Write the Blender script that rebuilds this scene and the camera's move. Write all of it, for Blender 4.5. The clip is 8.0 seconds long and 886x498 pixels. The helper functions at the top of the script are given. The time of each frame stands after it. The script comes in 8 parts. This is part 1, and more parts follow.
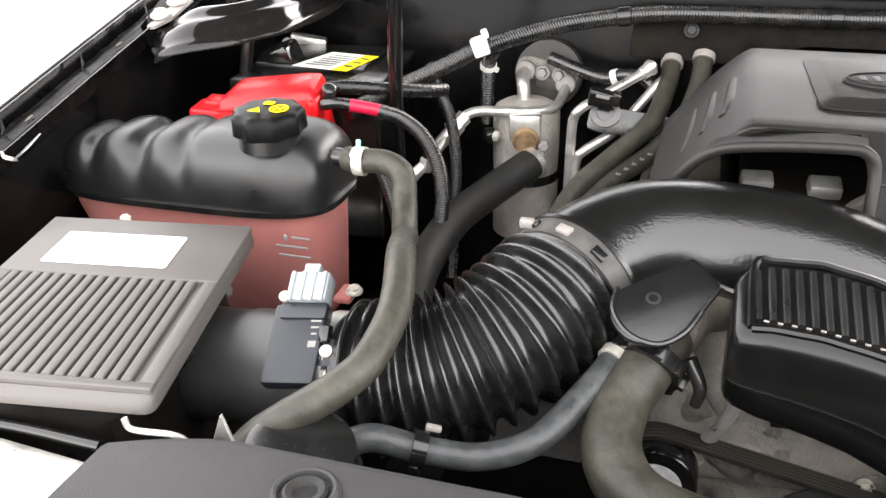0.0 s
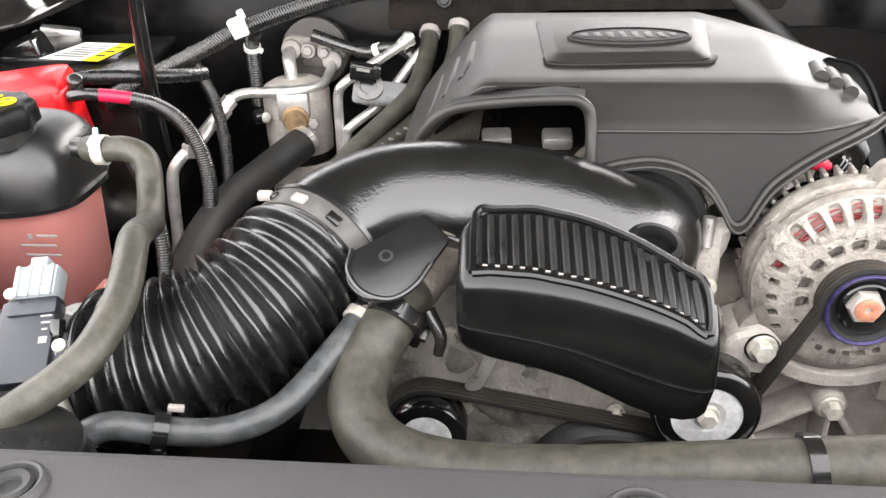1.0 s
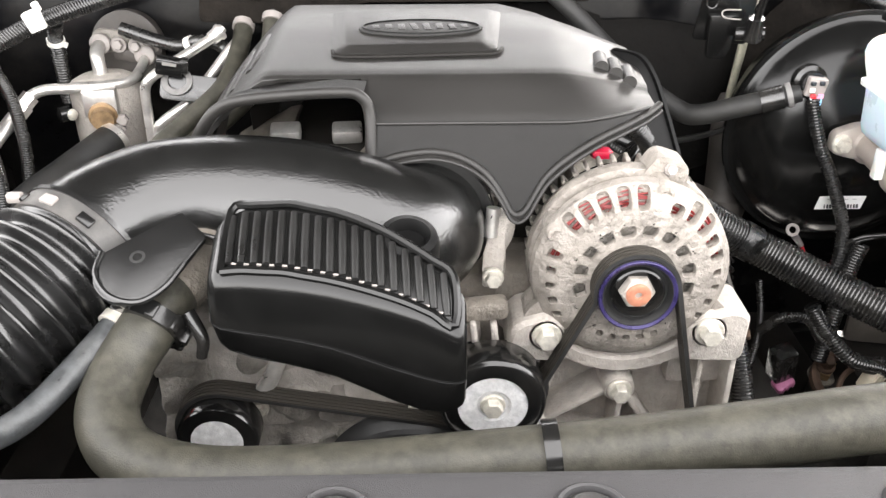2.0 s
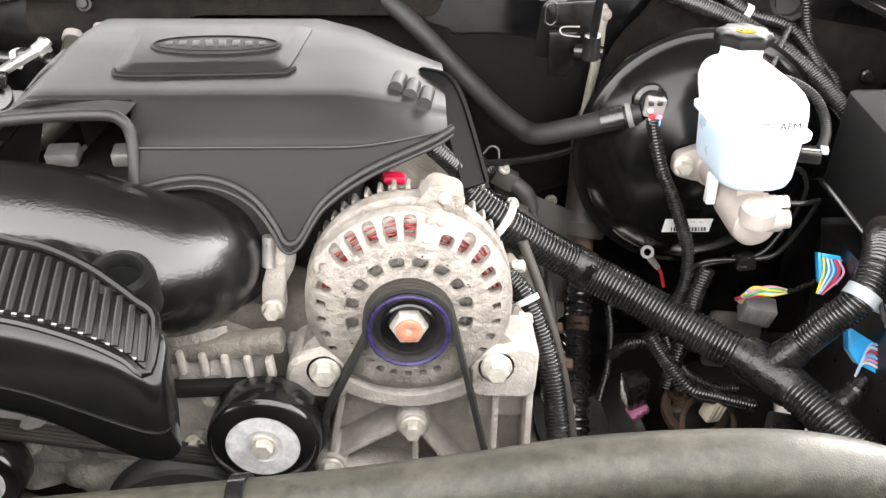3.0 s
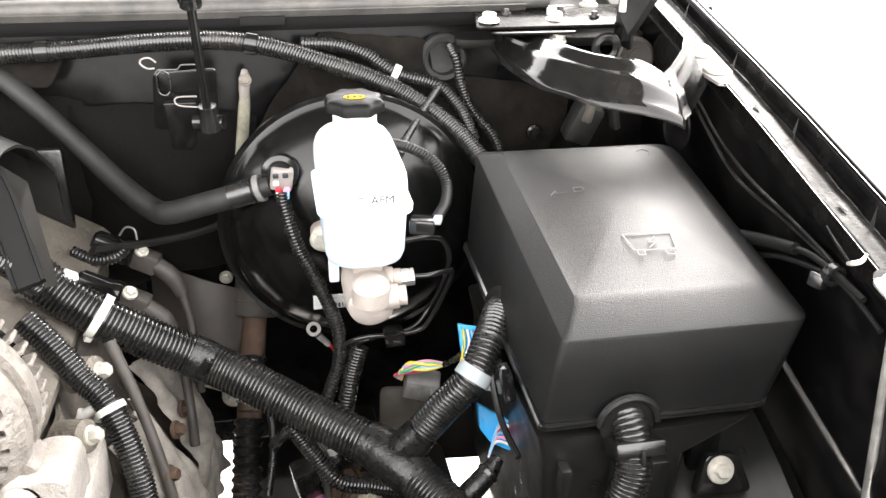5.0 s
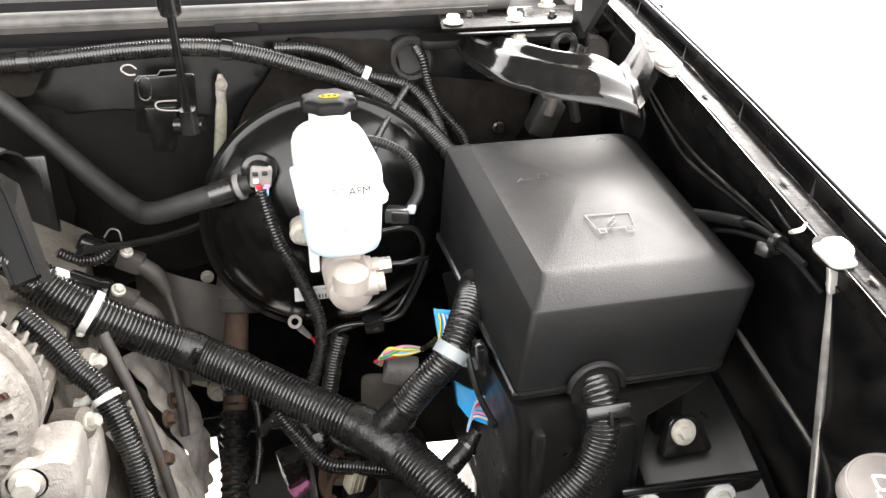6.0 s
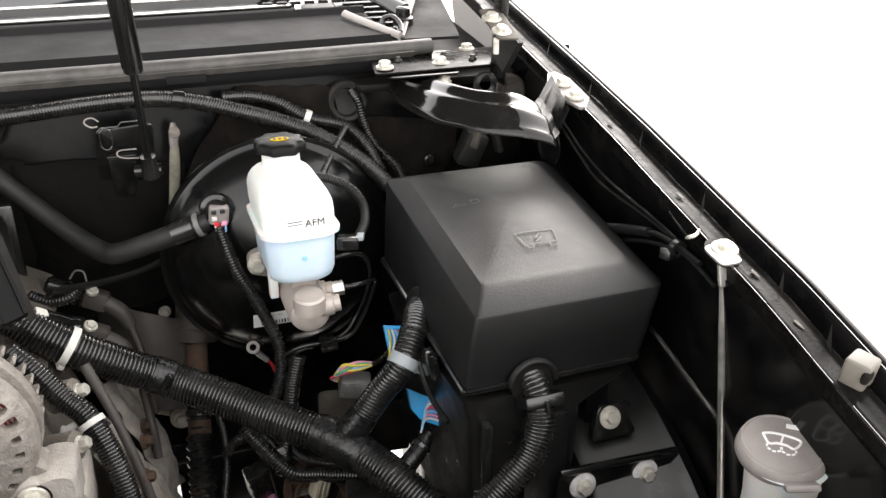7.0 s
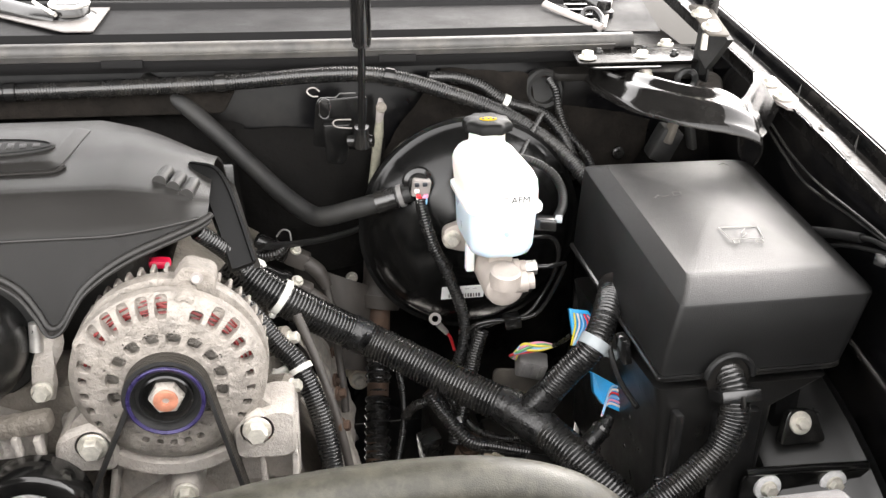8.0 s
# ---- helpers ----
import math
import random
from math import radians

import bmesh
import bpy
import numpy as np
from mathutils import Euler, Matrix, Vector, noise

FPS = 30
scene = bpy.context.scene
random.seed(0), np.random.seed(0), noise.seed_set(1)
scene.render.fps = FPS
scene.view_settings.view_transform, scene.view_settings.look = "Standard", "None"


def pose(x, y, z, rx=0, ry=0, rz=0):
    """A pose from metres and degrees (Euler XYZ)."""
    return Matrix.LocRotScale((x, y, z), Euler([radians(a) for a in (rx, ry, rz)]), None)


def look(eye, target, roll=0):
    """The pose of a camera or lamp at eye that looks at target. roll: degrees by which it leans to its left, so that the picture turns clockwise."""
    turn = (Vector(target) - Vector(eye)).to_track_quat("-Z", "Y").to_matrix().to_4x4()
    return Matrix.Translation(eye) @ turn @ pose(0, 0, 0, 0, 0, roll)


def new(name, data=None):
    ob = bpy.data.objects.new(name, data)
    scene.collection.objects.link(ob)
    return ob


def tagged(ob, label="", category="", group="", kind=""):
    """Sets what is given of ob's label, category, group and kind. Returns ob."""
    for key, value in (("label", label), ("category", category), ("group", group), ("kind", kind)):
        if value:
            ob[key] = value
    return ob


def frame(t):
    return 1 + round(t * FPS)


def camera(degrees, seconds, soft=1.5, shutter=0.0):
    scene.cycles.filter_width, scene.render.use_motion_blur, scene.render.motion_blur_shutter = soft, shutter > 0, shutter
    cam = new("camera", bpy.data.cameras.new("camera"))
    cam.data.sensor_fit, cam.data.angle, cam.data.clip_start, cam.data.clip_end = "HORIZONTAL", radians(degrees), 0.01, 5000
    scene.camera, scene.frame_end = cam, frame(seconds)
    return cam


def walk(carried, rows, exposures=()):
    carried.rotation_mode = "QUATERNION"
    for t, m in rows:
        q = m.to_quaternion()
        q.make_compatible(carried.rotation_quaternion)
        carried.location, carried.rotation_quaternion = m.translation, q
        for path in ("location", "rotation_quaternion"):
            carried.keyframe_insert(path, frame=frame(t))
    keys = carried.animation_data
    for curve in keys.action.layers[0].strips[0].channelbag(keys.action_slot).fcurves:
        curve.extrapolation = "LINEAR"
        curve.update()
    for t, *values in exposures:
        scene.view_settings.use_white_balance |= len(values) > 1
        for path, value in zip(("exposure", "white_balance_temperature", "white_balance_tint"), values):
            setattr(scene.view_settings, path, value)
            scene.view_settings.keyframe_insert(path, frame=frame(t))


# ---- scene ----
cam = camera(54.7, 8.0, soft=1.42)
METRES, EYE, TILT, LEAN, TURN = 0.95, 1.42, -27.0, 1.2, 17.0
ROWS = [
    (0.0, 0.0, 0.0, 0.0, 0.0, 0.0, -0.0),
    (0.5, 0.047, -0.0136, -0.0089, -5.77, -0.55, 3.16),
    (1.0, 0.0829, -0.0181, -0.0208, -10.34, -1.31, 5.65),
    (1.5, 0.1263, -0.0229, -0.0302, -14.67, -2.25, 7.46),
    (3.0, 0.3814, -0.0496, -0.0335, -17.68, -2.28, 6.97),
    (3.5, 0.4816, -0.0514, -0.0395, -17.62, -2.6, 6.86),
    (4.0, 0.5752, -0.0671, -0.0434, -19.17, -2.13, 7.77),
    (4.5, 0.669, -0.0756, -0.0332, -23.95, -1.09, 9.4),
    (6.0, 0.6338, -0.1177, -0.054, -28.41, -0.56, 12.45),
    (6.5, 0.6004, -0.1802, -0.0483, -31.33, -0.04, 14.85),
    (7.0, 0.5555, -0.2007, -0.0581, -33.7, 0.19, 15.62),
    (7.5, 0.499, -0.2032, -0.0598, -30.7, 1.26, 13.42),
    (8.0, 0.4669, -0.1808, -0.0636, -25.16, 2.16, 10.31),
]
EXPOSURES = [(t, e + 1.36, 6650 if t < 2 else 6740, 12) for t, e in ((0.0, 1.93), (0.5, 2.16), (1.5, 2.38), (3.0, 2.43), (4.5, 2.5), (6.0, 2.2), (6.5, 2.1), (7.0, 1.25), (7.5, 1.12), (8.0, 2.05))]
walk(cam, [(t, pose(0, 0, EYE, TILT, LEAN, TURN) @ pose(METRES * x, METRES * y, METRES * z, 90 + pitch, roll, yaw)) for t, x, y, z, yaw, pitch, roll in ROWS], EXPOSURES)

# ---- light: bright hazy sky, soft sun from beyond the windscreen ----
world = bpy.data.worlds.new("sky")
scene.world = world
world.use_nodes = True
wn, wl = world.node_tree.nodes, world.node_tree.links
sky = wn.new("ShaderNodeTexSky")
sky.sky_type, sky.sun_disc = "NISHITA", False
sky.sun_elevation, sky.sun_rotation = radians(36), radians(40)
sky.dust_density, sky.air_density = 2.2, 1.2
pale = wn.new("ShaderNodeHueSaturation")
pale.inputs["Saturation"].default_value = 0.12
wl.new(sky.outputs["Color"], pale.inputs["Color"])
haze = wn.new("ShaderNodeMixRGB")               # thin even cloud over the whole sky
haze.inputs["Fac"].default_value, haze.inputs["Color2"].default_value = 0.40, (5.0, 4.95, 4.85, 1)
wl.new(pale.outputs["Color"], haze.inputs["Color1"])
wl.new(haze.outputs["Color"], wn["Background"].inputs["Color"])
wn["Background"].inputs["Strength"].default_value = 0.15
sun_data = bpy.data.lights.new("sun", "SUN")
sun_data.energy, sun_data.angle, sun_data.color = 0.28, radians(36), (1.0, 0.96, 0.91)
sun = new("sun", sun_data)
sun.matrix_world = look((0.9 + 0.52 * 5, 0.75 + 0.62 * 5, 1.1 + 0.588 * 5), (0.9, 0.75, 1.1))


# ---- materials ----
def material(name, color, rough=0.5, metal=0.0, vary=0.25, scale=40.0, fine=900.0, bump=0.15, rough_vary=0.12,
             dust=0.0, dust_color=(0.42, 0.38, 0.32), coat=0.0, trans=0.0, sub=0.0, emit=0.0, spec=0.5, lump=0.0):
    """Colour and gloss vary at two scales; fine grain as relief; optional dust that lies in patches."""
    m = bpy.data.materials.new(name)
    m.use_nodes = True
    n, l = m.node_tree.nodes, m.node_tree.links
    b = n["Principled BSDF"]
    co = n.new("ShaderNodeTexCoord")
    big = n.new("ShaderNodeTexNoise")
    big.inputs["Scale"].default_value, big.inputs["Detail"].default_value, big.inputs["Roughness"].default_value = scale, 6, 0.62
    small = n.new("ShaderNodeTexNoise")
    small.inputs["Scale"].default_value, small.inputs["Detail"].default_value = fine, 3
    for t in (big, small):
        l.new(co.outputs["Object"], t.inputs["Vector"])
    ramp = n.new("ShaderNodeMapRange")
    ramp.inputs["From Min"].default_value, ramp.inputs["From Max"].default_value = 0.3, 0.7
    ramp.inputs["To Min"].default_value, ramp.inputs["To Max"].default_value = 1 - vary, 1 + vary
    l.new(big.outputs["Fac"], ramp.inputs["Value"])
    mul = n.new("ShaderNodeVectorMath")
    mul.operation = "SCALE"
    mul.inputs[0].default_value = color
    l.new(ramp.outputs["Result"], mul.inputs["Scale"])
    base = mul.outputs["Vector"]
    if dust:
        patch = n.new("ShaderNodeTexNoise")
        patch.inputs["Scale"].default_value, patch.inputs["Detail"].default_value, patch.inputs["Roughness"].default_value = scale * 0.37, 8, 0.7
        l.new(co.outputs["Object"], patch.inputs["Vector"])
        pr = n.new("ShaderNodeMapRange")
        pr.inputs["From Min"].default_value, pr.inputs["From Max"].default_value = 0.45, 0.75
        pr.inputs["To Max"].default_value = dust
        l.new(patch.outputs["Fac"], pr.inputs["Value"])
        mix = n.new("ShaderNodeMix")
        mix.data_type = "RGBA"
        mix.inputs["B"].default_value = (*dust_color, 1)
        l.new(pr.outputs["Result"], mix.inputs["Factor"])
        l.new(base, mix.inputs["A"])
        base = mix.outputs["Result"]
    l.new(base, b.inputs["Base Color"])
    rr = n.new("ShaderNodeMapRange")
    rr.inputs["From Min"].default_value, rr.inputs["From Max"].default_value = 0.3, 0.7
    rr.inputs["To Min"].default_value, rr.inputs["To Max"].default_value = max(0.02, rough - rough_vary), min(1, rough + rough_vary)
    l.new(big.outputs["Fac"], rr.inputs["Value"])
    l.new(rr.outputs["Result"], b.inputs["Roughness"])
    b.inputs["Metallic"].default_value = metal
    b.inputs["Coat Weight"].default_value = coat
    b.inputs["Coat Roughness"].default_value = 0.08
    b.inputs["Transmission Weight"].default_value = trans
    b.inputs["Subsurface Weight"].default_value = sub
    b.inputs["Subsurface Scale"].default_value = 0.01
    b.inputs["Specular IOR Level"].default_value = spec
    if emit:
        b.inputs["Emission Color"].default_value, b.inputs["Emission Strength"].default_value = (*color, 1), emit
    if bump:
        bp = n.new("ShaderNodeBump")
        bp.inputs["Strength"].default_value, bp.inputs["Distance"].default_value = bump, 0.001
        l.new(small.outputs["Fac"], bp.inputs["Height"])
        if lump:                               # coarse casting skin below the fine grain
            coarse = n.new("ShaderNodeTexNoise")
            coarse.inputs["Scale"].default_value, coarse.inputs["Detail"].default_value = fine * 0.32, 4
            l.new(co.outputs["Object"], coarse.inputs["Vector"])
            lp = n.new("ShaderNodeBump")
            lp.inputs["Strength"].default_value, lp.inputs["Distance"].default_value = lump, 0.003
            l.new(coarse.outputs["Fac"], lp.inputs["Height"])
            l.new(lp.outputs["Normal"], bp.inputs["Normal"])
        l.new(bp.outputs["Normal"], b.inputs["Normal"])
    return m


M_ground = material("concrete", (0.62, 0.60, 0.57), 0.85, scale=3, fine=120, bump=0.5, vary=0.2, dust=0.3, dust_color=(0.3, 0.28, 0.25))
M_paint = material("black_paint", (0.0032, 0.0032, 0.0036), 0.17, scale=30, bump=0.02, rough_vary=0.05, dust=0.03, spec=0.10)
M_flange = material("dusty_black_flange", (0.0055, 0.0052, 0.005), 0.26, scale=50, fine=260, bump=0.3, vary=0.5, rough_vary=0.12, dust=0.5, dust_color=(0.016, 0.0145, 0.013), spec=0.03)
M_gloss = material("gloss_black_enamel", (0.006, 0.006, 0.006), 0.14, scale=30, bump=0.0, rough_vary=0.04, spec=0.5, coat=0.7)
M_brace = material("glossy_black_steel", (0.010, 0.0095, 0.009), 0.12, scale=60, fine=240, bump=0.05, vary=0.35, rough_vary=0.05, spec=0.35)
M_apron = material("satin_black_metal", (0.0085, 0.0085, 0.0083), 0.34, scale=18, bump=0.05, dust=0.10, dust_color=(0.030, 0.027, 0.024), spec=0.45)
M_dark = material("dark_undercoat", (0.011, 0.0102, 0.0093), 0.5, scale=14, bump=0.4, vary=0.4, dust=0.3, dust_color=(0.032, 0.028, 0.023), spec=0.16)
M_cover = material("grey_cover_plastic", (0.0190, 0.0181, 0.0171), 0.39, scale=9, fine=1600, bump=0.28, vary=0.14, rough_vary=0.05, spec=0.34)
M_plastic = material("black_moulded_plastic", (0.008, 0.008, 0.008), 0.20, scale=25, fine=1300, bump=0.2, rough_vary=0.05, spec=0.8)
M_tube = material("pebbled_black_plastic", (0.0065, 0.0065, 0.0063), 0.22, scale=25, fine=420, bump=0.28, rough_vary=0.05, spec=0.8)
M_smooth = material("smooth_black_plastic", (0.007, 0.007, 0.007), 0.15, scale=30, bump=0.05, dust=0.03, spec=0.6)
M_grain = material("grained_black_plastic", (0.0042, 0.0042, 0.0042), 0.47, scale=16, fine=950, bump=0.45, vary=0.12, rough_vary=0.05, spec=0.45)
M_airbox = material("grey_airbox_plastic", (0.105, 0.096, 0.090), 0.48, scale=12, fine=1200, bump=0.2, vary=0.10)
M_rad = material("grey_radiator_cover_plastic", (0.045, 0.044, 0.045), 0.45, scale=10, fine=1500, bump=0.35, vary=0.08, spec=0.18)
M_rubber = material("weathered_grey_rubber", (0.036, 0.0345, 0.027), 0.45, spec=0.38, scale=140, fine=900, bump=0.3, vary=0.3, dust=0.45, dust_color=(0.115, 0.107, 0.083))
M_bluehose = material("blue_grey_mottled_rubber", (0.040, 0.043, 0.045), 0.38, scale=110, fine=700, bump=0.3, vary=0.5, dust=0.5, dust_color=(0.11, 0.11, 0.105), spec=0.5)
M_hose = material("black_rubber_hose", (0.010, 0.010, 0.0098), 0.6, scale=60, fine=900, bump=0.35, dust=0.12, dust_color=(0.12, 0.11, 0.09))
M_bellows = material("black_rubber_bellows", (0.008, 0.008, 0.008), 0.26, scale=30, fine=900, bump=0.12, spec=0.75)
M_loom = material("black_split_loom", (0.009, 0.009, 0.009), 0.24, scale=60, bump=0.08, dust=0.05, spec=0.8)
M_tape = material("black_tape", (0.008, 0.008, 0.008), 0.28, scale=120, fine=300, bump=0.6)
M_cast = material("cast_aluminium", (0.42, 0.39, 0.355), 0.55, metal=0.1, scale=45, fine=650, bump=0.9, vary=0.22, dust=0.6, dust_color=(0.28, 0.24, 0.20), lump=0.6)
M_cast_dark = material("dirty_cast_aluminium", (0.18, 0.16, 0.135), 0.65, metal=0.08, scale=30, fine=500, bump=1.0, vary=0.3, dust=0.7, dust_color=(0.09, 0.078, 0.062), lump=0.8)
M_cast_mid = material("greasy_cast_aluminium", (0.27, 0.25, 0.225), 0.6, metal=0.1, scale=40, fine=600, bump=0.9, vary=0.35, dust=0.6, dust_color=(0.10, 0.085, 0.07), lump=0.8)
M_maf = material("satin_dark_grey_plastic", (0.030, 0.030, 0.030), 0.4, scale=30, fine=1200, bump=0.1, rough_vary=0.05, spec=0.7)
M_alt = material("alternator_aluminium", (0.262, 0.238, 0.213), 0.5, metal=0.1, scale=90, fine=620, bump=1.0, vary=0.32, dust=0.5, dust_color=(0.30, 0.268, 0.228), lump=0.8)
M_alu = material("bare_aluminium", (0.66, 0.64, 0.61), 0.36, metal=0.8, scale=50, bump=0.15, dust=0.2)
M_zinc = material("zinc_bolt", (0.60, 0.575, 0.51), 0.42, metal=0.4, scale=150, bump=0.2, dust=0.3)
M_steel = material("worn_steel_disc", (0.72, 0.72, 0.72), 0.42, metal=0.1, scale=110, bump=0.5, vary=0.25)
M_rust = material("rusty_steel", (0.075, 0.045, 0.03), 0.8, metal=0.2, scale=60, bump=0.6, vary=0.4)
M_red = material("red_plastic", (0.70, 0.008, 0.012), 0.34, scale=40, vary=0.08, bump=0.05)
M_redtape = material("red_sleeve", (0.60, 0.01, 0.05), 0.4, scale=40, vary=0.1)
M_tank = material("pink_coolant_plastic", (0.42, 0.165, 0.15), 0.38, scale=14, sub=0.35, vary=0.10, bump=0.05)
M_tanktop = material("satin_black_tank_top", (0.008, 0.008, 0.008), 0.36, scale=20, fine=1100, bump=0.15, spec=0.6)
M_res = material("white_reservoir_plastic", (0.72, 0.73, 0.71), 0.38, scale=20, sub=0.3, vary=0.04, bump=0.04)
M_fluid = material("bluish_reservoir_plastic", (0.56, 0.68, 0.78), 0.36, scale=20, sub=0.3, vary=0.05, bump=0.04)
M_white = material("white_label", (0.82, 0.82, 0.80), 0.5, scale=60, vary=0.05, bump=0.05)
M_whitepl = material("white_plastic_clip", (0.72, 0.71, 0.66), 0.5, scale=80, vary=0.1)
M_yellow = material("yellow_print", (0.85, 0.66, 0.02), 0.9, scale=60, vary=0.06, spec=0.05)
M_ink = material("dark_print", (0.03, 0.03, 0.03), 0.5, scale=60)
M_icon = material("pale_print", (0.24, 0.232, 0.22), 0.5, scale=60, vary=0.05)
M_lightgrey = material("light_grey_connector", (0.30, 0.33, 0.345), 0.42, scale=60, vary=0.1)
M_sensor = material("blue_black_sensor_plastic", (0.016, 0.019, 0.025), 0.38, scale=40, bump=0.1)
M_copper = material("red_lacquered_copper", (0.15, 0.007, 0.006), 0.34, metal=0.2, scale=120, vary=0.3)
M_purple = material("purple_pulley_ring", (0.032, 0.025, 0.090), 0.3, metal=0.3, scale=60)
M_orange = material("orange_primer_shaft", (0.52, 0.22, 0.14), 0.45, metal=0.2, scale=90)
M_mat = material("black_sound_mat", (0.0050, 0.0046, 0.0042), 0.8, scale=26, fine=190, bump=0.7, vary=0.4, lump=0.8, spec=0.1)
M_gold = material("gold_print", (0.62, 0.42, 0.02), 0.7, scale=60, vary=0.06, spec=0.1)
M_rib = material("worn_belt_rib", (0.030, 0.026, 0.021), 0.6, scale=90, bump=0.3, vary=0.3)
M_brass = material("corroded_brass", (0.30, 0.20, 0.11), 0.5, metal=0.5, scale=90, bump=0.4, vary=0.4)
M_boot = material("grey_brown_rubber_boot", (0.050, 0.044, 0.039), 0.55, scale=60, bump=0.3, vary=0.25)
M_shield = material("pressed_heat_shield", (0.40, 0.37, 0.33), 0.5, metal=0.2, scale=40, fine=300, bump=0.5, vary=0.4, dust=0.5, dust_color=(0.12, 0.094, 0.072))
M_booster = material("deep_black_enamel", (0.0045, 0.0045, 0.0044), 0.20, scale=30, bump=0.02, rough_vary=0.05, spec=0.36)
M_dullrib = material("dull_black_rib_plastic", (0.0085, 0.0083, 0.008), 0.36, scale=30, fine=1300, bump=0.2, spec=0.4)
M_belt = material("black_ribbed_belt", (0.018, 0.018, 0.018), 0.5, scale=60, bump=0.2)
M_felt = material("grey_felt", (0.0098, 0.0083, 0.0070), 0.95, scale=26, fine=190, bump=0.9, vary=0.6, lump=1.4, spec=0.1)
M_cowl = material("grey_cowl_plastic", (0.0125, 0.0123, 0.0125), 0.6, scale=12, fine=1100, bump=0.4, vary=0.08, spec=0.06)
M_cap = material("mid_grey_cap_plastic", (0.27, 0.245, 0.23), 0.5, scale=40, bump=0.2, vary=0.12)
M_stop = material("taupe_rubber", (0.13, 0.118, 0.10), 0.6, scale=50, bump=0.3, vary=0.2)
M_taupe = material("dusty_taupe_steel", (0.085, 0.075, 0.064), 0.7, scale=40, bump=0.4, vary=0.3)
M_matte = material("matte_black_cap_plastic", (0.0065, 0.0065, 0.0065), 0.42, scale=40, bump=0.1, spec=0.12)
M_seal = material("grey_seal_rubber", (0.062, 0.060, 0.058), 0.5, scale=40, bump=0.2, dust=0.2)
M_beige = material("beige_cast_cylinder", (0.46, 0.41, 0.37), 0.5, metal=0.3, scale=50, fine=700, bump=0.6, vary=0.1)
M_tan = material("tan_connector_plastic", (0.52, 0.47, 0.37), 0.5, scale=60)
M_blue = material("blue_connector_plastic", (0.02, 0.38, 0.80), 0.4, scale=60, vary=0.12)
M_grey = material("grey_connector_plastic", (0.17, 0.165, 0.16), 0.5, scale=60)
M_pink = material("pink_connector_plastic", (0.42, 0.13, 0.26), 0.45, scale=60)
M_wires = {"red": material("red_wire", (0.65, 0.03, 0.04), 0.4), "yellow": material("yellow_wire", (0.75, 0.62, 0.05), 0.4),
           "green": material("green_wire", (0.08, 0.35, 0.12), 0.4), "lblue": material("light_blue_wire", (0.25, 0.50, 0.75), 0.4),
           "white": material("white_wire", (0.75, 0.74, 0.70), 0.4), "pink": material("pink_wire", (0.80, 0.30, 0.45), 0.4)}
M_green = material("mint_green_tab", (0.25, 0.75, 0.6), 0.4, scale=60)
M_clothcable = material("braided_cable", (0.23, 0.22, 0.17), 0.75, scale=200, fine=900, bump=0.9)
M_glass = material("dark_windscreen", (0.02, 0.022, 0.024), 0.04, scale=10, bump=0.0, rough_vary=0.01)


# ---- building helpers ----
WHERE = {}


def at_base(name, base, label, category, group="", kind=""):
    ob = new(name)
    ob.empty_display_size = 0.02
    ob.location = base
    WHERE[ob] = Vector(base)
    return tagged(ob, label, category, group, kind)


def to_object(name, bm, mat, base, angle=38):
    bmesh.ops.recalc_face_normals(bm, faces=bm.faces)
    bmesh.ops.translate(bm, verts=bm.verts, vec=-Vector(base))
    me = bpy.data.meshes.new(name)
    bm.to_mesh(me)
    bm.free()
    me.materials.append(mat)
    me.shade_smooth()
    me.set_sharp_from_angle(angle=radians(angle))
    return new(name, me)


def part(name, bm, mat, parent, label="", angle=38):
    base = WHERE[parent]
    ob = to_object(name, bm, mat, base, angle)
    ob.parent = parent
    WHERE[ob] = base
    return tagged(ob, label)


def single(name, bm, mat, base, label, category, group="", kind="", angle=38):
    ob = to_object(name, bm, mat, base, angle)
    ob.location = base
    WHERE[ob] = Vector(base)
    return tagged(ob, label, category, group, kind)


def spline(pts, n=10):
    p = [Vector(q) for q in pts]
    p = [p[0] * 2 - p[1]] + p + [p[-1] * 2 - p[-2]]
    out = []
    for i in range(1, len(p) - 2):
        a, b, c, d = p[i - 1:i + 3]
        for k in range(n):
            s = k / n
            out.append(0.5 * (2 * b + (c - a) * s + (2 * a - 5 * b + 4 * c - d) * s * s + (3 * b - 3 * c + d - a) * s ** 3))
    return out + [p[-2]]


def even(pts, step):
    """The line resampled at an even step."""
    out, left = [pts[0].copy()], step
    for a, b in zip(pts, pts[1:]):
        d = (b - a).length
        while d >= left:
            a = a + (b - a).normalized() * left
            out.append(a.copy())
            d, left = (b - a).length, step
        left -= d
    return out


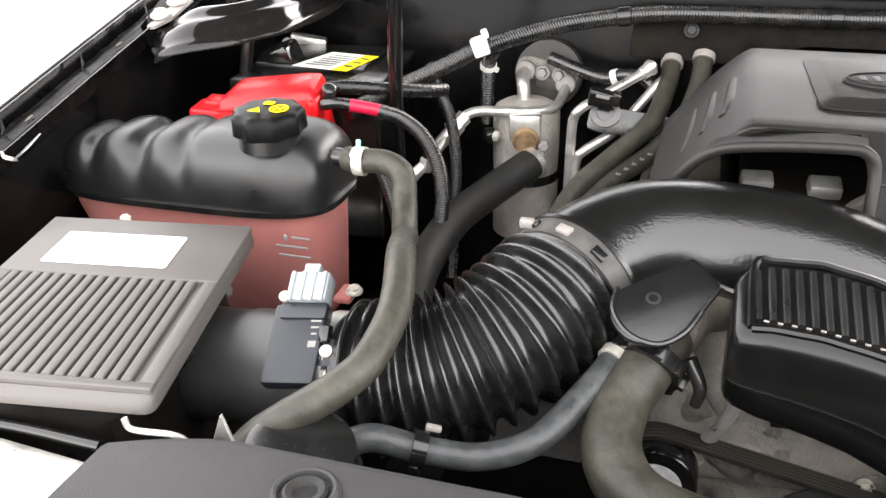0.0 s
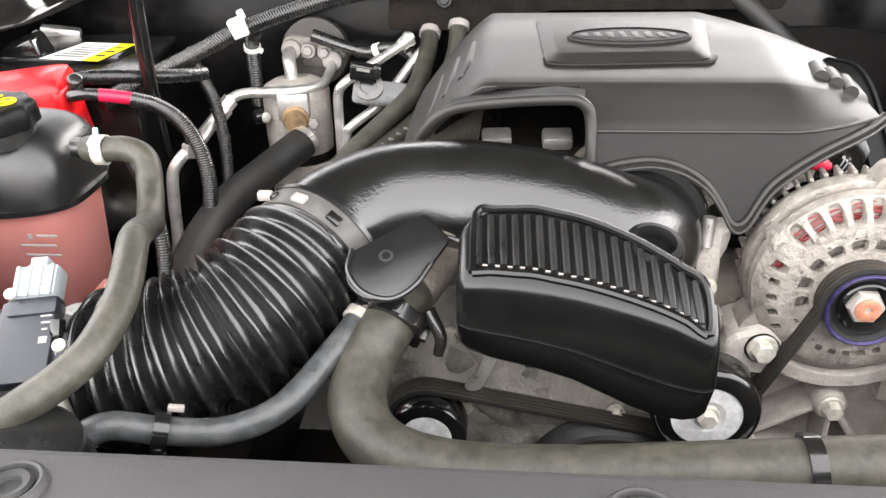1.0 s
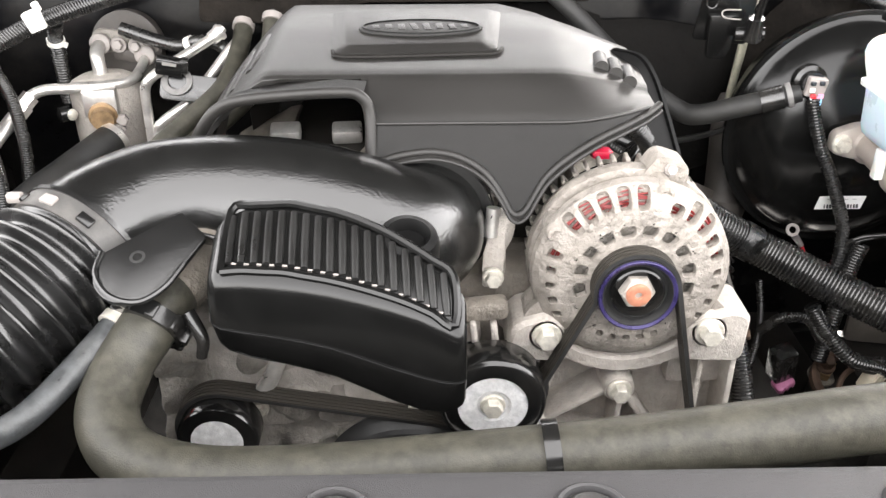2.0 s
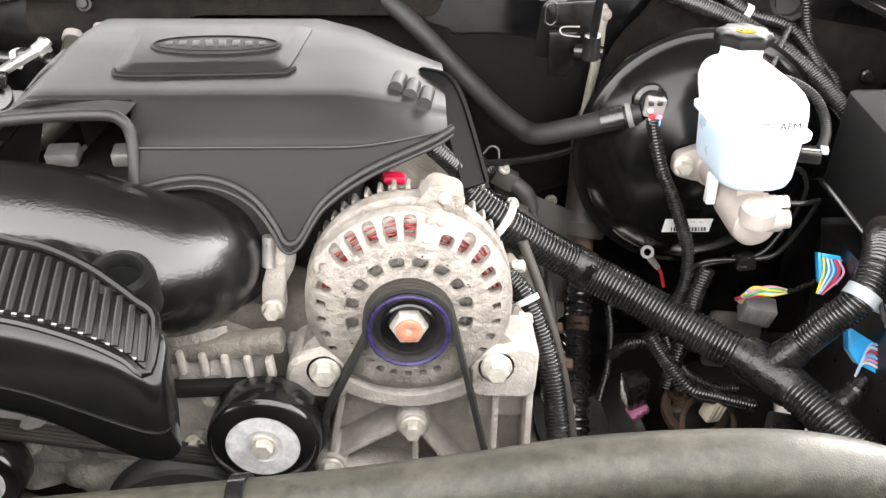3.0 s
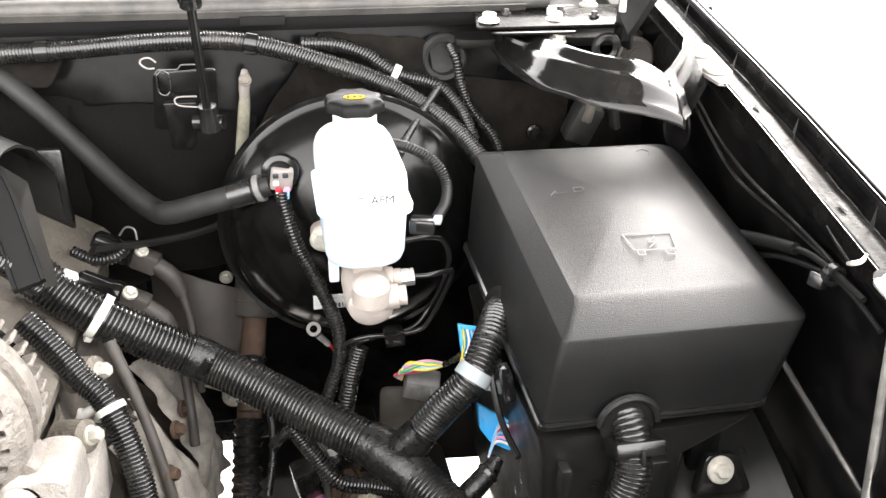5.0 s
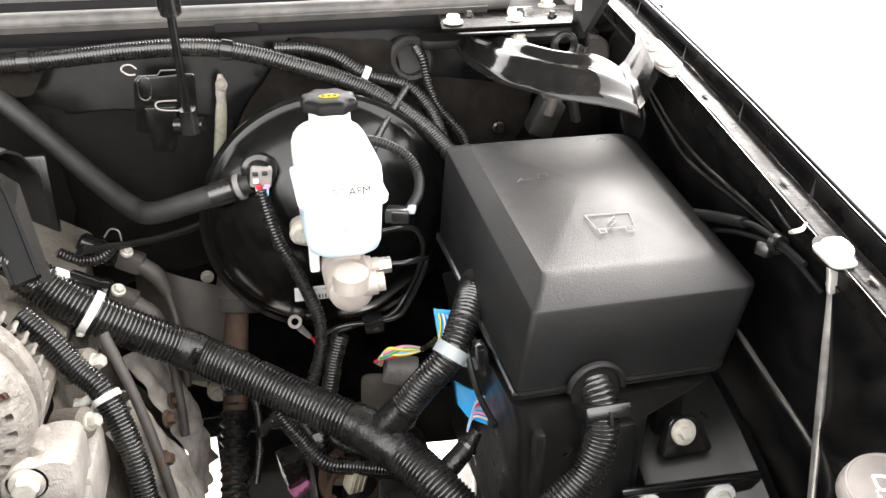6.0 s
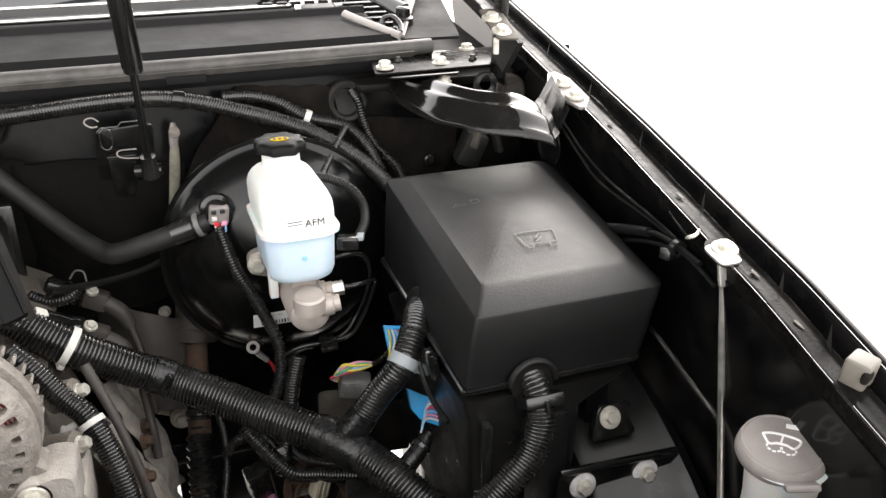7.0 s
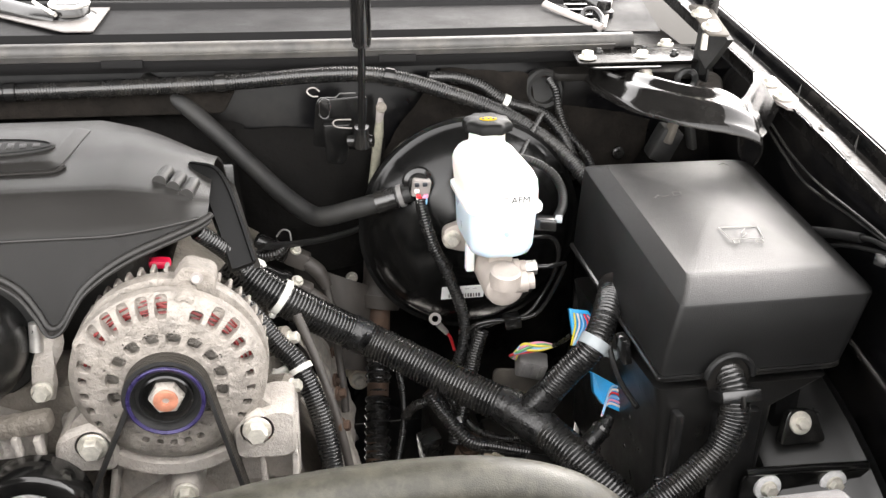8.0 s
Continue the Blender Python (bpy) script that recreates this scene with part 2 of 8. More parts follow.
def sweep(bm, pts, radii, seg=14, caps=True, flat=1.0, up=None):
    """Rings along a line, carried without twist. flat squeezes the second axis; up fixes it."""
    rings, nrm = [], None
    for i, p in enumerate(pts):
        t = (pts[min(i + 1, len(pts) - 1)] - pts[max(i - 1, 0)]).normalized()
        if up is not None:
            nrm = Vector(up).cross(t).normalized()
        elif nrm is None:
            nrm = t.orthogonal().normalized()
        else:
            nrm = (nrm - t * nrm.dot(t)).normalized()
        bi = t.cross(nrm)
        r = radii[i]
        rings.append([bm.verts.new(p + nrm * (r * math.cos(2 * math.pi * k / seg)) + bi * (r * flat * math.sin(2 * math.pi * k / seg))) for k in range(seg)])
    for a, b in zip(rings, rings[1:]):
        for k in range(seg):
            bm.faces.new((a[k], a[(k + 1) % seg], b[(k + 1) % seg], b[k]))
    if caps:
        bm.faces.new(rings[0][::-1])
        bm.faces.new(rings[-1])
    return rings


def tube(pts, r, seg=14, n=8, flat=1.0, up=None, bm=None):
    bm = bm or bmesh.new()
    line = spline(pts, n) if len(pts) > 2 else [Vector(q) for q in pts]
    if isinstance(r, (int, float)):
        radii = [r] * len(line)
    else:
        radii = [float(v) for v in np.interp(np.linspace(0, len(r) - 1, len(line)), range(len(r)), r)]
    sweep(bm, line, radii, seg, True, flat, up)
    return bm


def ribbed(pts, r, pitch=0.0042, depth=0.0016, seg=14, bm=None, n=14):
    """Split conduit: rounded ribs on a tube."""
    bm = bm or bmesh.new()
    line = even(spline(pts, n), pitch / 6)
    rib = (0.0, 0.45, 0.95, 1.0, 0.95, 0.45)
    radii = [r - depth + depth * rib[i % 6] for i in range(len(line))]
    sweep(bm, line, radii, seg)
    return bm


def basis(axis):
    z = Vector(axis).normalized()
    x = z.orthogonal().normalized()
    if abs(z.z) < 0.9:
        x = Vector((0, 0, 1)).cross(z).normalized()
    return x, z.cross(x), z


def lathe(origin, axis, profile, seg=32, bm=None, wobble=None, hollow=False):
    """profile: (distance along the axis, radius) pairs."""
    bm = bm or bmesh.new()
    x, y, z = basis(axis)
    o, rings = Vector(origin), []
    for d, r in profile:
        ring = []
        for k in range(seg):
            a = 2 * math.pi * k / seg
            rr = r * (1 + wobble(a) if wobble else 1)
            ring.append(bm.verts.new(o + z * d + (x * math.cos(a) + y * math.sin(a)) * max(rr, 1e-5)))
        rings.append(ring)
    for a, b in zip(rings, rings[1:]):
        for k in range(seg):
            bm.faces.new((a[k], a[(k + 1) % seg], b[(k + 1) % seg], b[k]))
    if hollow:
        for k in range(seg):
            bm.faces.new((rings[-1][k], rings[-1][(k + 1) % seg], rings[0][(k + 1) % seg], rings[0][k]))
    else:
        bm.faces.new(rings[0][::-1])
        bm.faces.new(rings[-1])
    return bm


def box(c, size, turn=None, bev=0.002, seg=2, bm=None):
    """A block with rounded edges; turn is a 3x3 or Euler degrees."""
    main = bm or bmesh.new()
    b = bmesh.new()
    bmesh.ops.create_cube(b, size=1.0)
    bmesh.ops.scale(b, vec=size, verts=b.verts)
    if bev:
        bmesh.ops.bevel(b, geom=b.edges[:] + b.verts[:], offset=min(bev, min(size) * 0.45), segments=seg, affect="EDGES", profile=0.5)
    m = Matrix.Identity(4)
    if turn is not None:
        m = (Euler([radians(a) for a in turn]).to_matrix() if not isinstance(turn, Matrix) else turn.to_3x3()).to_4x4()
    bmesh.ops.transform(b, matrix=Matrix.Translation(c) @ m, verts=b.verts)
    me = bpy.data.meshes.new("tmp")
    b.to_mesh(me)
    b.free()
    main.from_mesh(me)
    bpy.data.meshes.remove(me)
    return main


def rounded(pts, r, n=4):
    """A 2D outline with its corners rounded; r may be a list."""
    out, k = [], len(pts)
    for i in range(k):
        p, a, b = Vector(pts[i]), Vector(pts[i - 1]), Vector(pts[(i + 1) % k])
        rr = r[i] if isinstance(r, (list, tuple)) else r
        u, v = (a - p), (b - p)
        d = min(rr, u.length * 0.45, v.length * 0.45)
        s, e = p + u.normalized() * d, p + v.normalized() * d
        for j in range(n + 1):
            w = j / n
            out.append((s * (1 - w) ** 2 + p * 2 * w * (1 - w) + e * w * w))
    return out


def rect(cx, cy, hx, hy):
    return [(cx - hx, cy - hy), (cx + hx, cy - hy), (cx + hx, cy + hy), (cx - hx, cy + hy)]


def slab(outline, origin, ux, uy, thick, bev=0.0, bm=None):
    """An outline in the plane (ux, uy) at origin, thickened along ux x uy, with its edges eased."""
    main = bm or bmesh.new()
    b = bmesh.new()
    o, ux, uy = Vector(origin), Vector(ux), Vector(uy)
    nz = ux.cross(uy).normalized()
    f = b.faces.new([b.verts.new(o + ux * p[0] + uy * p[1]) for p in outline])
    ext = bmesh.ops.extrude_face_region(b, geom=[f])
    bmesh.ops.translate(b, verts=[v for v in ext["geom"] if isinstance(v, bmesh.types.BMVert)], vec=nz * thick)
    bmesh.ops.recalc_face_normals(b, faces=b.faces)
    if bev:
        sharp = [e for e in b.edges if len(e.link_faces) == 2 and e.calc_face_angle(0) > 1.0]
        bmesh.ops.bevel(b, geom=sharp, offset=bev, segments=2, affect="EDGES", profile=0.5)
    me = bpy.data.meshes.new("tmp")
    b.to_mesh(me)
    b.free()
    main.from_mesh(me)
    bpy.data.meshes.remove(me)
    return main


def loft(loops, caps=True, bm=None):
    bm = bm or bmesh.new()
    rings = [[bm.verts.new(p) for p in loop] for loop in loops]
    k = len(rings[0])
    for a, b in zip(rings, rings[1:]):
        for i in range(k):
            bm.faces.new((a[i], a[(i + 1) % k], b[(i + 1) % k], b[i]))
    if caps:
        bm.faces.new(rings[0][::-1])
        bm.faces.new(rings[-1])
    return bm


def sheet(fn, nu, nv, thick=0.0):
    """A surface from fn(u, v), u and v in 0..1, thickened downwards along its normals."""
    bm = bmesh.new()
    g = [[bm.verts.new(fn(i / nu, j / nv)) for j in range(nv + 1)] for i in range(nu + 1)]
    for i in range(nu):
        for j in range(nv):
            bm.faces.new((g[i][j], g[i + 1][j], g[i + 1][j + 1], g[i][j + 1]))
    if thick:
        bmesh.ops.recalc_face_normals(bm, faces=bm.faces)
        bmesh.ops.solidify(bm, geom=bm.faces[:], thickness=thick)
    return bm


def hexbolt(p, axis, r=0.008, h=0.007, washer=1.45, bm=None):
    """A hexagon head on a round flange."""
    bm = bm or bmesh.new()
    p, a = Vector(p), Vector(axis).normalized()
    lathe(p, a, [(-0.001, r * washer), (0.0012, r * washer), (0.0022, r * washer * 0.93)], 20, bm)
    lathe(p, a, [(0.0015, r), (h * 0.85, r), (h, r * 0.86)], 6, bm)
    return bm


def band(p, axis, r, width=0.006, thick=0.0016, seg=24, bm=None):
    """A strap round a tube."""
    return lathe(Vector(p) - Vector(axis).normalized() * width / 2, axis,
                 [(0, r - 0.001), (0, r + thick), (width, r + thick), (width, r - 0.001)], seg, bm, hollow=True)


def words(name, text, size, m, mat, parent, label=""):
    """Lettering as a thin mesh."""
    cu = bpy.data.curves.new(name, "FONT")
    cu.body, cu.size, cu.extrude = text, size, 0.0002
    tmp = bpy.data.objects.new(name, cu)
    scene.collection.objects.link(tmp)
    bpy.context.view_layer.update()
    me = bpy.data.meshes.new_from_object(tmp.evaluated_get(bpy.context.evaluated_depsgraph_get()))
    bpy.data.objects.remove(tmp)
    me.transform(m)
    bm = bmesh.new()
    bm.from_mesh(me)
    bpy.data.meshes.remove(me)
    return part(name, bm, mat, parent, label)

MID = 0.2          # the car's middle line


# ---- the setting ----
bm = bmesh.new()
bmesh.ops.create_grid(bm, x_segments=8, y_segments=8, size=300)
single("ground", bm, M_ground, (0, 0, 0), "pale worn concrete ground round the parked car", "ground", kind="structure")


def rail_z(y):
    return 1.134 + (y - 0.567) * 0.21


def flange_x(y, side):
    """Half width of the bay at the inner edge of the wing's flange."""
    if side > 0:
        return float(np.interp(y, [0.10, 0.40, 0.50, 0.60, 0.73, 0.80, 0.884, 0.98, 1.2, 1.7], [0.79, 0.824, 0.838, 0.846, 0.857, 0.863, 0.868, 0.873, 0.882, 0.90]))
    return float(np.interp(y, [0.10, 0.40, 0.60, 0.75, 0.86, 0.95, 1.2, 1.7], [0.79, 0.812, 0.826, 0.833, 0.837, 0.840, 0.855, 0.88]))


FLANGE = [(0.002, -0.020), (0.001, -0.003), (0.0, 0.0), (0.0025, 0.0012), (0.010, 0.0), (0.019, 0.0005), (0.0225, 0.003), (0.025, 0.0015), (0.0275, -0.010), (0.033, -0.0135), (0.037, -0.012), (0.0395, 0.001),
          (0.0415, 0.0075), (0.044, 0.0085), (0.047, 0.006), (0.0485, 0.008), (0.052, 0.0085), (0.056, 0.006), (0.068, -0.012), (0.095, -0.08), (0.112, -0.22), (0.104, -0.55)]


def fender(side):
    """One front wing: bolt flange, gutter, double outer lip and skin, one profile drawn along the car."""
    prof = FLANGE
    ys = [0.0] + [float(v) for v in np.linspace(0.15, 1.25, 56)] + [1.4, 1.7]

    def fn(u, v):
        y = float(np.interp(u * (len(ys) - 1), range(len(ys)), ys))
        i = v * (len(prof) - 1)
        o = float(np.interp(i, range(len(prof)), [q[0] for q in prof]))
        z = float(np.interp(i, range(len(prof)), [q[1] for q in prof]))
        if 2.5 < i < 8:                        # the flange is pressed in shallow dents between its bolts
            z += 0.0016 * noise.noise((y * 30, i * 0.6, side * 3.0)) - 0.0012 * max(0.0, math.sin(y * 46 + 1.0)) ** 4
        x = flange_x(y, side) + o
        return Vector((MID + side * x, y, rail_z(y) + z))
    f = at_base("fender", (MID + side * 0.95, 0.7, 0.55), "gloss black painted front fender with dusty bolt flange", "fender", "front fenders")
    part("panel", sheet(lambda u, v: fn(u, 7 / 21 + v * 14 / 21), len(ys) - 1, 28, 0.0012), M_paint, f, angle=50)
    part("flange", sheet(lambda u, v: fn(u, v * 7 / 21), len(ys) - 1, 28, 0.0012), M_flange, f, "dusty worn bolt flange", angle=50)
    part("flange_edge", tube([(MID + side * (flange_x(y, side) - 0.0004), y, rail_z(y) + 0.0008) for y in np.linspace(0.15, 1.25, 40)], 0.0010, 6, 2), M_gloss, f, "glossy folded edge")
    part("hem", tube([(MID + side * (flange_x(y, side) + 0.043), y, rail_z(y) + 0.0085) for y in np.linspace(0.15, 1.25, 40)], 0.0012, 6, 2), M_gloss, f, "glossy outer hem")

    def pt(y, o, h):
        return Vector((MID + side * (flange_x(y, side) + o), y, rail_z(y) + h))
    # worn pad where the brace bolts on, and the lobe round the single bolt
    pad = [pt(*q) for q in ((0.876, 0.002, 0.0022), (0.880, -0.006, 0.0018), (0.905, -0.015, 0.0016), (0.960, -0.014, 0.0018), (0.982, -0.004, 0.0020), (0.985, 0.008, 0.0022), (0.960, 0.018, 0.0024), (0.900, 0.018, 0.0024))]
    part("flange_plate", loft([[q - Vector((0, 0, 0.0035)) for q in pad], pad]), M_cap, f, "worn grey mounting pad")
    lobe = [pt(0.567 + 0.021 * math.sin(a), 0.003 - 0.015 * math.cos(a), 0.0018) for a in np.linspace(0, 2 * math.pi, 24, endpoint=False)]
    part("bolt_lobe", loft([[q - Vector((0, 0, 0.004)) for q in lobe], lobe]), M_flange, f, "worn lobe round the bolt")
    for y, o in ((0.905, 0.000), (0.945, 0.000), (0.567, 0.005)):
        part("bolt", hexbolt(pt(y, o, 0.004), (0, -0.2, 1), 0.0080, 0.007, 1.6), M_zinc, f, "bright flanged bolt")
    for y in (0.43, 0.501, 0.635, 0.773, 0.909, 1.042):
        b = bmesh.new()
        b.faces.new([b.verts.new(q) for q in (pt(y - 0.007, 0.019, 0.001), pt(y + 0.004, 0.022, 0.001), pt(y + 0.010, 0.030, 0.014))])
        bmesh.ops.solidify(b, geom=b.faces[:], thickness=0.0012)
        part("clip_tab", b, M_cover, f)
    for y, o in ((0.46, 0.012), (0.53, 0.014), (0.665, 0.013), (0.83, 0.012)):
        part("dent_rim", slab([(0.0016 * math.cos(a), (0.006 + 0.0015 * math.sin(3 * a)) * math.sin(a)) for a in np.linspace(0, 2 * math.pi, 12, endpoint=False)], pt(y, o, 0.0018), (1, 0.3, 0), (0, 1, 0.21), 0.0005), M_taupe, f, "taupe rim of a pressed dent")
    part("spur", tube([pt(0.606, 0.002, 0.001), pt(0.600, -0.006, 0.0), pt(0.604, -0.011, -0.004), pt(0.612, -0.009, -0.010)], [0.0012, 0.002, 0.002, 0.0012], 8, 4, 0.5), M_zinc, f, "bright bent spur of the flange edge")
    part("inner_lip", tube([pt(0.606, -0.007, -0.009), pt(0.63, -0.006, -0.009), pt(0.655, -0.004, -0.008)], [0.0012, 0.0018, 0.0010], 8, 3), M_gloss, f)
    return f


fender(1)
fender(-1)


def apron(name, side):
    """Inner fender sheet below the flange, pressed with two long swages."""
    def fn(u, v):
        y = 0.12 + 1.03 * u
        z = rail_z(y) - 0.018 - v * 0.62
        d = 0.0 + 0.045 * min(1, v * 2.2) - 0.004 * math.exp(-((v - 0.16 - 0.16 * u) / 0.020) ** 2) - 0.004 * math.exp(-((v - 0.30 + 0.1 * u) / 0.02) ** 2)
        return Vector((MID + side * (flange_x(y, side) + 0.002 + d), y, z))
    single(name, sheet(fn, 30, 40, 0.002), M_paint, (MID + side * 0.8, 0.6, 0.5), "black painted inner fender sheet with pressed swages", "inner fender", kind="structure", angle=60)


apron("wall_right", 1)
apron("wall_left", -1)

bm = box((MID, 1.155, 0.93), (1.97, 0.03, 0.60), None, 0.004)
for x in (-0.45, 0.02, 0.50, 0.95):
    box((x, 1.137, 0.80), (0.10, 0.012, 0.26), None, 0.005, bm=bm)
single("wall_rear", bm, M_paint, (MID, 1.155, 0.6), "black firewall behind the engine", "firewall", kind="structure")
bm = box((MID, 0.315, 0.80), (1.60, 0.03, 0.50), None, 0.004)
for x in np.arange(-0.5, 0.95, 0.09):
    box((float(x), 0.334, 0.80), (0.012, 0.012, 0.48), None, 0.003, bm=bm)
single("wall_front", bm, M_dark, (MID, 0.315, 0.55), "black radiator and fan shroud behind the grille", "radiator", kind="structure")

for s in (-1, 1):
    hub = 0.47 if s > 0 else 0.42
    bm = lathe((MID + s * 0.745, 0.86, hub), (s, 0, 0), [(0, hub - 0.03), (0.004, hub - 0.005), (0.012, hub), (0.10, hub + 0.004), (0.11, hub + 0.012), (0.125, hub + 0.004), (0.13, hub - 0.006)], 72)
    single("wheelhouse", bm, M_apron, (MID + s * 0.62, 0.88, 0.42), "black wheelhouse liner arched over the front wheel", "wheelhouse", "wheelhouses", "structure")
    fr = box((MID + s * 0.50, 0.75, 0.60), (0.08, 1.1, 0.14), None, 0.01)
    single("frame_rail", fr, M_dark, (MID + s * 0.50, 0.75, 0.53), "black ladder frame rail under the engine", "frame rail", "frame rails", "structure")

tray = box((MID, 0.69, 0.50), (1.80, 0.74, 0.012), None, 0.003)
for x in (-0.4, 0.1, 0.6):
    box((x, 0.69, 0.515), (0.05, 0.70, 0.02), None, 0.004, bm=tray)
single("undertray", tray, M_dark, (MID, 0.69, 0.5), "black splash shield under the engine", "undertray", kind="structure")
for x0, x1 in ((-0.72, 0.476), (0.533, 0.822), (0.936, 1.12)):
    single("lower_bulkhead", box(((x0 + x1) / 2, 1.16, 0.50), (x1 - x0, 0.03, 0.26), None, 0.004), M_paint, ((x0 + x1) / 2, 1.16, 0.37), "black lower bulkhead below the firewall", "bulkhead", "lower bulkheads", "structure")


# ---- cowl, windscreen and wipers ----
def bow(x):
    return 0.03 * ((x - MID) / 0.8) ** 2


def strip(profile, x0, x1, n=40, thick=0.002):
    """A profile of (y, z) drawn across the car, bowed as the windscreen base is."""
    def fn(u, v):
        x = x0 + (x1 - x0) * u
        i = v * (len(profile) - 1)
        y = float(np.interp(i, range(len(profile)), [q[0] for q in profile]))
        z = float(np.interp(i, range(len(profile)), [q[1] for q in profile]))
        return Vector((x, y + bow(x), z))
    return sheet(fn, n, (len(profile) - 1) * 2, thick)


cowl = at_base("cowl_panel", (MID, 1.2, 1.22), "dark grey plastic cowl panel below the windscreen", "cowl panel")
part("panel", strip([(1.118, 1.252), (1.124, 1.262), (1.135, 1.259), (1.20, 1.266), (1.262, 1.275), (1.268, 1.284), (1.275, 1.285)], -0.52, 0.905), M_cowl, cowl)
part("step", strip([(1.276, 1.282), (1.284, 1.290), (1.292, 1.288), (1.325, 1.293), (1.331, 1.300), (1.339, 1.299), (1.36, 1.302)], -0.50, 0.80), M_smooth, cowl, "glossy black ledge")
# bare metal strips stand in for sky reflections along the cowl lips
for dy, z in ((1.279, 1.2905), (1.333, 1.3015)):
    part("edge_glint", strip([(dy, z), (dy + 0.004, z + 0.002), (dy + 0.008, z + 0.001)], -0.50, 0.795), M_alu, cowl, "bright metal strip imitating the sky's reflection on the lip")
part("seal", tube([(x, 1.108 + bow(x), 1.243) for x in np.linspace(-0.56, 0.96, 24)], 0.011, 12, 3), M_seal, cowl, "grey rubber hood seal")
part("lower_trim", strip([(1.098, 1.232), (1.101, 1.224), (1.106, 1.218), (1.12, 1.217)], -0.55, 0.90), M_cowl, cowl)
part("seal_lip", strip([(1.094, 1.241), (1.099, 1.234), (1.108, 1.232)], -0.55, 0.93), M_seal, cowl)
for s in (1, -1):
    g = bmesh.new()
    for i in range(7):
        for k in range(3):
            box((MID + s * (0.56 + i * 0.021), 1.283 + k * 0.022 + bow(MID + s * 0.6), 1.293 + k * 0.004), (0.016, 0.005, 0.005), (6, 0, 0), 0.001, 1, bm=g)
    part("vent_grille", g, M_smooth, cowl, "black slotted vent grille")
    part("end_plate", slab(rounded([(-0.07, -0.045), (0.118, -0.040), (0.125, 0.05), (-0.05, 0.06)], 0.008), (MID + s * 0.72, 1.08, 1.228), (s, 0, 0), (0, 1, 0.03), 0.003 * s, 0.0008), M_flange, cowl, "black pressed steel end plate")
    for x, y, z in ((0.669, 1.057, 1.233), (0.751, 1.069, 1.23)):
        part("bolt", hexbolt((MID + s * x, y, z), (0, -0.05, 1), 0.008, 0.009, 1.5), M_zinc, cowl, "bright flanged bolt")
    for x, y in ((0.70, 1.10), (0.77, 1.11), (0.80, 1.075)):
        part("stud", hexbolt((MID + s * x, y, 1.232), (0, 0, 1), 0.004, 0.006), M_apron, cowl)
for x in (0.27, 0.62, 0.05):
    part("trim_clip", box((x, 1.096 + bow(x), 1.229), (0.05, 0.006, 0.010), None, 0.001), M_cowl, cowl)

for s in (1, -1):
    side = at_base("pillar_base", (MID + s * 0.80, 1.25, 1.15), "black painted pillar base beside the cowl", "pillar base", "pillar bases")
    part("panel", slab(rounded([(-0.16, -0.13), (0.085, -0.13), (0.10, 0.35), (-0.14, 0.35)], 0.02), (MID + s * 0.80, 1.24, 1.205), (1, 0, 0), (0, 1, 0.12), 0.012, 0.003), M_dark, side)
    part("bolt", hexbolt((MID + s * 0.82, 1.15, 1.232), (0, 0, 1), 0.008, 0.008), M_zinc, side)
    corner = at_base("corner_grille", (MID + s * 0.76, 1.25, 1.24), "dark grey plastic corner grille beside the wiper pivot", "grille", "corner grilles")
    Y = lambda x, y, h=0.0: Vector((MID + s * (x - MID), y, 1.252 + (y - 1.14) * 0.14 + h))
    def plate(name, pts, mat, h=0.0, label=""):
        up = [Y(x, y, h) for x, y in rounded(pts, 0.006)]
        part(name, loft([[v - Vector((0, 0, 0.004)) for v in up], up]), mat, corner, label)
    plate("panel", [(0.919, 1.143), (1.005, 1.138), (1.062, 1.40), (0.985, 1.42)], M_cowl, 0.002)
    plate("grille_floor", [(0.874, 1.243), (0.917, 1.150), (0.980, 1.42), (0.88, 1.42)], M_paint, -0.006, "black grille recess")
    for i in range(7):
        y = 1.195 + 0.030 * i
        x0 = max(0.884, 0.917 - 0.46 * (y - 1.150) + 0.012)
        part("slat", box(Y((x0 + 0.918 + 0.22 * (y - 1.15)) / 2, y, 0.0), (0.918 + 0.22 * (y - 1.15) - x0, 0.006, 0.006), (8, 0, 0), 0.001), M_smooth, corner)
    part("edge_strip", tube([Y(0.866, 1.262, 0.010), Y(0.886, 1.215, 0.008), Y(0.918, 1.146, 0.006)], 0.0055, 10, 3, 0.5), M_cap, corner, "pale grey edge strip")
    part("ridge", tube([Y(0.923, 1.150, 0.003), Y(0.965, 1.26, 0.006), Y(1.03, 1.42, 0.012)], [0.004, 0.011, 0.018], 14, 5, 0.5), M_cap, corner, "pale grey tapered ridge")
    part("pivot", lathe(Y(0.944, 1.215, 0.002), (0, -0.15, 1), [(0, 0.016), (0.010, 0.015), (0.012, 0.011), (0.024, 0.010), (0.026, 0.007)], 24), M_smooth, corner, "black wiper pivot")
    part("pivot_arm", tube([Y(0.944, 1.215, 0.020), Y(0.925, 1.27, 0.026), Y(0.890, 1.36, 0.034), Y(0.85, 1.44, 0.045)], [0.014, 0.011, 0.009, 0.008], 12, 6, 0.55), M_smooth, corner, "black wiper arm root")
    part("hook", tube([Y(0.905, 1.195, 0.004), Y(0.912, 1.205, 0.014), Y(0.924, 1.195, 0.018), Y(0.930, 1.18, 0.010), Y(0.926, 1.165, 0.004)], 0.004, 10, 5), M_smooth, corner)

screen = strip([(1.36, 1.296), (1.50, 1.37), (1.80, 1.52), (2.2, 1.70)], -0.62, 1.02, thick=0.005)
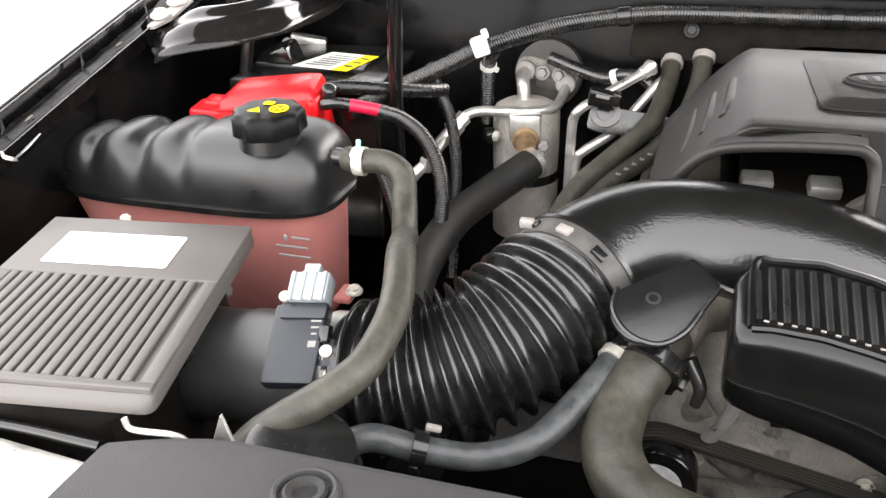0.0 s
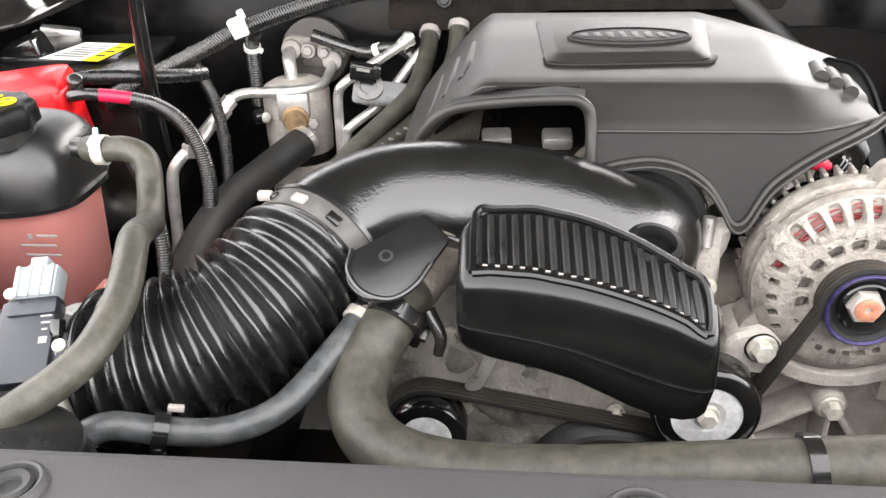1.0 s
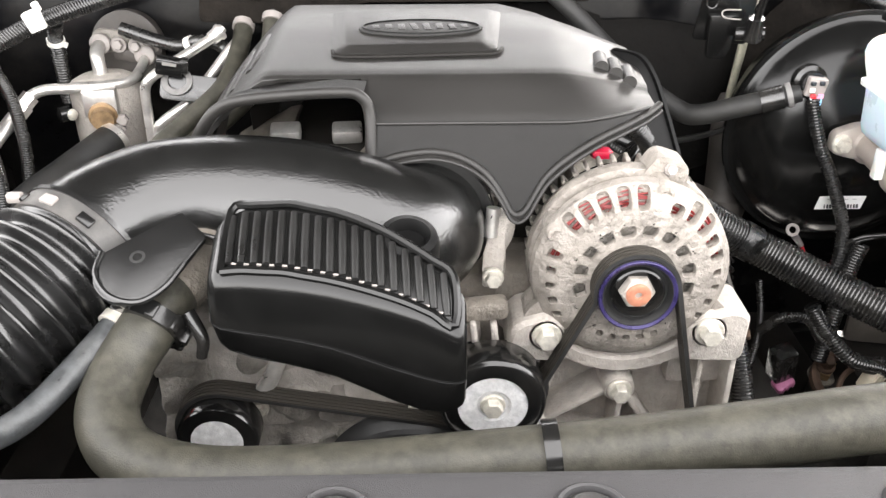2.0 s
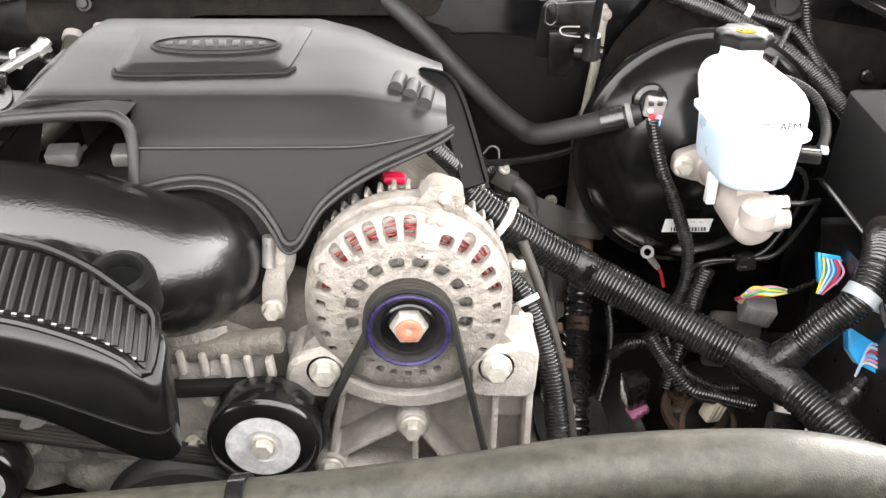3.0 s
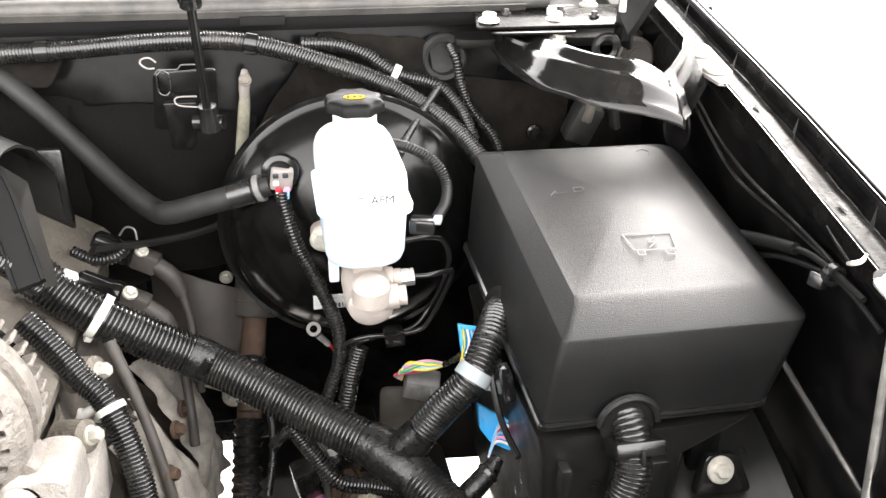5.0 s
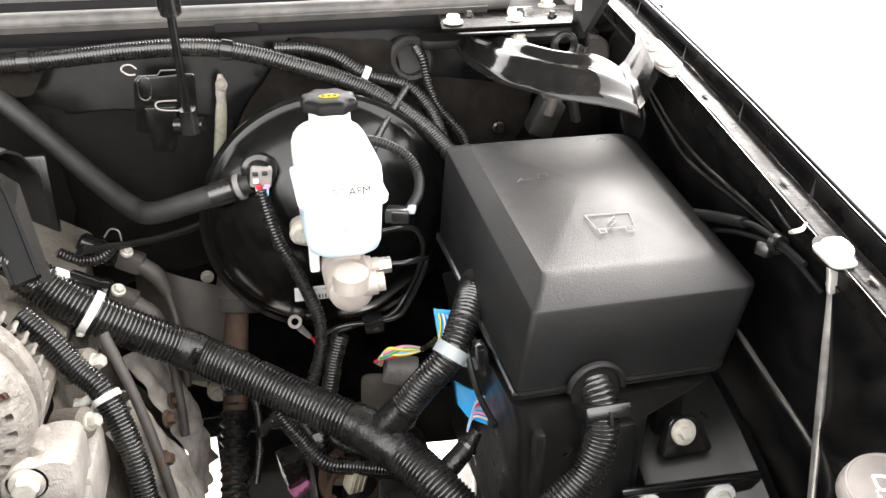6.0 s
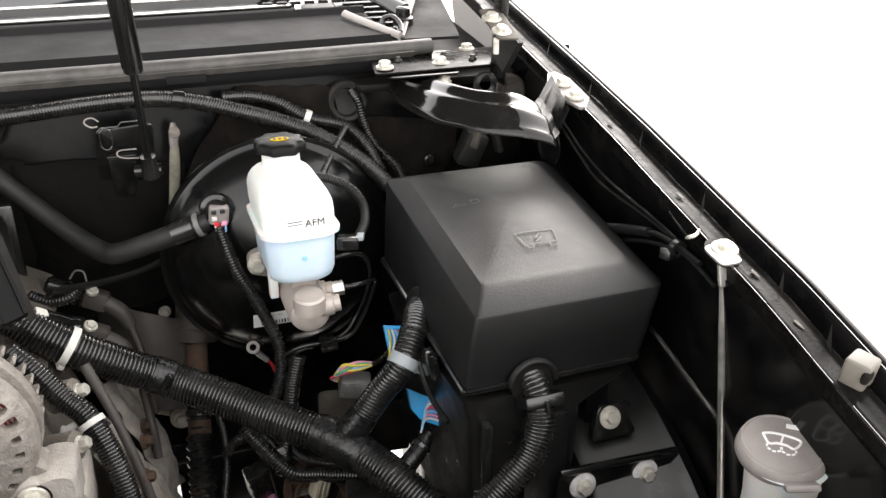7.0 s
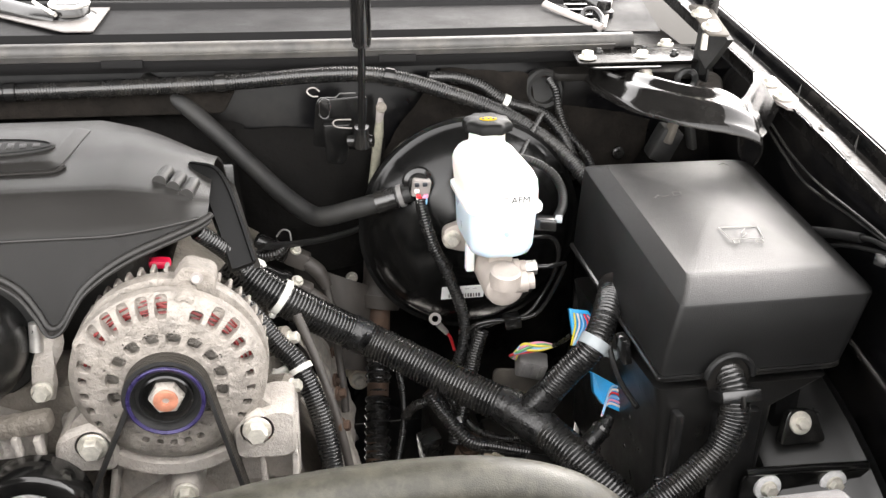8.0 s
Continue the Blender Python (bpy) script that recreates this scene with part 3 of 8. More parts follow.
single("windshield", screen, M_glass, (MID, 1.36, 1.296), "dark raked windscreen glass above the cowl", "windshield", kind="structure")


def wiper(x, s):
    w = at_base("wiper", (x, 1.29, 1.27), "black wiper arm on its spindle at the cowl", "wiper", "wipers")
    part("spindle", lathe((x, 1.31, 1.28), (0, -0.2, 1), [(0, 0.02), (0.012, 0.02), (0.016, 0.012), (0.03, 0.011), (0.034, 0.008)], 20), M_smooth, w)
    part("arm", tube([(x, 1.31, 1.305), (x - s * 0.08, 1.33, 1.315), (x - s * 0.25, 1.38, 1.335), (x - s * 0.45, 1.43, 1.36)], [0.012, 0.01, 0.007, 0.005], 10, flat=0.6), M_smooth, w)
    part("nut", hexbolt((x, 1.304, 1.313), (0, -0.2, 1), 0.007, 0.008), M_zinc, w)


wiper(0.17, -1)

# recess beside the spindle housing at the middle of the cowl
part("recess_floor", slab(rounded([(0.196, 1.137), (0.232, 1.137), (0.234, 1.262), (0.045, 1.262)], 0.003), (0, 0, 1.259 - 1.135 * 0.115 + 0.0035), (1, 0, 0), (0, 1, 0.115), 0.002, 0.0005), M_airbox, cowl, "pale dusty recess floor")
housing = part("spindle_housing", lathe((0.190, 1.220, 1.268), (0, -0.15, 1), [(0, 0.034), (0.006, 0.033), (0.010, 0.026), (0.022, 0.024), (0.026, 0.021), (0.027, 0.014), (0.022, 0.012)], 32), M_smooth, cowl, "black wiper spindle housing")
part("housing_ring", lathe((0.190, 1.218, 1.288), (0, -0.15, 1), [(0, 0.0265), (0.003, 0.0268), (0.005, 0.025)], 32), M_alu, housing, "bright retaining ring")
part("linkage", tube([(0.176, 1.195, 1.273), (0.150, 1.205, 1.278), (0.110, 1.235, 1.283), (0.060, 1.268, 1.290)], [0.009, 0.011, 0.012, 0.012], 14, 5, flat=0.6), M_plastic, cowl, "black linkage arm")
part("spring", tube([(0.178, 1.186, 1.279), (0.160, 1.205, 1.285), (0.140, 1.240, 1.289)], 0.003, 8, 5), M_alu, cowl, "bright spring wire")


# ---- braces, struts and hinge ----
def brace(side):
    X = lambda x: MID + side * x
    b = at_base("strut_brace", (X(0.75), 0.92, 1.19), "glossy black curved brace from cowl to fender", "brace", "fender braces")
    front = spline([(X(0.687), 1.120, 1.198), (X(0.682), 1.058, 1.196), (X(0.690), 0.962, 1.195), (X(0.712), 0.912, 1.194), (X(0.736), 0.871, 1.193), (X(0.772), 0.844, 1.192), (X(0.812), 0.840, 1.191)], 9)
    crest = spline([(X(0.715), 1.110, 1.222), (X(0.726), 1.045, 1.222), (X(0.733), 0.985, 1.221), (X(0.746), 0.946, 1.220), (X(0.761), 0.930, 1.220), (X(0.789), 0.917, 1.219), (X(0.817), 0.913, 1.218)], 9)
    sect = [(0.0, -0.007), (0.04, -0.001), (0.09, 0.001), (0.14, 0.0025), (0.21, 0.0065), (0.30, 0.0125), (0.38, 0.0165), (0.46, 0.0182), (0.55, 0.0188), (0.63, 0.0200), (0.72, 0.0235), (0.82, 0.0268), (0.91, 0.0280), (1.0, 0.0270), (1.08, 0.0225), (1.15, 0.0140)]
    loops = []
    for i, (p, q) in enumerate(zip(front, crest)):
        lie, drop = min(1.0, 0.72 + 0.28 * i / 20.0), 0.014 * max(0.0, (i - len(front) + 13) / 12.0) ** 2
        top = [Vector((p.x + (q.x - p.x) * s, p.y + (q.y - p.y) * s, p.z + h * lie - drop)) for s, h in sect]
        loops.append(top + [v - Vector((0, 0, 0.003)) for v in reversed(top)])
    part("pressing", loft(loops), M_brace, b, "glossy black pressed steel", angle=75)
    end = loops[-1][1:len(sect) - 2]
    far = [Vector((X(0.843), 0.868, rail_z(0.868) + 0.006)).lerp(Vector((X(0.866), 0.965, rail_z(0.965) + 0.008)), j / (len(end) - 1)) for j in range(len(end))]
    low = [p.lerp(q, 0.30) - Vector((0, 0, 0.004)) for p, q in zip(end, far)]
    flap = bmesh.new()
    rows = [[flap.verts.new(v) for v in r] for r in (end, low, far)]
    for r, s in zip(rows, rows[1:]):
        for j in range(len(r) - 1):
            flap.faces.new((r[j], r[j + 1], s[j + 1], s[j]))
    bmesh.ops.solidify(flap, geom=flap.faces[:], thickness=0.002)
    part("flap", flap, M_paint, b, "black folded end of the brace", angle=30)
    part("eyelet", lathe((X(0.703), 1.045, 1.2125), (0.25, -0.15, 1), [(0, 0.019), (0.0040, 0.018), (0.0048, 0.015), (0.0015, 0.0135), (-0.002, 0.006)], 24), M_brace, b, "dark pressed hole")
    part("foot", slab(rounded(rect(0, 0, 0.05, 0.045), 0.012), (X(0.715), 1.070, 1.2235), (1, 0, 0), (0, 1, 0.02), 0.0025, 0.0006), M_paint, b)
    part("bolt", hexbolt((X(0.744), 1.035, 1.214), (0.2, -0.1, 1), 0.007, 0.007, 1.4), M_zinc, b, "bright bolt")
    part("buffer", lathe((X(0.861), 1.088, 1.180), (0, -1, 0.15), [(0, 0.024), (0.004, 0.024), (0.005, 0.020), (0.007, 0.0195), (0.006, 0.016), (0.009, 0.0155), (0.008, 0.011), (0.011, 0.0105), (0.010, 0.004)], 32), M_boot, b, "ringed grey rubber buffer")


brace(1)
brace(-1)

strut = at_base("gas_strut", (0.56, 0.985, 1.15), "black gas strut standing from the firewall bracket", "gas strut", "hood struts")
part("rod", tube([(0.560, 0.983, 1.160), (0.5585, 0.932, 1.280)], 0.0045, 12), M_smooth, strut)
part("cylinder", tube([(0.5585, 0.933, 1.278), (0.558, 0.930, 1.285), (0.557, 0.92, 1.31), (0.545, 0.80, 1.58), (0.536, 0.715, 1.775)], [0.006, 0.0105, 0.0115, 0.0115, 0.0115], 16), M_smooth, strut)
part("end_collar", tube([(0.5586, 0.9345, 1.2755), (0.5584, 0.9295, 1.287)], 0.0105, 16), M_loom, strut)
part("ball_socket", tube([(0.561, 0.99, 1.142), (0.560, 0.983, 1.168)], [0.011, 0.009], 14), M_smooth, strut)
part("ball_pin", tube([(0.575, 0.99, 1.148), (0.545, 1.0, 1.146)], 0.008, 12), M_smooth, strut)
bracket = at_base("strut_bracket", (0.54, 1.06, 1.12), "black folded steel strut bracket with loops on the firewall", "bracket")
part("plate", slab(rounded([(-0.030, -0.030), (0.036, -0.038), (0.040, 0.034), (-0.024, 0.030)], 0.006), (0.531, 1.02, 1.165), (1, 0, 0), (0, -0.12, 1), 0.003, 0.0006), M_booster, bracket)
part("leg", slab(rounded([(-0.013, -0.040), (0.008, -0.042), (0.014, -0.030), (0.018, 0.012), (-0.017, 0.012)], 0.004), (0.531, 1.016, 1.155), (1, 0, 0), (0, -0.12, 1), 0.010, 0.0015), M_booster, bracket)
part("fold", tube([(0.509, 1.012, 1.1945), (0.513, 1.012, 1.1985), (0.532, 1.012, 1.1985), (0.536, 1.011, 1.2035), (0.556, 1.011, 1.2035)], 0.0008, 6, 1), M_seal, bracket, "pale grey line along the fold")
part("hook", tube([(0.549, 1.005, 1.172), (0.530, 1.004, 1.172), (0.527, 1.003, 1.167), (0.533, 1.003, 1.163), (0.550, 1.004, 1.161)], 0.0009, 6, 3), M_cap, bracket, "bright wire hook")
part("slot_rim", tube([(0.511, 1.012, 1.193), (0.517, 1.012, 1.198), (0.523, 1.012, 1.193), (0.523, 1.013, 1.177), (0.517, 1.013, 1.172), (0.511, 1.013, 1.177), (0.511, 1.012, 1.193)], 0.0011, 8), M_loom, bracket)
part("loop", tube([(0.510, 1.012, 1.2005), (0.503, 1.01, 1.2010), (0.497, 1.01, 1.206), (0.499, 1.01, 1.2105), (0.506, 1.01, 1.2115), (0.512, 1.012, 1.2065)], 0.0009, 8), M_cap, bracket, "bright wire loop")

strut = at_base("gas_strut", (-0.345, 0.92, 1.03), "glossy black gas strut cylinder beside the battery", "gas strut", "hood struts")
part("cylinder", tube([(-0.341, 0.915, 1.09), (-0.333, 0.89, 1.18), (-0.276, 0.78, 1.60), (-0.254, 0.735, 1.765)], [0.0065, 0.0085, 0.0085, 0.0085], 18), M_gloss, strut)
part("rod", tube([(-0.344, 0.93, 1.03), (-0.341, 0.915, 1.095)], 0.0045, 12), M_smooth, strut)
hinge = at_base("spring_bracket", (1.02, 1.0, 1.2), "black steel hinge arm with a coil spring", "hinge arm")
part("arm", box((1.025, 1.03, 1.34), (0.012, 0.026, 0.26), (8, 0, 0), 0.003), M_apron, hinge)
sp = bmesh.new()
tube([(1.0 + 0.016 * math.cos(a) * (1 - a / 90), 1.03, 1.205 + 0.016 * math.sin(a) * (1 - a / 90)) for a in np.linspace(0, 36, 90)], 0.0022, 6, 1, bm=sp)
part("spring", sp, M_apron, hinge)
part("plate", slab(rounded(rect(0, 0, 0.018, 0.05), 0.006), (1.03, 1.05, 1.25), (0, 1, 0), (0, 0, 1), 0.003, 0.0006), M_apron, hinge)
part("mount", slab(rounded([(-0.013, -0.034), (0.016, -0.038), (0.020, 0.036), (-0.010, 0.038)], 0.006), (1.003, 1.000, 1.286), (1, 0, 0), (0, 1, 0.38), 0.003, 0.0008), M_taupe, hinge, "pale worn hinge plate")
part("web", loft([[Vector((x, y, z)) for y, z in ((0.965, 1.268), (1.035, 1.296), (1.045, 1.240), (1.015, 1.222), (1.000, 1.235))] for x in (1.018, 1.026)]), M_hose, hinge, "black folded hinge web")
for y, z in ((1.014, 1.293), (0.982, 1.281)):
    part("bolt", hexbolt((1.002, y, z), (0, -0.35, 1), 0.008, 0.008, 1.6), M_zinc, hinge, "bright flanged bolt")
part("stud", tube([(0.992, 0.975, 1.275), (0.992, 0.975, 1.255)], 0.004, 10), M_zinc, hinge)


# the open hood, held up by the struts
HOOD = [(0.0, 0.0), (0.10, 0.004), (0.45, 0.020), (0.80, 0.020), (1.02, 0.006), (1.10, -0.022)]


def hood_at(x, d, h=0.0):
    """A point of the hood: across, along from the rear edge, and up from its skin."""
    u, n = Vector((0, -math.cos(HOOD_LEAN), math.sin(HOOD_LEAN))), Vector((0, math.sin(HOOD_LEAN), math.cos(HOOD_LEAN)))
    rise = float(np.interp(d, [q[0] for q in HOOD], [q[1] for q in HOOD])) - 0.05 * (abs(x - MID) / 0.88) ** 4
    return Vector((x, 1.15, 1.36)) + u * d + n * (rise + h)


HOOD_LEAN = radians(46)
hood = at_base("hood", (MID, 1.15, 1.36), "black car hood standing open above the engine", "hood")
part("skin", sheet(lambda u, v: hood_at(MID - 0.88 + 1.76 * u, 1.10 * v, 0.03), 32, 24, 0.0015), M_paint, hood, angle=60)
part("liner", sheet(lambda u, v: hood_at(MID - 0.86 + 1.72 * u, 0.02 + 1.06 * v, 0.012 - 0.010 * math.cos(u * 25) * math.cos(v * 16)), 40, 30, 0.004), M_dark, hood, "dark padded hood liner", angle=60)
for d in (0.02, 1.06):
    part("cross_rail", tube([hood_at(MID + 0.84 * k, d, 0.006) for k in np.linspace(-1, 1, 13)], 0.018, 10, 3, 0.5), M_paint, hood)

# ---- grey cover over the radiator ----
rad = at_base("radiator_cover", (0.2, 0.15, 1.06), "grey grained plastic radiator cover with push pins", "radiator cover")


def rad_fn(u, v):
    x = -0.325 + 1.12 * u
    prof = [(0.338, 1.058), (0.3395, 1.092), (0.3365, 1.099), (0.331, 1.101), (0.24, 1.104), (0.16, 1.108), (-0.12, 1.10)]
    i = v * 6
    y = float(np.interp(i, range(7), [q[0] for q in prof]))
    z = float(np.interp(i, range(7), [q[1] for q in prof]))
    return Vector((x + (0.02 * min(1, (0.34 - y) / 0.05) if u == 0 else 0), y - 0.03 * max(0, (-0.235 - x) / 0.09) ** 1.5, z - 0.02 * (u == 0)))


part("panel", sheet(rad_fn, 60, 24, 0.003), M_rad, rad)
for x in (-0.176, 0.141, 0.262, 0.42, 0.58):
    part("pin_ring", lathe((x, 0.305, 1.1010), (0, 0.03, 1), [(0, 0.0195), (0.0035, 0.0185), (0.005, 0.0165), (0.0045, 0.0150), (0.0005, 0.0145)], 36), M_rad, rad, "raised ring round a push pin")
    part("push_pin", lathe((x, 0.305, 1.0995), (0, 0.03, 1), [(0.0, 0.0125), (0.0045, 0.0125), (0.006, 0.0105), (0.005, 0.007), (0.0025, 0.006)], 28), M_hose, rad, "dark grey push pin")
for x0 in (-0.055, 0.50):
    part("warning_mark", slab(rounded(rect(0, 0, 0.016, 0.006), 0.002), (x0, 0.262, 1.1045), (1, 0, 0), (0, 1, 0), 0.0005), M_yellow, rad, "yellow printed mark")
supp = at_base("radiator_support", (-0.42, 0.31, 1.0), "bright grey painted radiator support end", "radiator support")
part("body", slab(rounded([(-0.14, -0.12), (0.09, -0.10), (0.10, 0.03), (-0.10, 0.045)], 0.012), (-0.43, 0.30, 1.045), (1, 0, 0), (0, 1, 0), 0.02, 0.004), M_alu, supp)
part("edge", tube([(-0.56, 0.33, 1.066), (-0.43, 0.344, 1.066), (-0.34, 0.343, 1.066)], 0.004, 10), M_smooth, supp, "black edge trim")
part("bracket", slab(rounded([(0, 0), (0.016, 0.0), (0.011, 0.026)], 0.002), (-0.267, 0.36, 1.074), (1, 0, 0), (0, -0.1, 1), 0.003, 0.0005), M_alu, supp, "small bright triangular tab")
part("wire_tab", tube([(-0.325, 0.352, 1.085), (-0.32, 0.352, 1.077), (-0.29, 0.352, 1.079), (-0.28, 0.354, 1.072)], 0.0022, 8), M_alu, supp)
neck = at_base("filler_neck", (-0.215, 0.365, 1.04), "black rubber bump stop behind the radiator cover", "rubber buffer")
part("body", lathe((-0.218, 0.372, 1.03), (0.15, -0.1, 1), [(0, 0.036), (0.040, 0.036), (0.046, 0.034), (0.048, 0.028), (0.048, 0.010)], 36), M_bellows, neck)
part("collar", lathe((-0.215, 0.371, 1.045), (0.15, -0.1, 1), [(0, 0.0362), (0, 0.039), (0.006, 0.039), (0.006, 0.0362)], 36), M_bellows, neck)


# ---- air filter box, sensor and intake ----
def local(origin, deg):
    """A flat frame turned about z: along, across."""
    a = radians(deg)
    return Vector(origin), Vector((math.cos(a), math.sin(a), 0)), Vector((-math.sin(a), math.cos(a), 0))


O, R_, F_ = local((-0.369, 0.604, 1.097), 8.0)
F_ = Vector((-math.sin(radians(13)), math.cos(radians(13)), 0))
abox = at_base("air_filter_box", (-0.45, 0.5, 0.85), "grey ribbed air filter housing with a white label", "air filter box")


def ab(x, y, z):
    """x to the box's right from its rear right corner, y towards the rear, z up from the lid."""
    return O + R_ * x + F_ * y + Vector((0, 0, z))


def ring2(x0, x1, y0, y1, r, z):
    return [ab(p[0], p[1], z) for p in rounded([(x0, y0), (x1, y0), (x1, y1), (x0, y1)], r)]


def raised(x0, x1, y0, y1):
    """A flat of the lid standing 4 mm over the grooves."""
    return loft([ring2(x0, x1, y0, y1, 0.001, -0.005), ring2(x0, x1, y0, y1, 0.001, -0.0008), ring2(x0 + 0.0008, x1 - 0.0008, y0 + 0.0008, y1 - 0.0008, 0.001, 0.0)])


part("body", loft([ring2(-0.185, -0.030, -0.240, -0.015, 0.012, -0.25), ring2(-0.190, -0.028, -0.243, -0.014, 0.012, -0.030), ring2(-0.194, -0.010, -0.246, -0.004, 0.012, -0.018)]), M_dark, abox, "black lower half")
part("lid", loft([ring2(-0.193, 0.0015, -0.2475, 0.003, 0.010, -0.016), ring2(-0.193, 0.0015, -0.2475, 0.003, 0.010, -0.012), ring2(-0.191, 0.0010, -0.2455, 0.002, 0.009, -0.008),
                  ring2(-0.190, 0.0006, -0.2435, 0.0015, 0.009, -0.0055), ring2(-0.189, 0.0, -0.242, 0.001, 0.009, -0.004)]), M_airbox, abox)
part("rear_flat", raised(-0.189, 0.0, -0.101, 0.0), M_airbox, abox)
part("front_flat", raised(-0.189, 0.0, -0.241, -0.2335), M_airbox, abox)
part("side_flat", raised(-0.0105, 0.0, -0.2335, -0.101), M_airbox, abox)
part("side_flat", raised(-0.189, -0.1765, -0.2335, -0.101), M_airbox, abox)
for i in range(17):
    x = -0.1720 + i * 0.00945
    part("rib", raised(x - 0.0034, x + 0.0034, -0.2330, -0.1015), M_airbox, abox)
part("label_sheet", slab(rounded(rect(0, 0, 0.055, 0.028), 0.003), ab(-0.104, -0.058, 0.0006), R_, F_, 0.0005), M_white, abox, "blank white paper label")
for i in range(7):
    part("side_rib", box(ab(-0.17 + i * 0.026, -0.250, -0.12), (0.004, 0.012, 0.13), (0, 0, 9.0), 0.001), M_plastic, abox)
part("screw", hexbolt(ab(-0.125, 0.010, -0.004), (0, 0.1, 1), 0.0035, 0.004), M_zinc, abox)
part("screw", hexbolt(ab(-0.024, -0.03, -0.05), (1, 0, 0.1), 0.006, 0.006, 1.4), M_grey, abox)
part("outlet", tube([ab(-0.035, -0.092, -0.062), ab(-0.015, -0.090, -0.061)], [0.050, 0.0465], 36), M_plastic, abox)

maf = at_base("air_flow_tube", (-0.30, 0.51, 1.0), "black smooth air flow meter tube behind the filter box", "air tube")
part("tube", tube([(-0.388, 0.509, 1.015), (-0.31, 0.503, 1.024), (-0.245, 0.499, 1.032)], 0.0465, 40, 4), M_maf, maf)
part("step_ring", tube([(-0.320, 0.5035, 1.0235), (-0.25, 0.4992, 1.0315)], 0.0478, 40), M_maf, maf)
part("clamp", band((-0.241, 0.4987, 1.0325), (1, -0.06, 0.12), 0.0485, 0.013, 0.002, 40), M_alu, maf, "bright worm-drive hose clamp")
part("clamp_screw", tube([(-0.236, 0.447, 1.045), (-0.232, 0.445, 1.022)], 0.0058, 12), M_zinc, maf)
part("screw_housing", box((-0.238, 0.450, 1.018), (0.013, 0.010, 0.018), (10, 0, 0), 0.002), M_alu, maf)
part("side_clip", box((-0.243, 0.478, 1.083), (0.008, 0.010, 0.014), (-30, 0, 0), 0.002), M_smooth, maf)

sens = at_base("air_flow_sensor", (-0.275, 0.48, 1.06), "blue-black air flow sensor plugged into a grey connector", "sensor")
SQ = Matrix((Vector((0.985, 0.16, 0.05)), Vector((-0.10, 0.80, 0.59)), Vector((0.06, -0.585, 0.805)))).transposed()
sc = Vector((-0.265, 0.477, 1.077))
part("body", box(sc + SQ @ Vector((0, -0.007, 0)), (0.040, 0.062, 0.016), SQ, 0.003), M_sensor, sens)
part("upper_body", box(sc + SQ @ Vector((0.003, 0.018, 0.002)), (0.036, 0.014, 0.018), SQ, 0.003), M_sensor, sens)
part("side_foot", box(sc + SQ @ Vector((0.024, -0.012, -0.004)), (0.010, 0.022, 0.014), SQ, 0.002), M_sensor, sens)
part("screw", hexbolt(sc + SQ @ Vector((0.0245, -0.012, 0.0035)), SQ @ Vector((0, 0, 1)), 0.0035, 0.003), M_zinc, sens)
part("screw", hexbolt(sc + SQ @ Vector((-0.013, 0.028, 0.011)), SQ @ Vector((0, 0, 1)), 0.003, 0.002), M_zinc, sens)
cn = part("connector", box(sc + SQ @ Vector((0.004, 0.036, 0.005)), (0.031, 0.024, 0.020), SQ, 0.003), M_lightgrey, sens, "pale grey plug")
for i in range(4):
    part("ridge", box(sc + SQ @ Vector((-0.008 + i * 0.008, 0.035, 0.0155)), (0.003, 0.024, 0.003), SQ, 0.0008), M_lightgrey, cn)
part("lock_tab", box(sc + SQ @ Vector((0.004, 0.051, 0.008)), (0.012, 0.008, 0.010), SQ, 0.001), M_lightgrey, cn)
for i, y in enumerate((0.010, 0.005, 0.0)):
    part("print_bar", box(sc + SQ @ Vector((0.014, y, 0.0083)), (0.008 - 0.002 * i, 0.0015, 0.0006), SQ, 0), M_icon, sens)
part("print_patch", box(sc + SQ @ Vector((0.014, -0.008, 0.0083)), (0.006, 0.005, 0.0006), SQ, 0), M_icon, sens)

duct = at_base("intake_bellows", (-0.15, 0.53, 1.0), "black ribbed rubber intake bellows with hose clamps", "intake bellows")
line = even(spline([(-0.236, 0.498, 1.033), (-0.20, 0.501, 1.038), (-0.16, 0.512, 1.047), (-0.127, 0.533, 1.060), (-0.104, 0.561, 1.073), (-0.086, 0.594, 1.084)], 30), 0.00104)
radii = []
for i in range(len(line)):
    s = i / (len(line) - 1)
    wave = (0.5 + 0.5 * math.cos(2 * math.pi * (i / 12.5))) ** 1.6
    edge = min(1, s / 0.06, (1 - s) / 0.05)
    radii.append(0.0480 + 0.0030 * s + 0.0125 * wave * edge * (1 - 0.25 * s))
bm = bmesh.new()
sweep(bm, line, radii, 48)
part("bellows", bm, M_bellows, duct, angle=70)
ax = (line[-1] - line[-6]).normalized()
part("clamp_band", band(line[-1] + ax * 0.004, ax, 0.0535, 0.018, 0.0022, 48), M_seal, duct, "grey plastic clamp band")
part("clamp_rim", band(line[-1] + ax * 0.015, ax, 0.0525, 0.004, 0.0045, 48), M_plastic, duct)
bx, by, bz = basis(ax)
for a in (25, 62, 95, 128):
    d = bx * math.cos(radians(a)) + by * math.sin(radians(a))
    q = Matrix((d.cross(ax), d, ax)).transposed()
    part("clamp_tab", box(line[-1] + ax * 0.003 + d * 0.0565, (0.012, 0.004, 0.008), q, 0.001), M_cap if a in (25, 95) else M_smooth, duct)
part("clamp_screw", box(line[-1] + bx * 0.03 + by * 0.052, (0.012, 0.007, 0.008), None, 0.002), M_cap, duct)

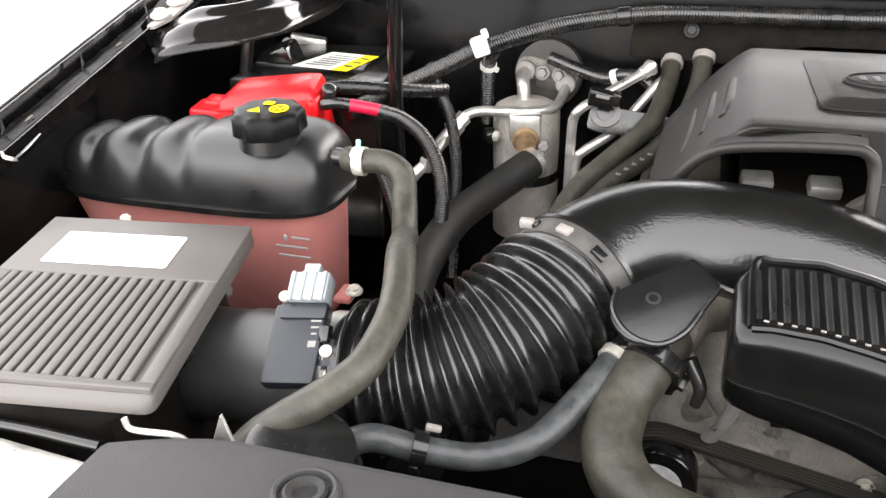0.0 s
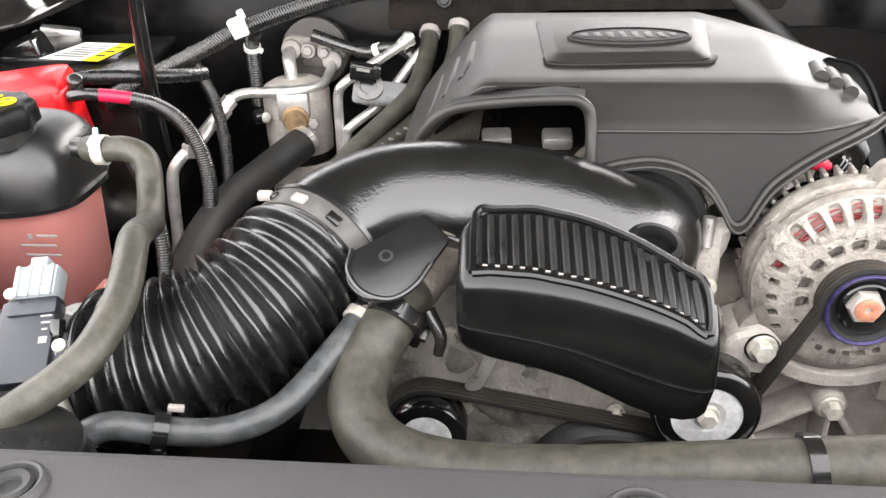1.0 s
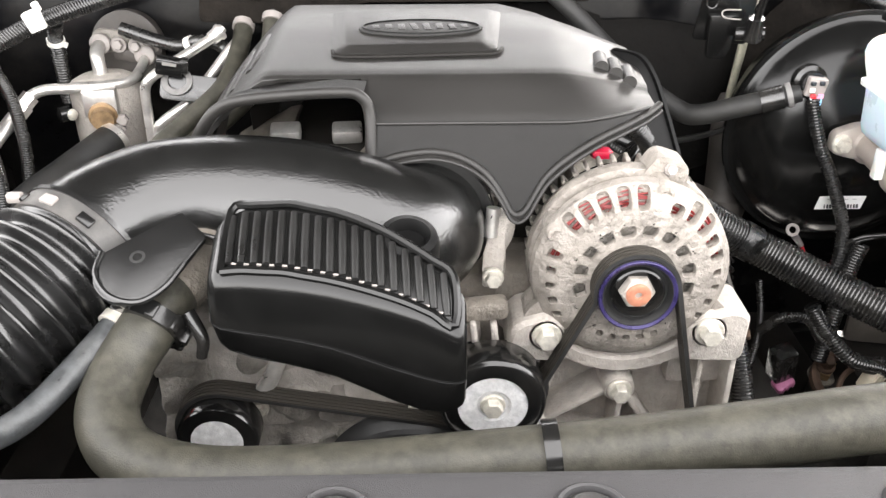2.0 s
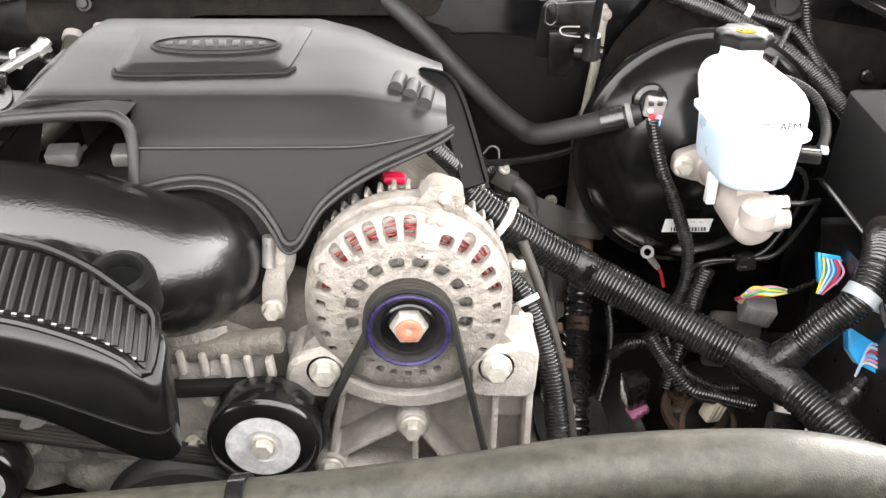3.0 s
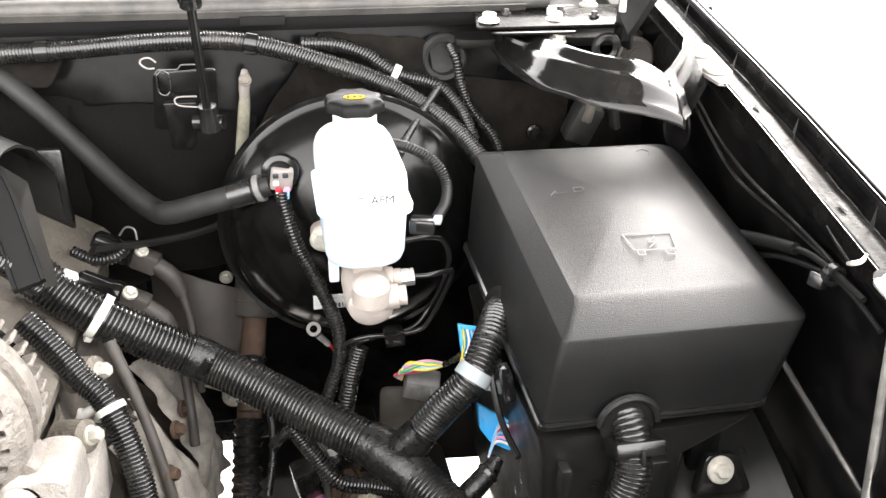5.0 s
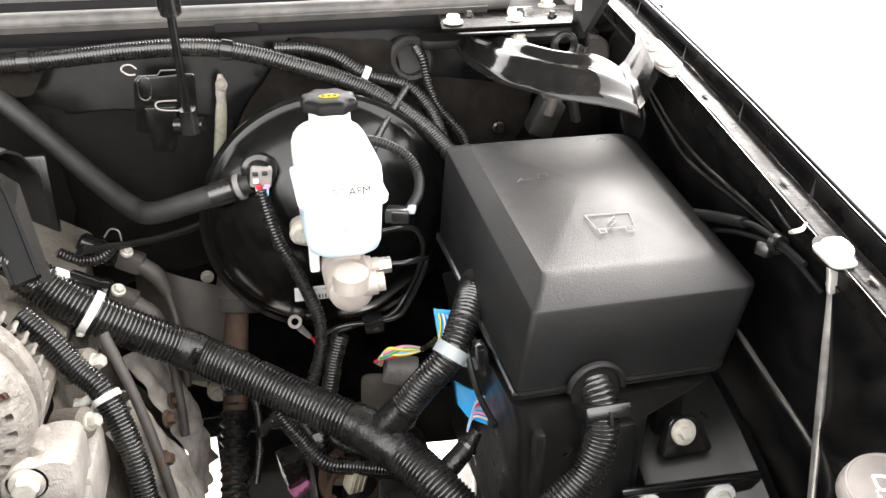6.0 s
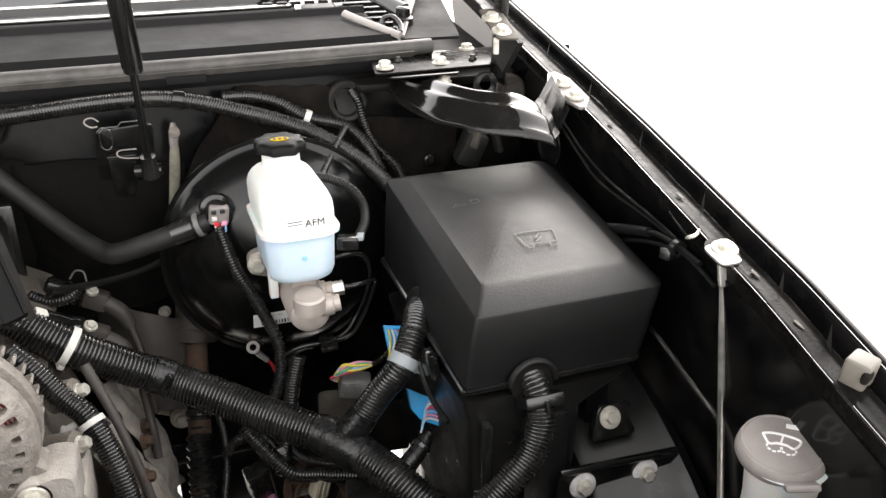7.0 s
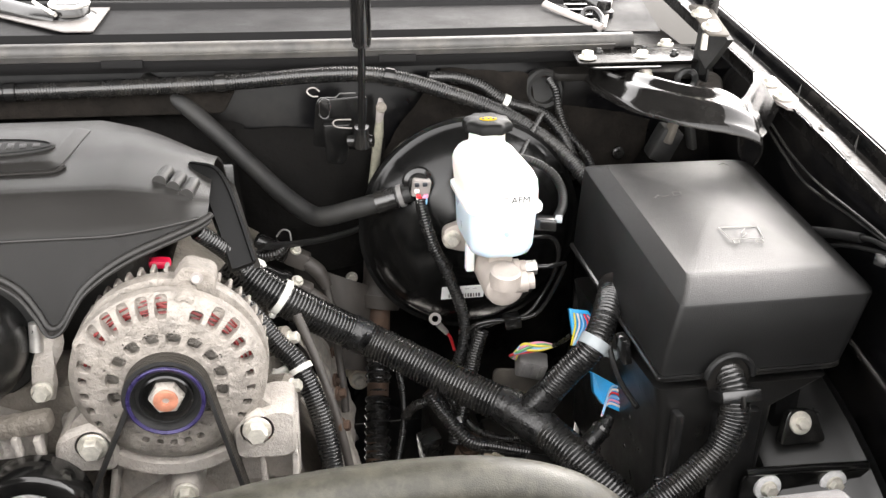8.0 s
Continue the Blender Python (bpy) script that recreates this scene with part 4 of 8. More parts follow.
itube = at_base("intake_tube", (0.06, 0.63, 1.0), "black grained plastic intake tube bent to the throttle", "intake tube")
tl = spline([(-0.090, 0.588, 1.084), (-0.066, 0.622, 1.092), (-0.030, 0.648, 1.097), (0.02, 0.657, 1.098), (0.08, 0.655, 1.094), (0.125, 0.650, 1.084), (0.158, 0.652, 1.070), (0.176, 0.672, 1.062), (0.180, 0.702, 1.061)], 12)
tr = [float(v) for v in np.interp(np.linspace(0, 8, len(tl)), range(9), [0.0515, 0.054, 0.056, 0.056, 0.056, 0.056, 0.058, 0.058, 0.056])]
bm = bmesh.new()
sweep(bm, tl, tr, 48)
part("tube", bm, M_tube, itube, angle=70)
part("mould_seam", tube([tuple(p + Vector((0, -0.052, -0.018))) for p in tl[20:70:6]], 0.0016, 6, 3), M_plastic, itube)
pts = [(-0.028, 0.004), (0.022, 0.043), (0.045, 0.020), (0.026, -0.022), (0.010, -0.036), (-0.012, -0.036), (-0.027, -0.020)]
part("mount_tab", slab(rounded(pts, [0.003, 0.003, 0.006, 0.016, 0.016, 0.016, 0.014]), (-0.017, 0.540, 1.107), (1, 0, 0), (0.05, 0.90, 0.42), 0.005, 0.0012), M_plastic, itube)
part("tab_rim", tube([(-0.043, 0.545, 1.114), (-0.043, 0.527, 1.106), (-0.030, 0.512, 1.098), (-0.010, 0.507, 1.096), (0.006, 0.517, 1.101), (0.016, 0.535, 1.109)], 0.0022, 8), M_plastic, itube)
part("tab_hole", lathe((-0.017, 0.5405, 1.1115), (0.0, -0.42, 0.9), [(0, 0.0055), (0.0012, 0.0055), (0.0014, 0.0035), (0.0006, 0.003)], 20), M_hose, itube, "dark bolt hole")
part("tab_web", slab(rounded([(0, 0), (0.05, 0.0), (0.045, 0.02), (0.01, 0.03)], 0.003), (0.004, 0.572, 1.116), (1, -0.35, -0.1), (0.1, 0.6, -0.6), 0.004, 0.001), M_plastic, itube)

thr = at_base("throttle_body", (0.185, 0.72, 1.0), "dark throttle body with a cast flange behind the intake tube", "throttle body")
part("ring", lathe((0.181, 0.692, 1.061), (0, 1, 0), [(0, 0.056), (0.0, 0.063), (0.014, 0.064), (0.014, 0.058), (0.05, 0.058)], 48), M_hose, thr)
part("clamp", band((0.181, 0.70, 1.061), (0, 1, 0), 0.0635, 0.010, 0.0018, 48), M_dark, thr)
part("clamp_screw", tube([(0.238, 0.70, 1.085), (0.241, 0.698, 1.058)], 0.0055, 12), M_zinc, thr, "bright clamp screw")
part("flange", lathe((0.181, 0.73, 1.065), (0, 1, 0), [(0, 0.058), (0.0, 0.070), (0.016, 0.070)], 40), M_cast_dark, thr)
for a in (10, 170, 300):
    c = Vector((0.181 + 0.068 * math.cos(radians(a)), 0.728, 1.065 + 0.068 * math.sin(radians(a))))
    part("bolt", hexbolt(c, (0, -1, 0), 0.006, 0.006), M_zinc, thr)

part("mount_tab", loft([[Vector((0.250 - 0.006 * u + q[0], 0.688 - 0.012 * u, 1.064 - 0.040 * u + q[1])) for q in rounded([(-w, -0.012), (w, -0.012), (w, 0.012), (-w, 0.012)], 0.004)] for u, w in ((0.0, 0.013), (0.2, 0.012), (0.5, 0.007), (0.9, 0.010), (1.2, 0.009))]), M_cast, thr, "cast mounting tab")
part("tab_bolt", hexbolt((0.243, 0.668, 1.017), (0, -1, 0.1), 0.0075, 0.010, 1.3), M_zinc, thr)
part("clamp_worm", tube([(0.243, 0.684, 1.078), (0.241, 0.680, 1.052)], 0.006, 12), M_alu, thr, "bright clamp screw")

# resonator: a ribbed black box hung in front of the tube
reso = at_base("resonator_box", (0.12, 0.50, 1.0), "glossy black ribbed resonator box before the intake tube", "resonator")
XS = [0.036, 0.040, 0.055, 0.09, 0.125, 0.155, 0.18, 0.198, 0.208, 0.211]
YB = [0.553, 0.560, 0.564, 0.563, 0.553, 0.538, 0.521, 0.508, 0.498, 0.492]
ZB = [1.126, 1.135, 1.142, 1.144, 1.141, 1.135, 1.127, 1.120, 1.113, 1.106]
YF = [0.512, 0.506, 0.503, 0.500, 0.493, 0.486, 0.478, 0.471, 0.469, 0.473]
ZF = [1.106, 1.112, 1.116, 1.115, 1.112, 1.107, 1.102, 1.096, 1.091, 1.086]
DB = [0.055, 0.068, 0.078, 0.084, 0.088, 0.094, 0.092, 0.082, 0.070, 0.058]


def res_at(x, col):
    return float(np.interp(x, XS, col))


def res_loop(x, z0, z1, grow=0.0):
    """One cross section between two depths below the top front edge (0 is the top)."""
    yb, zb, yf, zf, d = (res_at(x, c) for c in (YB, ZB, YF, ZF, DB))
    top, low = [(yf - grow, zf), (yb + grow, zb)], None
    if z0 == 0:
        poly = [(yf - grow, zf), (yb + grow, zb), (yb + grow, zf - z1 * d), (yf - grow - 0.002, zf - z1 * d)]
        rr = [0.011, 0.010, 0.001, 0.001]
    else:
        poly = [(yf - grow - 0.002, zf - z0 * d), (yb + grow, zf - z0 * d), (yb - 0.006, zf - z1 * d), (yf + 0.012, zf - z1 * d)]
        rr = [0.001, 0.001, 0.02, 0.022]
    return [Vector((x, p[0], p[1])) for p in rounded(poly, rr, 5)]


xs = [0.036, 0.0385, 0.044, 0.06, 0.08, 0.10, 0.12, 0.14, 0.16, 0.18, 0.195, 0.204, 0.209, 0.211]
part("upper_shell", loft([res_loop(x, 0, 0.52) for x in xs]), M_booster, reso, angle=50)
part("lower_shell", loft([res_loop(x, 0.53, 1.0) for x in xs]), M_booster, reso, angle=50)
part("seam", loft([[Vector((v.x, v.y, v.z)) for v in res_loop(x, 0.515, 0.54, 0.0012)] for x in xs]), M_plastic, reso)


def res_top(x, f):
    """A point on the sloping top: f from the front edge (0) to the back (1)."""
    yb, zb, yf, zf = (res_at(x, c) for c in (YB, ZB, YF, ZF))
    return Vector((x, yf + (yb - yf) * f, zf + (zb - zf) * f + 0.0005))


for i in range(18):
    x = 0.052 + i * 0.0086
    a, b = res_top(x, 0.20) - Vector((0, 0, 0.0012)), res_top(x - 0.002, 0.86) - Vector((0, 0, 0.0012))
    part("rib", tube([a, a * 0.7 + b * 0.3, a * 0.3 + b * 0.7, b], [0.0026, 0.0031, 0.0031, 0.0026], 10, 2), M_dullrib, reso)
    part("rib_end", box(res_top(x + 0.0043, 0.165) + Vector((0, 0, 0.0006)), (0.0036, 0.0016, 0.0010), (20, 0, -12), 0.0005), M_cap, reso, "pale grey rib end")
rim = [res_top(x, 0.10) for x in np.linspace(0.048, 0.203, 12)] + [res_top(x, 0.95) for x in np.linspace(0.203, 0.048, 12)]
part("rim", tube(rim + [rim[0]], 0.0032, 8, 4), M_booster, reso)
part("mount_boss", lathe((0.170, 0.545, 1.10), (0.1, -0.3, 0.95), [(0, 0.024), (0.025, 0.022), (0.031, 0.020), (0.033, 0.015), (0.029, 0.013), (0.024, 0.012)], 32), M_matte, reso)
part("neck", tube([(0.10, 0.555, 1.09), (0.10, 0.60, 1.085)], 0.034, 28), M_plastic, reso)


# ---- coolant hoses ----
def clamp(parent, p, axis, r, width=0.008):
    c = part("clamp", band(p, axis, r, width, 0.0016, 28), M_zinc, parent, "spring hose clamp")
    return c


h = at_base("overflow_hose", (-0.24, 0.55, 1.06), "weathered grey coolant hose from tank to radiator", "hose", "coolant hoses")
HA = [(-0.312, 0.694, 1.133), (-0.301, 0.69, 1.133), (-0.274, 0.69, 1.134), (-0.254, 0.682, 1.127), (-0.246, 0.664, 1.108), (-0.238, 0.640, 1.097), (-0.228, 0.612, 1.096)]
part("upper_run", tube(HA, 0.0115, 18, 10), M_rubber, h)
part("lower_run", tube([(-0.231, 0.622, 1.094), (-0.222, 0.590, 1.105), (-0.203, 0.535, 1.124), (-0.189, 0.488, 1.120), (-0.186, 0.462, 1.112), (-0.190, 0.428, 1.101), (-0.202, 0.409, 1.093), (-0.213, 0.397, 1.088), (-0.232, 0.384, 1.078), (-0.250, 0.378, 1.064), (-0.265, 0.37, 1.045)], [0.0115, 0.0117, 0.0117, 0.0117, 0.0117], 20, 10), M_rubber, h)
clamp(h, (-0.297, 0.69, 1.133), (1, 0, 0), 0.012, 0.010)
part("clamp_ear", box((-0.297, 0.682, 1.143), (0.010, 0.012, 0.008), (20, 0, 0), 0.001), M_whitepl, h, "pale clamp ear")
part("clamp_pin", box((-0.296, 0.684, 1.151), (0.004, 0.004, 0.010), (-15, 0, 0), 0.001), M_green, h, "mint green clamp pin")

ft = at_base("drain_fitting", (-0.236, 0.467, 1.0), "corroded brass fitting with a white collar beside the hoses", "fitting")
part("collar", lathe((-0.237, 0.468, 1.036), (0.05, -0.1, 1), [(0, 0.0085), (0.004, 0.0095), (0.016, 0.0092), (0.018, 0.0075), (0.024, 0.0070), (0.026, 0.004)], 18), M_whitepl, ft, "white plastic collar")
part("hex", lathe((-0.236, 0.470, 1.018), (0.05, -0.1, 1), [(0, 0.0100), (0.012, 0.0100), (0.014, 0.0075), (0.020, 0.0072)], 6), M_brass, ft)
part("stem", lathe((-0.235, 0.472, 0.985), (0.05, -0.1, 1), [(0, 0.0065), (0.034, 0.0065)], 16), M_whitepl, ft)

h = at_base("bypass_hose", (-0.1, 0.45, 1.02), "weathered grey heater hose curving to the thermostat", "hose", "coolant hoses")
part("hose", tube([(-0.225, 0.40, 1.035), (-0.206, 0.41, 1.042), (-0.186, 0.42, 1.046), (-0.156, 0.43, 1.035), (-0.117, 0.44, 1.029), (-0.082, 0.46, 1.035), (-0.055, 0.505, 1.050), (-0.033, 0.548, 1.066)], 0.0098, 18, 10), M_bluehose, h)
clamp(h, (-0.040, 0.535, 1.061), (0.022, 0.043, 0.016), 0.0102)
part("clip", band((-0.158, 0.4295, 1.0355), (1, 0.3, -0.35), 0.0102, 0.010, 0.003, 24), M_smooth, h, "black plastic retaining clip")
part("clip_leg", box((-0.158, 0.422, 1.018), (0.008, 0.006, 0.024), (10, 0, 0), 0.001), M_smooth, h)
part("white_clip", box((-0.150, 0.442, 1.045), (0.011, 0.005, 0.004), (0, 15, 15), 0.001), M_cap, h, "pale plastic clip")

h = at_base("radiator_hose", (0.2, 0.43, 0.98), "thick weathered grey upper radiator hose", "hose", "coolant hoses")
part("hose", tube([(-0.004, 0.565, 1.070), (-0.010, 0.55, 1.064), (-0.019, 0.532, 1.055), (-0.031, 0.508, 1.040), (-0.032, 0.472, 1.026), (-0.010, 0.445, 1.014), (0.038, 0.43, 1.010), (0.111, 0.42, 1.018), (0.181, 0.42, 1.024), (0.30, 0.42, 1.036),
                   (0.40, 0.42, 1.050), (0.462, 0.42, 1.060), (0.535, 0.42, 1.064), (0.597, 0.42, 1.060), (0.655, 0.42, 1.040), (0.695, 0.42, 1.0), (0.71, 0.41, 0.95)], 0.0212, 28, 10), M_rubber, h)
part("clamp", band((0.262, 0.42, 1.033), (1, 0, 0.1), 0.0215, 0.010, 0.002, 32), M_smooth, h, "black band clamp")
th = at_base("thermostat_outlet", (-0.005, 0.57, 1.02), "black plastic hose collar at the thermostat outlet", "hose collar")
part("collar", band((-0.0155, 0.539, 1.0585), (0.35, 0.80, 0.45), 0.0225, 0.012, 0.004, 36), M_smooth, th)
for a in range(0, 360, 40):
    cx, cy, cz = basis((0.35, 0.80, 0.45))
    d = cx * math.cos(radians(a)) + cy * math.sin(radians(a))
    part("collar_lug", box(Vector((-0.0155, 0.539, 1.0585)) + d * 0.0270, (0.007, 0.012, 0.007), Matrix((d.cross(cz), cz, d)).transposed(), 0.001), M_smooth, th)
part("tail", tube([(0.012, 0.537, 1.068), (0.022, 0.530, 1.050), (0.020, 0.528, 1.035)], [0.006, 0.005, 0.004], 10), M_smooth, th)
part("outlet", tube([(-0.006, 0.56, 1.068), (0.01, 0.60, 1.078), (0.03, 0.66, 1.06)], [0.021, 0.026, 0.035], 28), M_cast_dark, th)


# ---- coolant tank ----
tank = at_base("coolant_tank", (-0.48, 0.72, 0.90), "coolant surge tank, black top on translucent pink base", "coolant tank")


def tank_loop(z, grow, x0=-0.655, x1=-0.332):
    out = []
    n = 96
    for k in range(n):
        a = 2 * math.pi * k / n
        c, s = math.cos(a), math.sin(a)
        cx, hx = (x0 + x1) / 2, (x1 - x0) / 2 + grow
        x = cx + hx * math.copysign(abs(c) ** 0.55, c)
        t = (x - x0) / (x1 - x0)
        y = 0.722 + 0.012 * (1 - t) + (0.066 + grow - 0.016 * (1 - t)) * math.copysign(abs(s) ** 0.55, s)
        out.append(Vector((x, y, z + (x - x1) * 0.05)))
    return out


def tank_top(t):
    """One cross section of the black top: rounded shoulders, pinched in between the lobes."""
    x = -0.6545 + 0.322 * t
    pinch = math.exp(-((t - 0.175) / 0.040) ** 2) + math.exp(-((t - 0.365) / 0.042) ** 2) + 0.5 * math.exp(-((t - 0.53) / 0.035) ** 2)
    end = max(0.0, 1 - abs(2 * t - 1) ** 6) ** (1 / 4)
    hy = (0.066 - 0.016 * (1 - t)) * (0.25 + 0.75 * end)
    hz = (0.075 - 0.012 * (1 - t)) * end
    out = []
    for k in range(41):
        f = math.pi * k / 40
        c, s = math.cos(f), math.sin(f)
        d = 1 - 0.16 * pinch * min(1, s * 1.6)
        out.append(Vector((x, 0.722 + 0.012 * (1 - t) - hy * d * math.copysign(abs(c) ** 0.62, c), 1.084 + (x + 0.332) * 0.05 + hz * d * abs(s) ** 0.66)))
    return out


part("base", loft([tank_loop(0.93, -0.03, -0.60), tank_loop(0.96, -0.012, -0.62), tank_loop(1.062, -0.006), tank_loop(1.080, -0.004)]), M_tank, tank, "translucent pink plastic with coolant behind it", angle=60)
part("seam_flange", loft([tank_loop(1.078, 0.0), tank_loop(1.079, 0.004), tank_loop(1.085, 0.004), tank_loop(1.086, 0.0)]), M_smooth, tank)
part("top", loft([tank_top(0.5 - 0.5 * math.cos(math.pi * i / 110)) for i in range(1, 110)]), M_tanktop, tank, angle=70)
part("filler_neck", lathe((-0.39, 0.695, 1.140), (0, -0.05, 1), [(0, 0.031), (0.016, 0.030)], 32), M_plastic, tank)
cap = part("cap", lathe((-0.39, 0.694, 1.154), (0, -0.05, 1), [(0, 0.0325), (0.002, 0.0345), (0.018, 0.0335), (0.0215, 0.031), (0.0222, 0.027), (0.0225, 0.01)], 72,
                        wobble=lambda a: 0.09 * (abs(math.sin(a * 4.5)) ** 3 - 0.5)), M_matte, tank, "black fluted pressure cap", angle=50)
cz = 1.1775
part("warning_print", slab([(0, 0), (0.013, 0), (0.0065, 0.011)], (-0.402, 0.677, cz), (1, 0, 0), (0, 1, 0.05), 0.0006), M_yellow, cap, "yellow warning triangle")
part("warning_print", slab(rounded(rect(0, 0, 0.005, 0.004), 0.001), (-0.393, 0.704, cz), (1, 0, 0), (0, 1, 0.05), 0.0006), M_yellow, cap)
pr = bmesh.new()
tube([(-0.376 + 0.0085 * math.cos(a), 0.690 + 0.0085 * math.sin(a), cz + 0.0004 + 0.0004 * math.sin(a)) for a in np.linspace(0, 2 * math.pi, 20)], 0.0009, 6, 1, bm=pr)
box((-0.376, 0.690, cz + 0.0004), (0.012, 0.0018, 0.0008), (0, 0, 35), 0, bm=pr)
box((-0.376, 0.690, cz + 0.0004), (0.006, 0.003, 0.0008), (0, 0, -30), 0, bm=pr)
part("warning_print", pr, M_yellow, cap)
part("nozzle", tube([(-0.325, 0.698, 1.132), (-0.295, 0.690, 1.133)], 0.009, 18), M_plastic, tank)
for x, z, w in ((-0.356, 1.063, 0.004), (-0.340, 1.064, 0.020), (-0.350, 1.054, 0.034), (-0.348, 1.044, 0.034)):
    part("level_mark", box((x - 0.012, 0.6600, z - 0.004), (w, 0.0015, 0.002 if w > 0.01 else 0.006), None, 0.0003), M_icon, tank, "faded moulded level mark")
part("lug", box((-0.314, 0.672, 0.998), (0.018, 0.03, 0.006), None, 0.002), M_tank, tank)
part("bolt", hexbolt((-0.306, 0.672, 1.002), (0, 0, 1), 0.006, 0.006), M_zinc, tank)

# ---- battery and its cables ----
bat = at_base("battery", (-0.48, 1.02, 0.93), "black car battery with a white and yellow label", "battery")
part("case", box((-0.475, 1.01, 1.02), (0.19, 0.17, 0.19), (0, 0, 4), 0.006), M_smooth, bat)
part("top", box((-0.475, 1.012, 1.124), (0.196, 0.176, 0.016), (0, 0, 4), 0.005), M_plastic, bat)
part("lid_step", box((-0.487, 1.03, 1.134), (0.150, 0.11, 0.010), (0, 0, 4), 0.004), M_plastic, bat)
Q = Euler((0, 0, radians(-8))).to_matrix()
part("label_sheet", slab([(-0.040, -0.036), (0.018, -0.036), (0.026, 0.036), (-0.024, 0.036)], (-0.457, 0.997, 1.1395), Q @ Vector((1, 0, 0)), Q @ Vector((0, 1, 0.02)), 0.0006), M_white, bat, "white paper label")
part("label_strip", slab([(0.018, -0.036), (0.040, -0.036), (0.046, 0.036), (0.026, 0.036)], (-0.457, 0.997, 1.1395), Q @ Vector((1, 0, 0)), Q @ Vector((0, 1, 0.02)), 0.0006), M_yellow, bat, "yellow warning strip")
for i in range(6):
    part("print_bar", box((-0.466 + 0.0035 * i, 0.972 + i * 0.009, 1.1408), (0.040 - 0.004 * (i % 3), 0.003, 0.0005), (0, 0, -8), 0), M_grey, bat)
for i in range(3):
    part("print_bar", box((-0.427 + 0.004 * i, 0.974 + i * 0.018, 1.1408), (0.012, 0.004, 0.0005), (0, 0, -8), 0), M_ink, bat)
part("terminal", lathe((-0.545, 1.085, 1.125), (0, 0, 1), [(0, 0.011), (0.022, 0.009), (0.024, 0.006)], 20), M_alu, bat, "bare lead terminal")
part("terminal_clamp", box((-0.535, 1.088, 1.140), (0.05, 0.022, 0.016), (0, 12, 20), 0.004), M_alu, bat)
part("terminal_bolt", hexbolt((-0.555, 1.07, 1.136), (-0.3, -0.5, 1), 0.006, 0.012), M_zinc, bat)

red = at_base("terminal_cover", (-0.48, 0.85, 1.09), "bright red plastic cover over the positive terminal", "terminal cover")
part("main_cover", loft([[Vector((x, y, zb)) for x, y in rounded([(-0.531, 0.815), (-0.412, 0.845), (-0.420, 0.915), (-0.535, 0.895)], 0.008)] if i == 0 else
                         [Vector((x, y, za + (x + 0.53) * 0.05 + (y - 0.83) * 0.16)) for x, y in rounded([(-0.528 + s, 0.818 + s), (-0.418 - s, 0.850 + s), (-0.426 - s, 0.908 - s), (-0.530 + s, 0.890 - s)], 0.010)]
                         for i, (zb, za, s) in enumerate(((1.07, 0, 0), (0, 1.126, 0), (0, 1.134, 0.003), (0, 1.137, 0.010)))]), M_red, red, angle=45)
part("side_block", box((-0.545, 0.838, 1.100), (0.040, 0.045, 0.050), (0, 4, 10), 0.005), M_red, red)
part("side_tab", box((-0.540, 0.845, 1.125), (0.024, 0.03, 0.012), (0, 4, 10), 0.003), M_red, red)
part("fold_line", tube([(-0.527, 0.8165, 1.1255), (-0.47, 0.832, 1.124), (-0.430, 0.845, 1.112)], 0.0012, 6), M_red, red)
part("hinge_lip", box((-0.420, 0.86, 1.120), (0.010, 0.04, 0.03), (0, 0, 12), 0.003), M_red, red)

cab = at_base("battery_cable", (-0.33, 0.9, 1.05), "black battery cable with a red sleeve", "cable", "battery cables")
part("lead", tube([(-0.410, 0.855, 1.128), (-0.392, 0.855, 1.131), (-0.372, 0.86, 1.128)], 0.0065, 14), M_loom, cab)
part("red_sleeve", tube([(-0.378, 0.858, 1.1292), (-0.362, 0.863, 1.126), (-0.345, 0.868, 1.122)], 0.0072, 16), M_redtape, cab, "crimson heat-shrink sleeve")
part("conduit", ribbed([(-0.347, 0.867, 1.122), (-0.322, 0.872, 1.113), (-0.298, 0.872, 1.095), (-0.280, 0.868, 1.066), (-0.272, 0.86, 1.03), (-0.274, 0.85, 0.98)], 0.0088, 0.0027, 0.0005), M_loom, cab)
cab = at_base("battery_cable", (-0.34, 0.95, 1.07), "black taped battery cable beside the red cover", "cable", "battery cables")
part("lead", tube([(-0.415, 0.885, 1.138), (-0.392, 0.89, 1.140), (-0.36, 0.905, 1.136), (-0.32, 0.94, 1.126), (-0.30, 0.97, 1.12)], 0.0082, 14), M_tape, cab)
part("nut_cap", lathe((-0.408, 0.868, 1.136), (0.3, -0.4, 0.8), [(0, 0.008), (0.012, 0.008), (0.014, 0.005)], 12), M_loom, cab)
cab = at_base("wire_conduit", (-0.3, 0.73, 1.0), "thin black ribbed wire conduit beside the tank", "wire conduit", "conduits")
part("conduit", ribbed([(-0.306, 0.742, 1.118), (-0.290, 0.735, 1.095), (-0.275, 0.722, 1.06), (-0.268, 0.71, 1.02), (-0.27, 0.70, 0.97)], 0.0075, 0.0027, 0.0005), M_loom, cab)
cab = at_base("wire_conduit", (-0.26, 1.0, 0.98), "thin black ribbed wire conduit near the battery", "wire conduit", "conduits")
part("conduit", ribbed([(-0.335, 1.02, 1.135), (-0.318, 1.0, 1.11), (-0.297, 0.98, 1.08), (-0.285, 0.96, 1.03), (-0.28, 0.93, 0.97), (-0.275, 0.9, 0.9)], 0.0075, 0.0027, 0.0005), M_loom, cab)

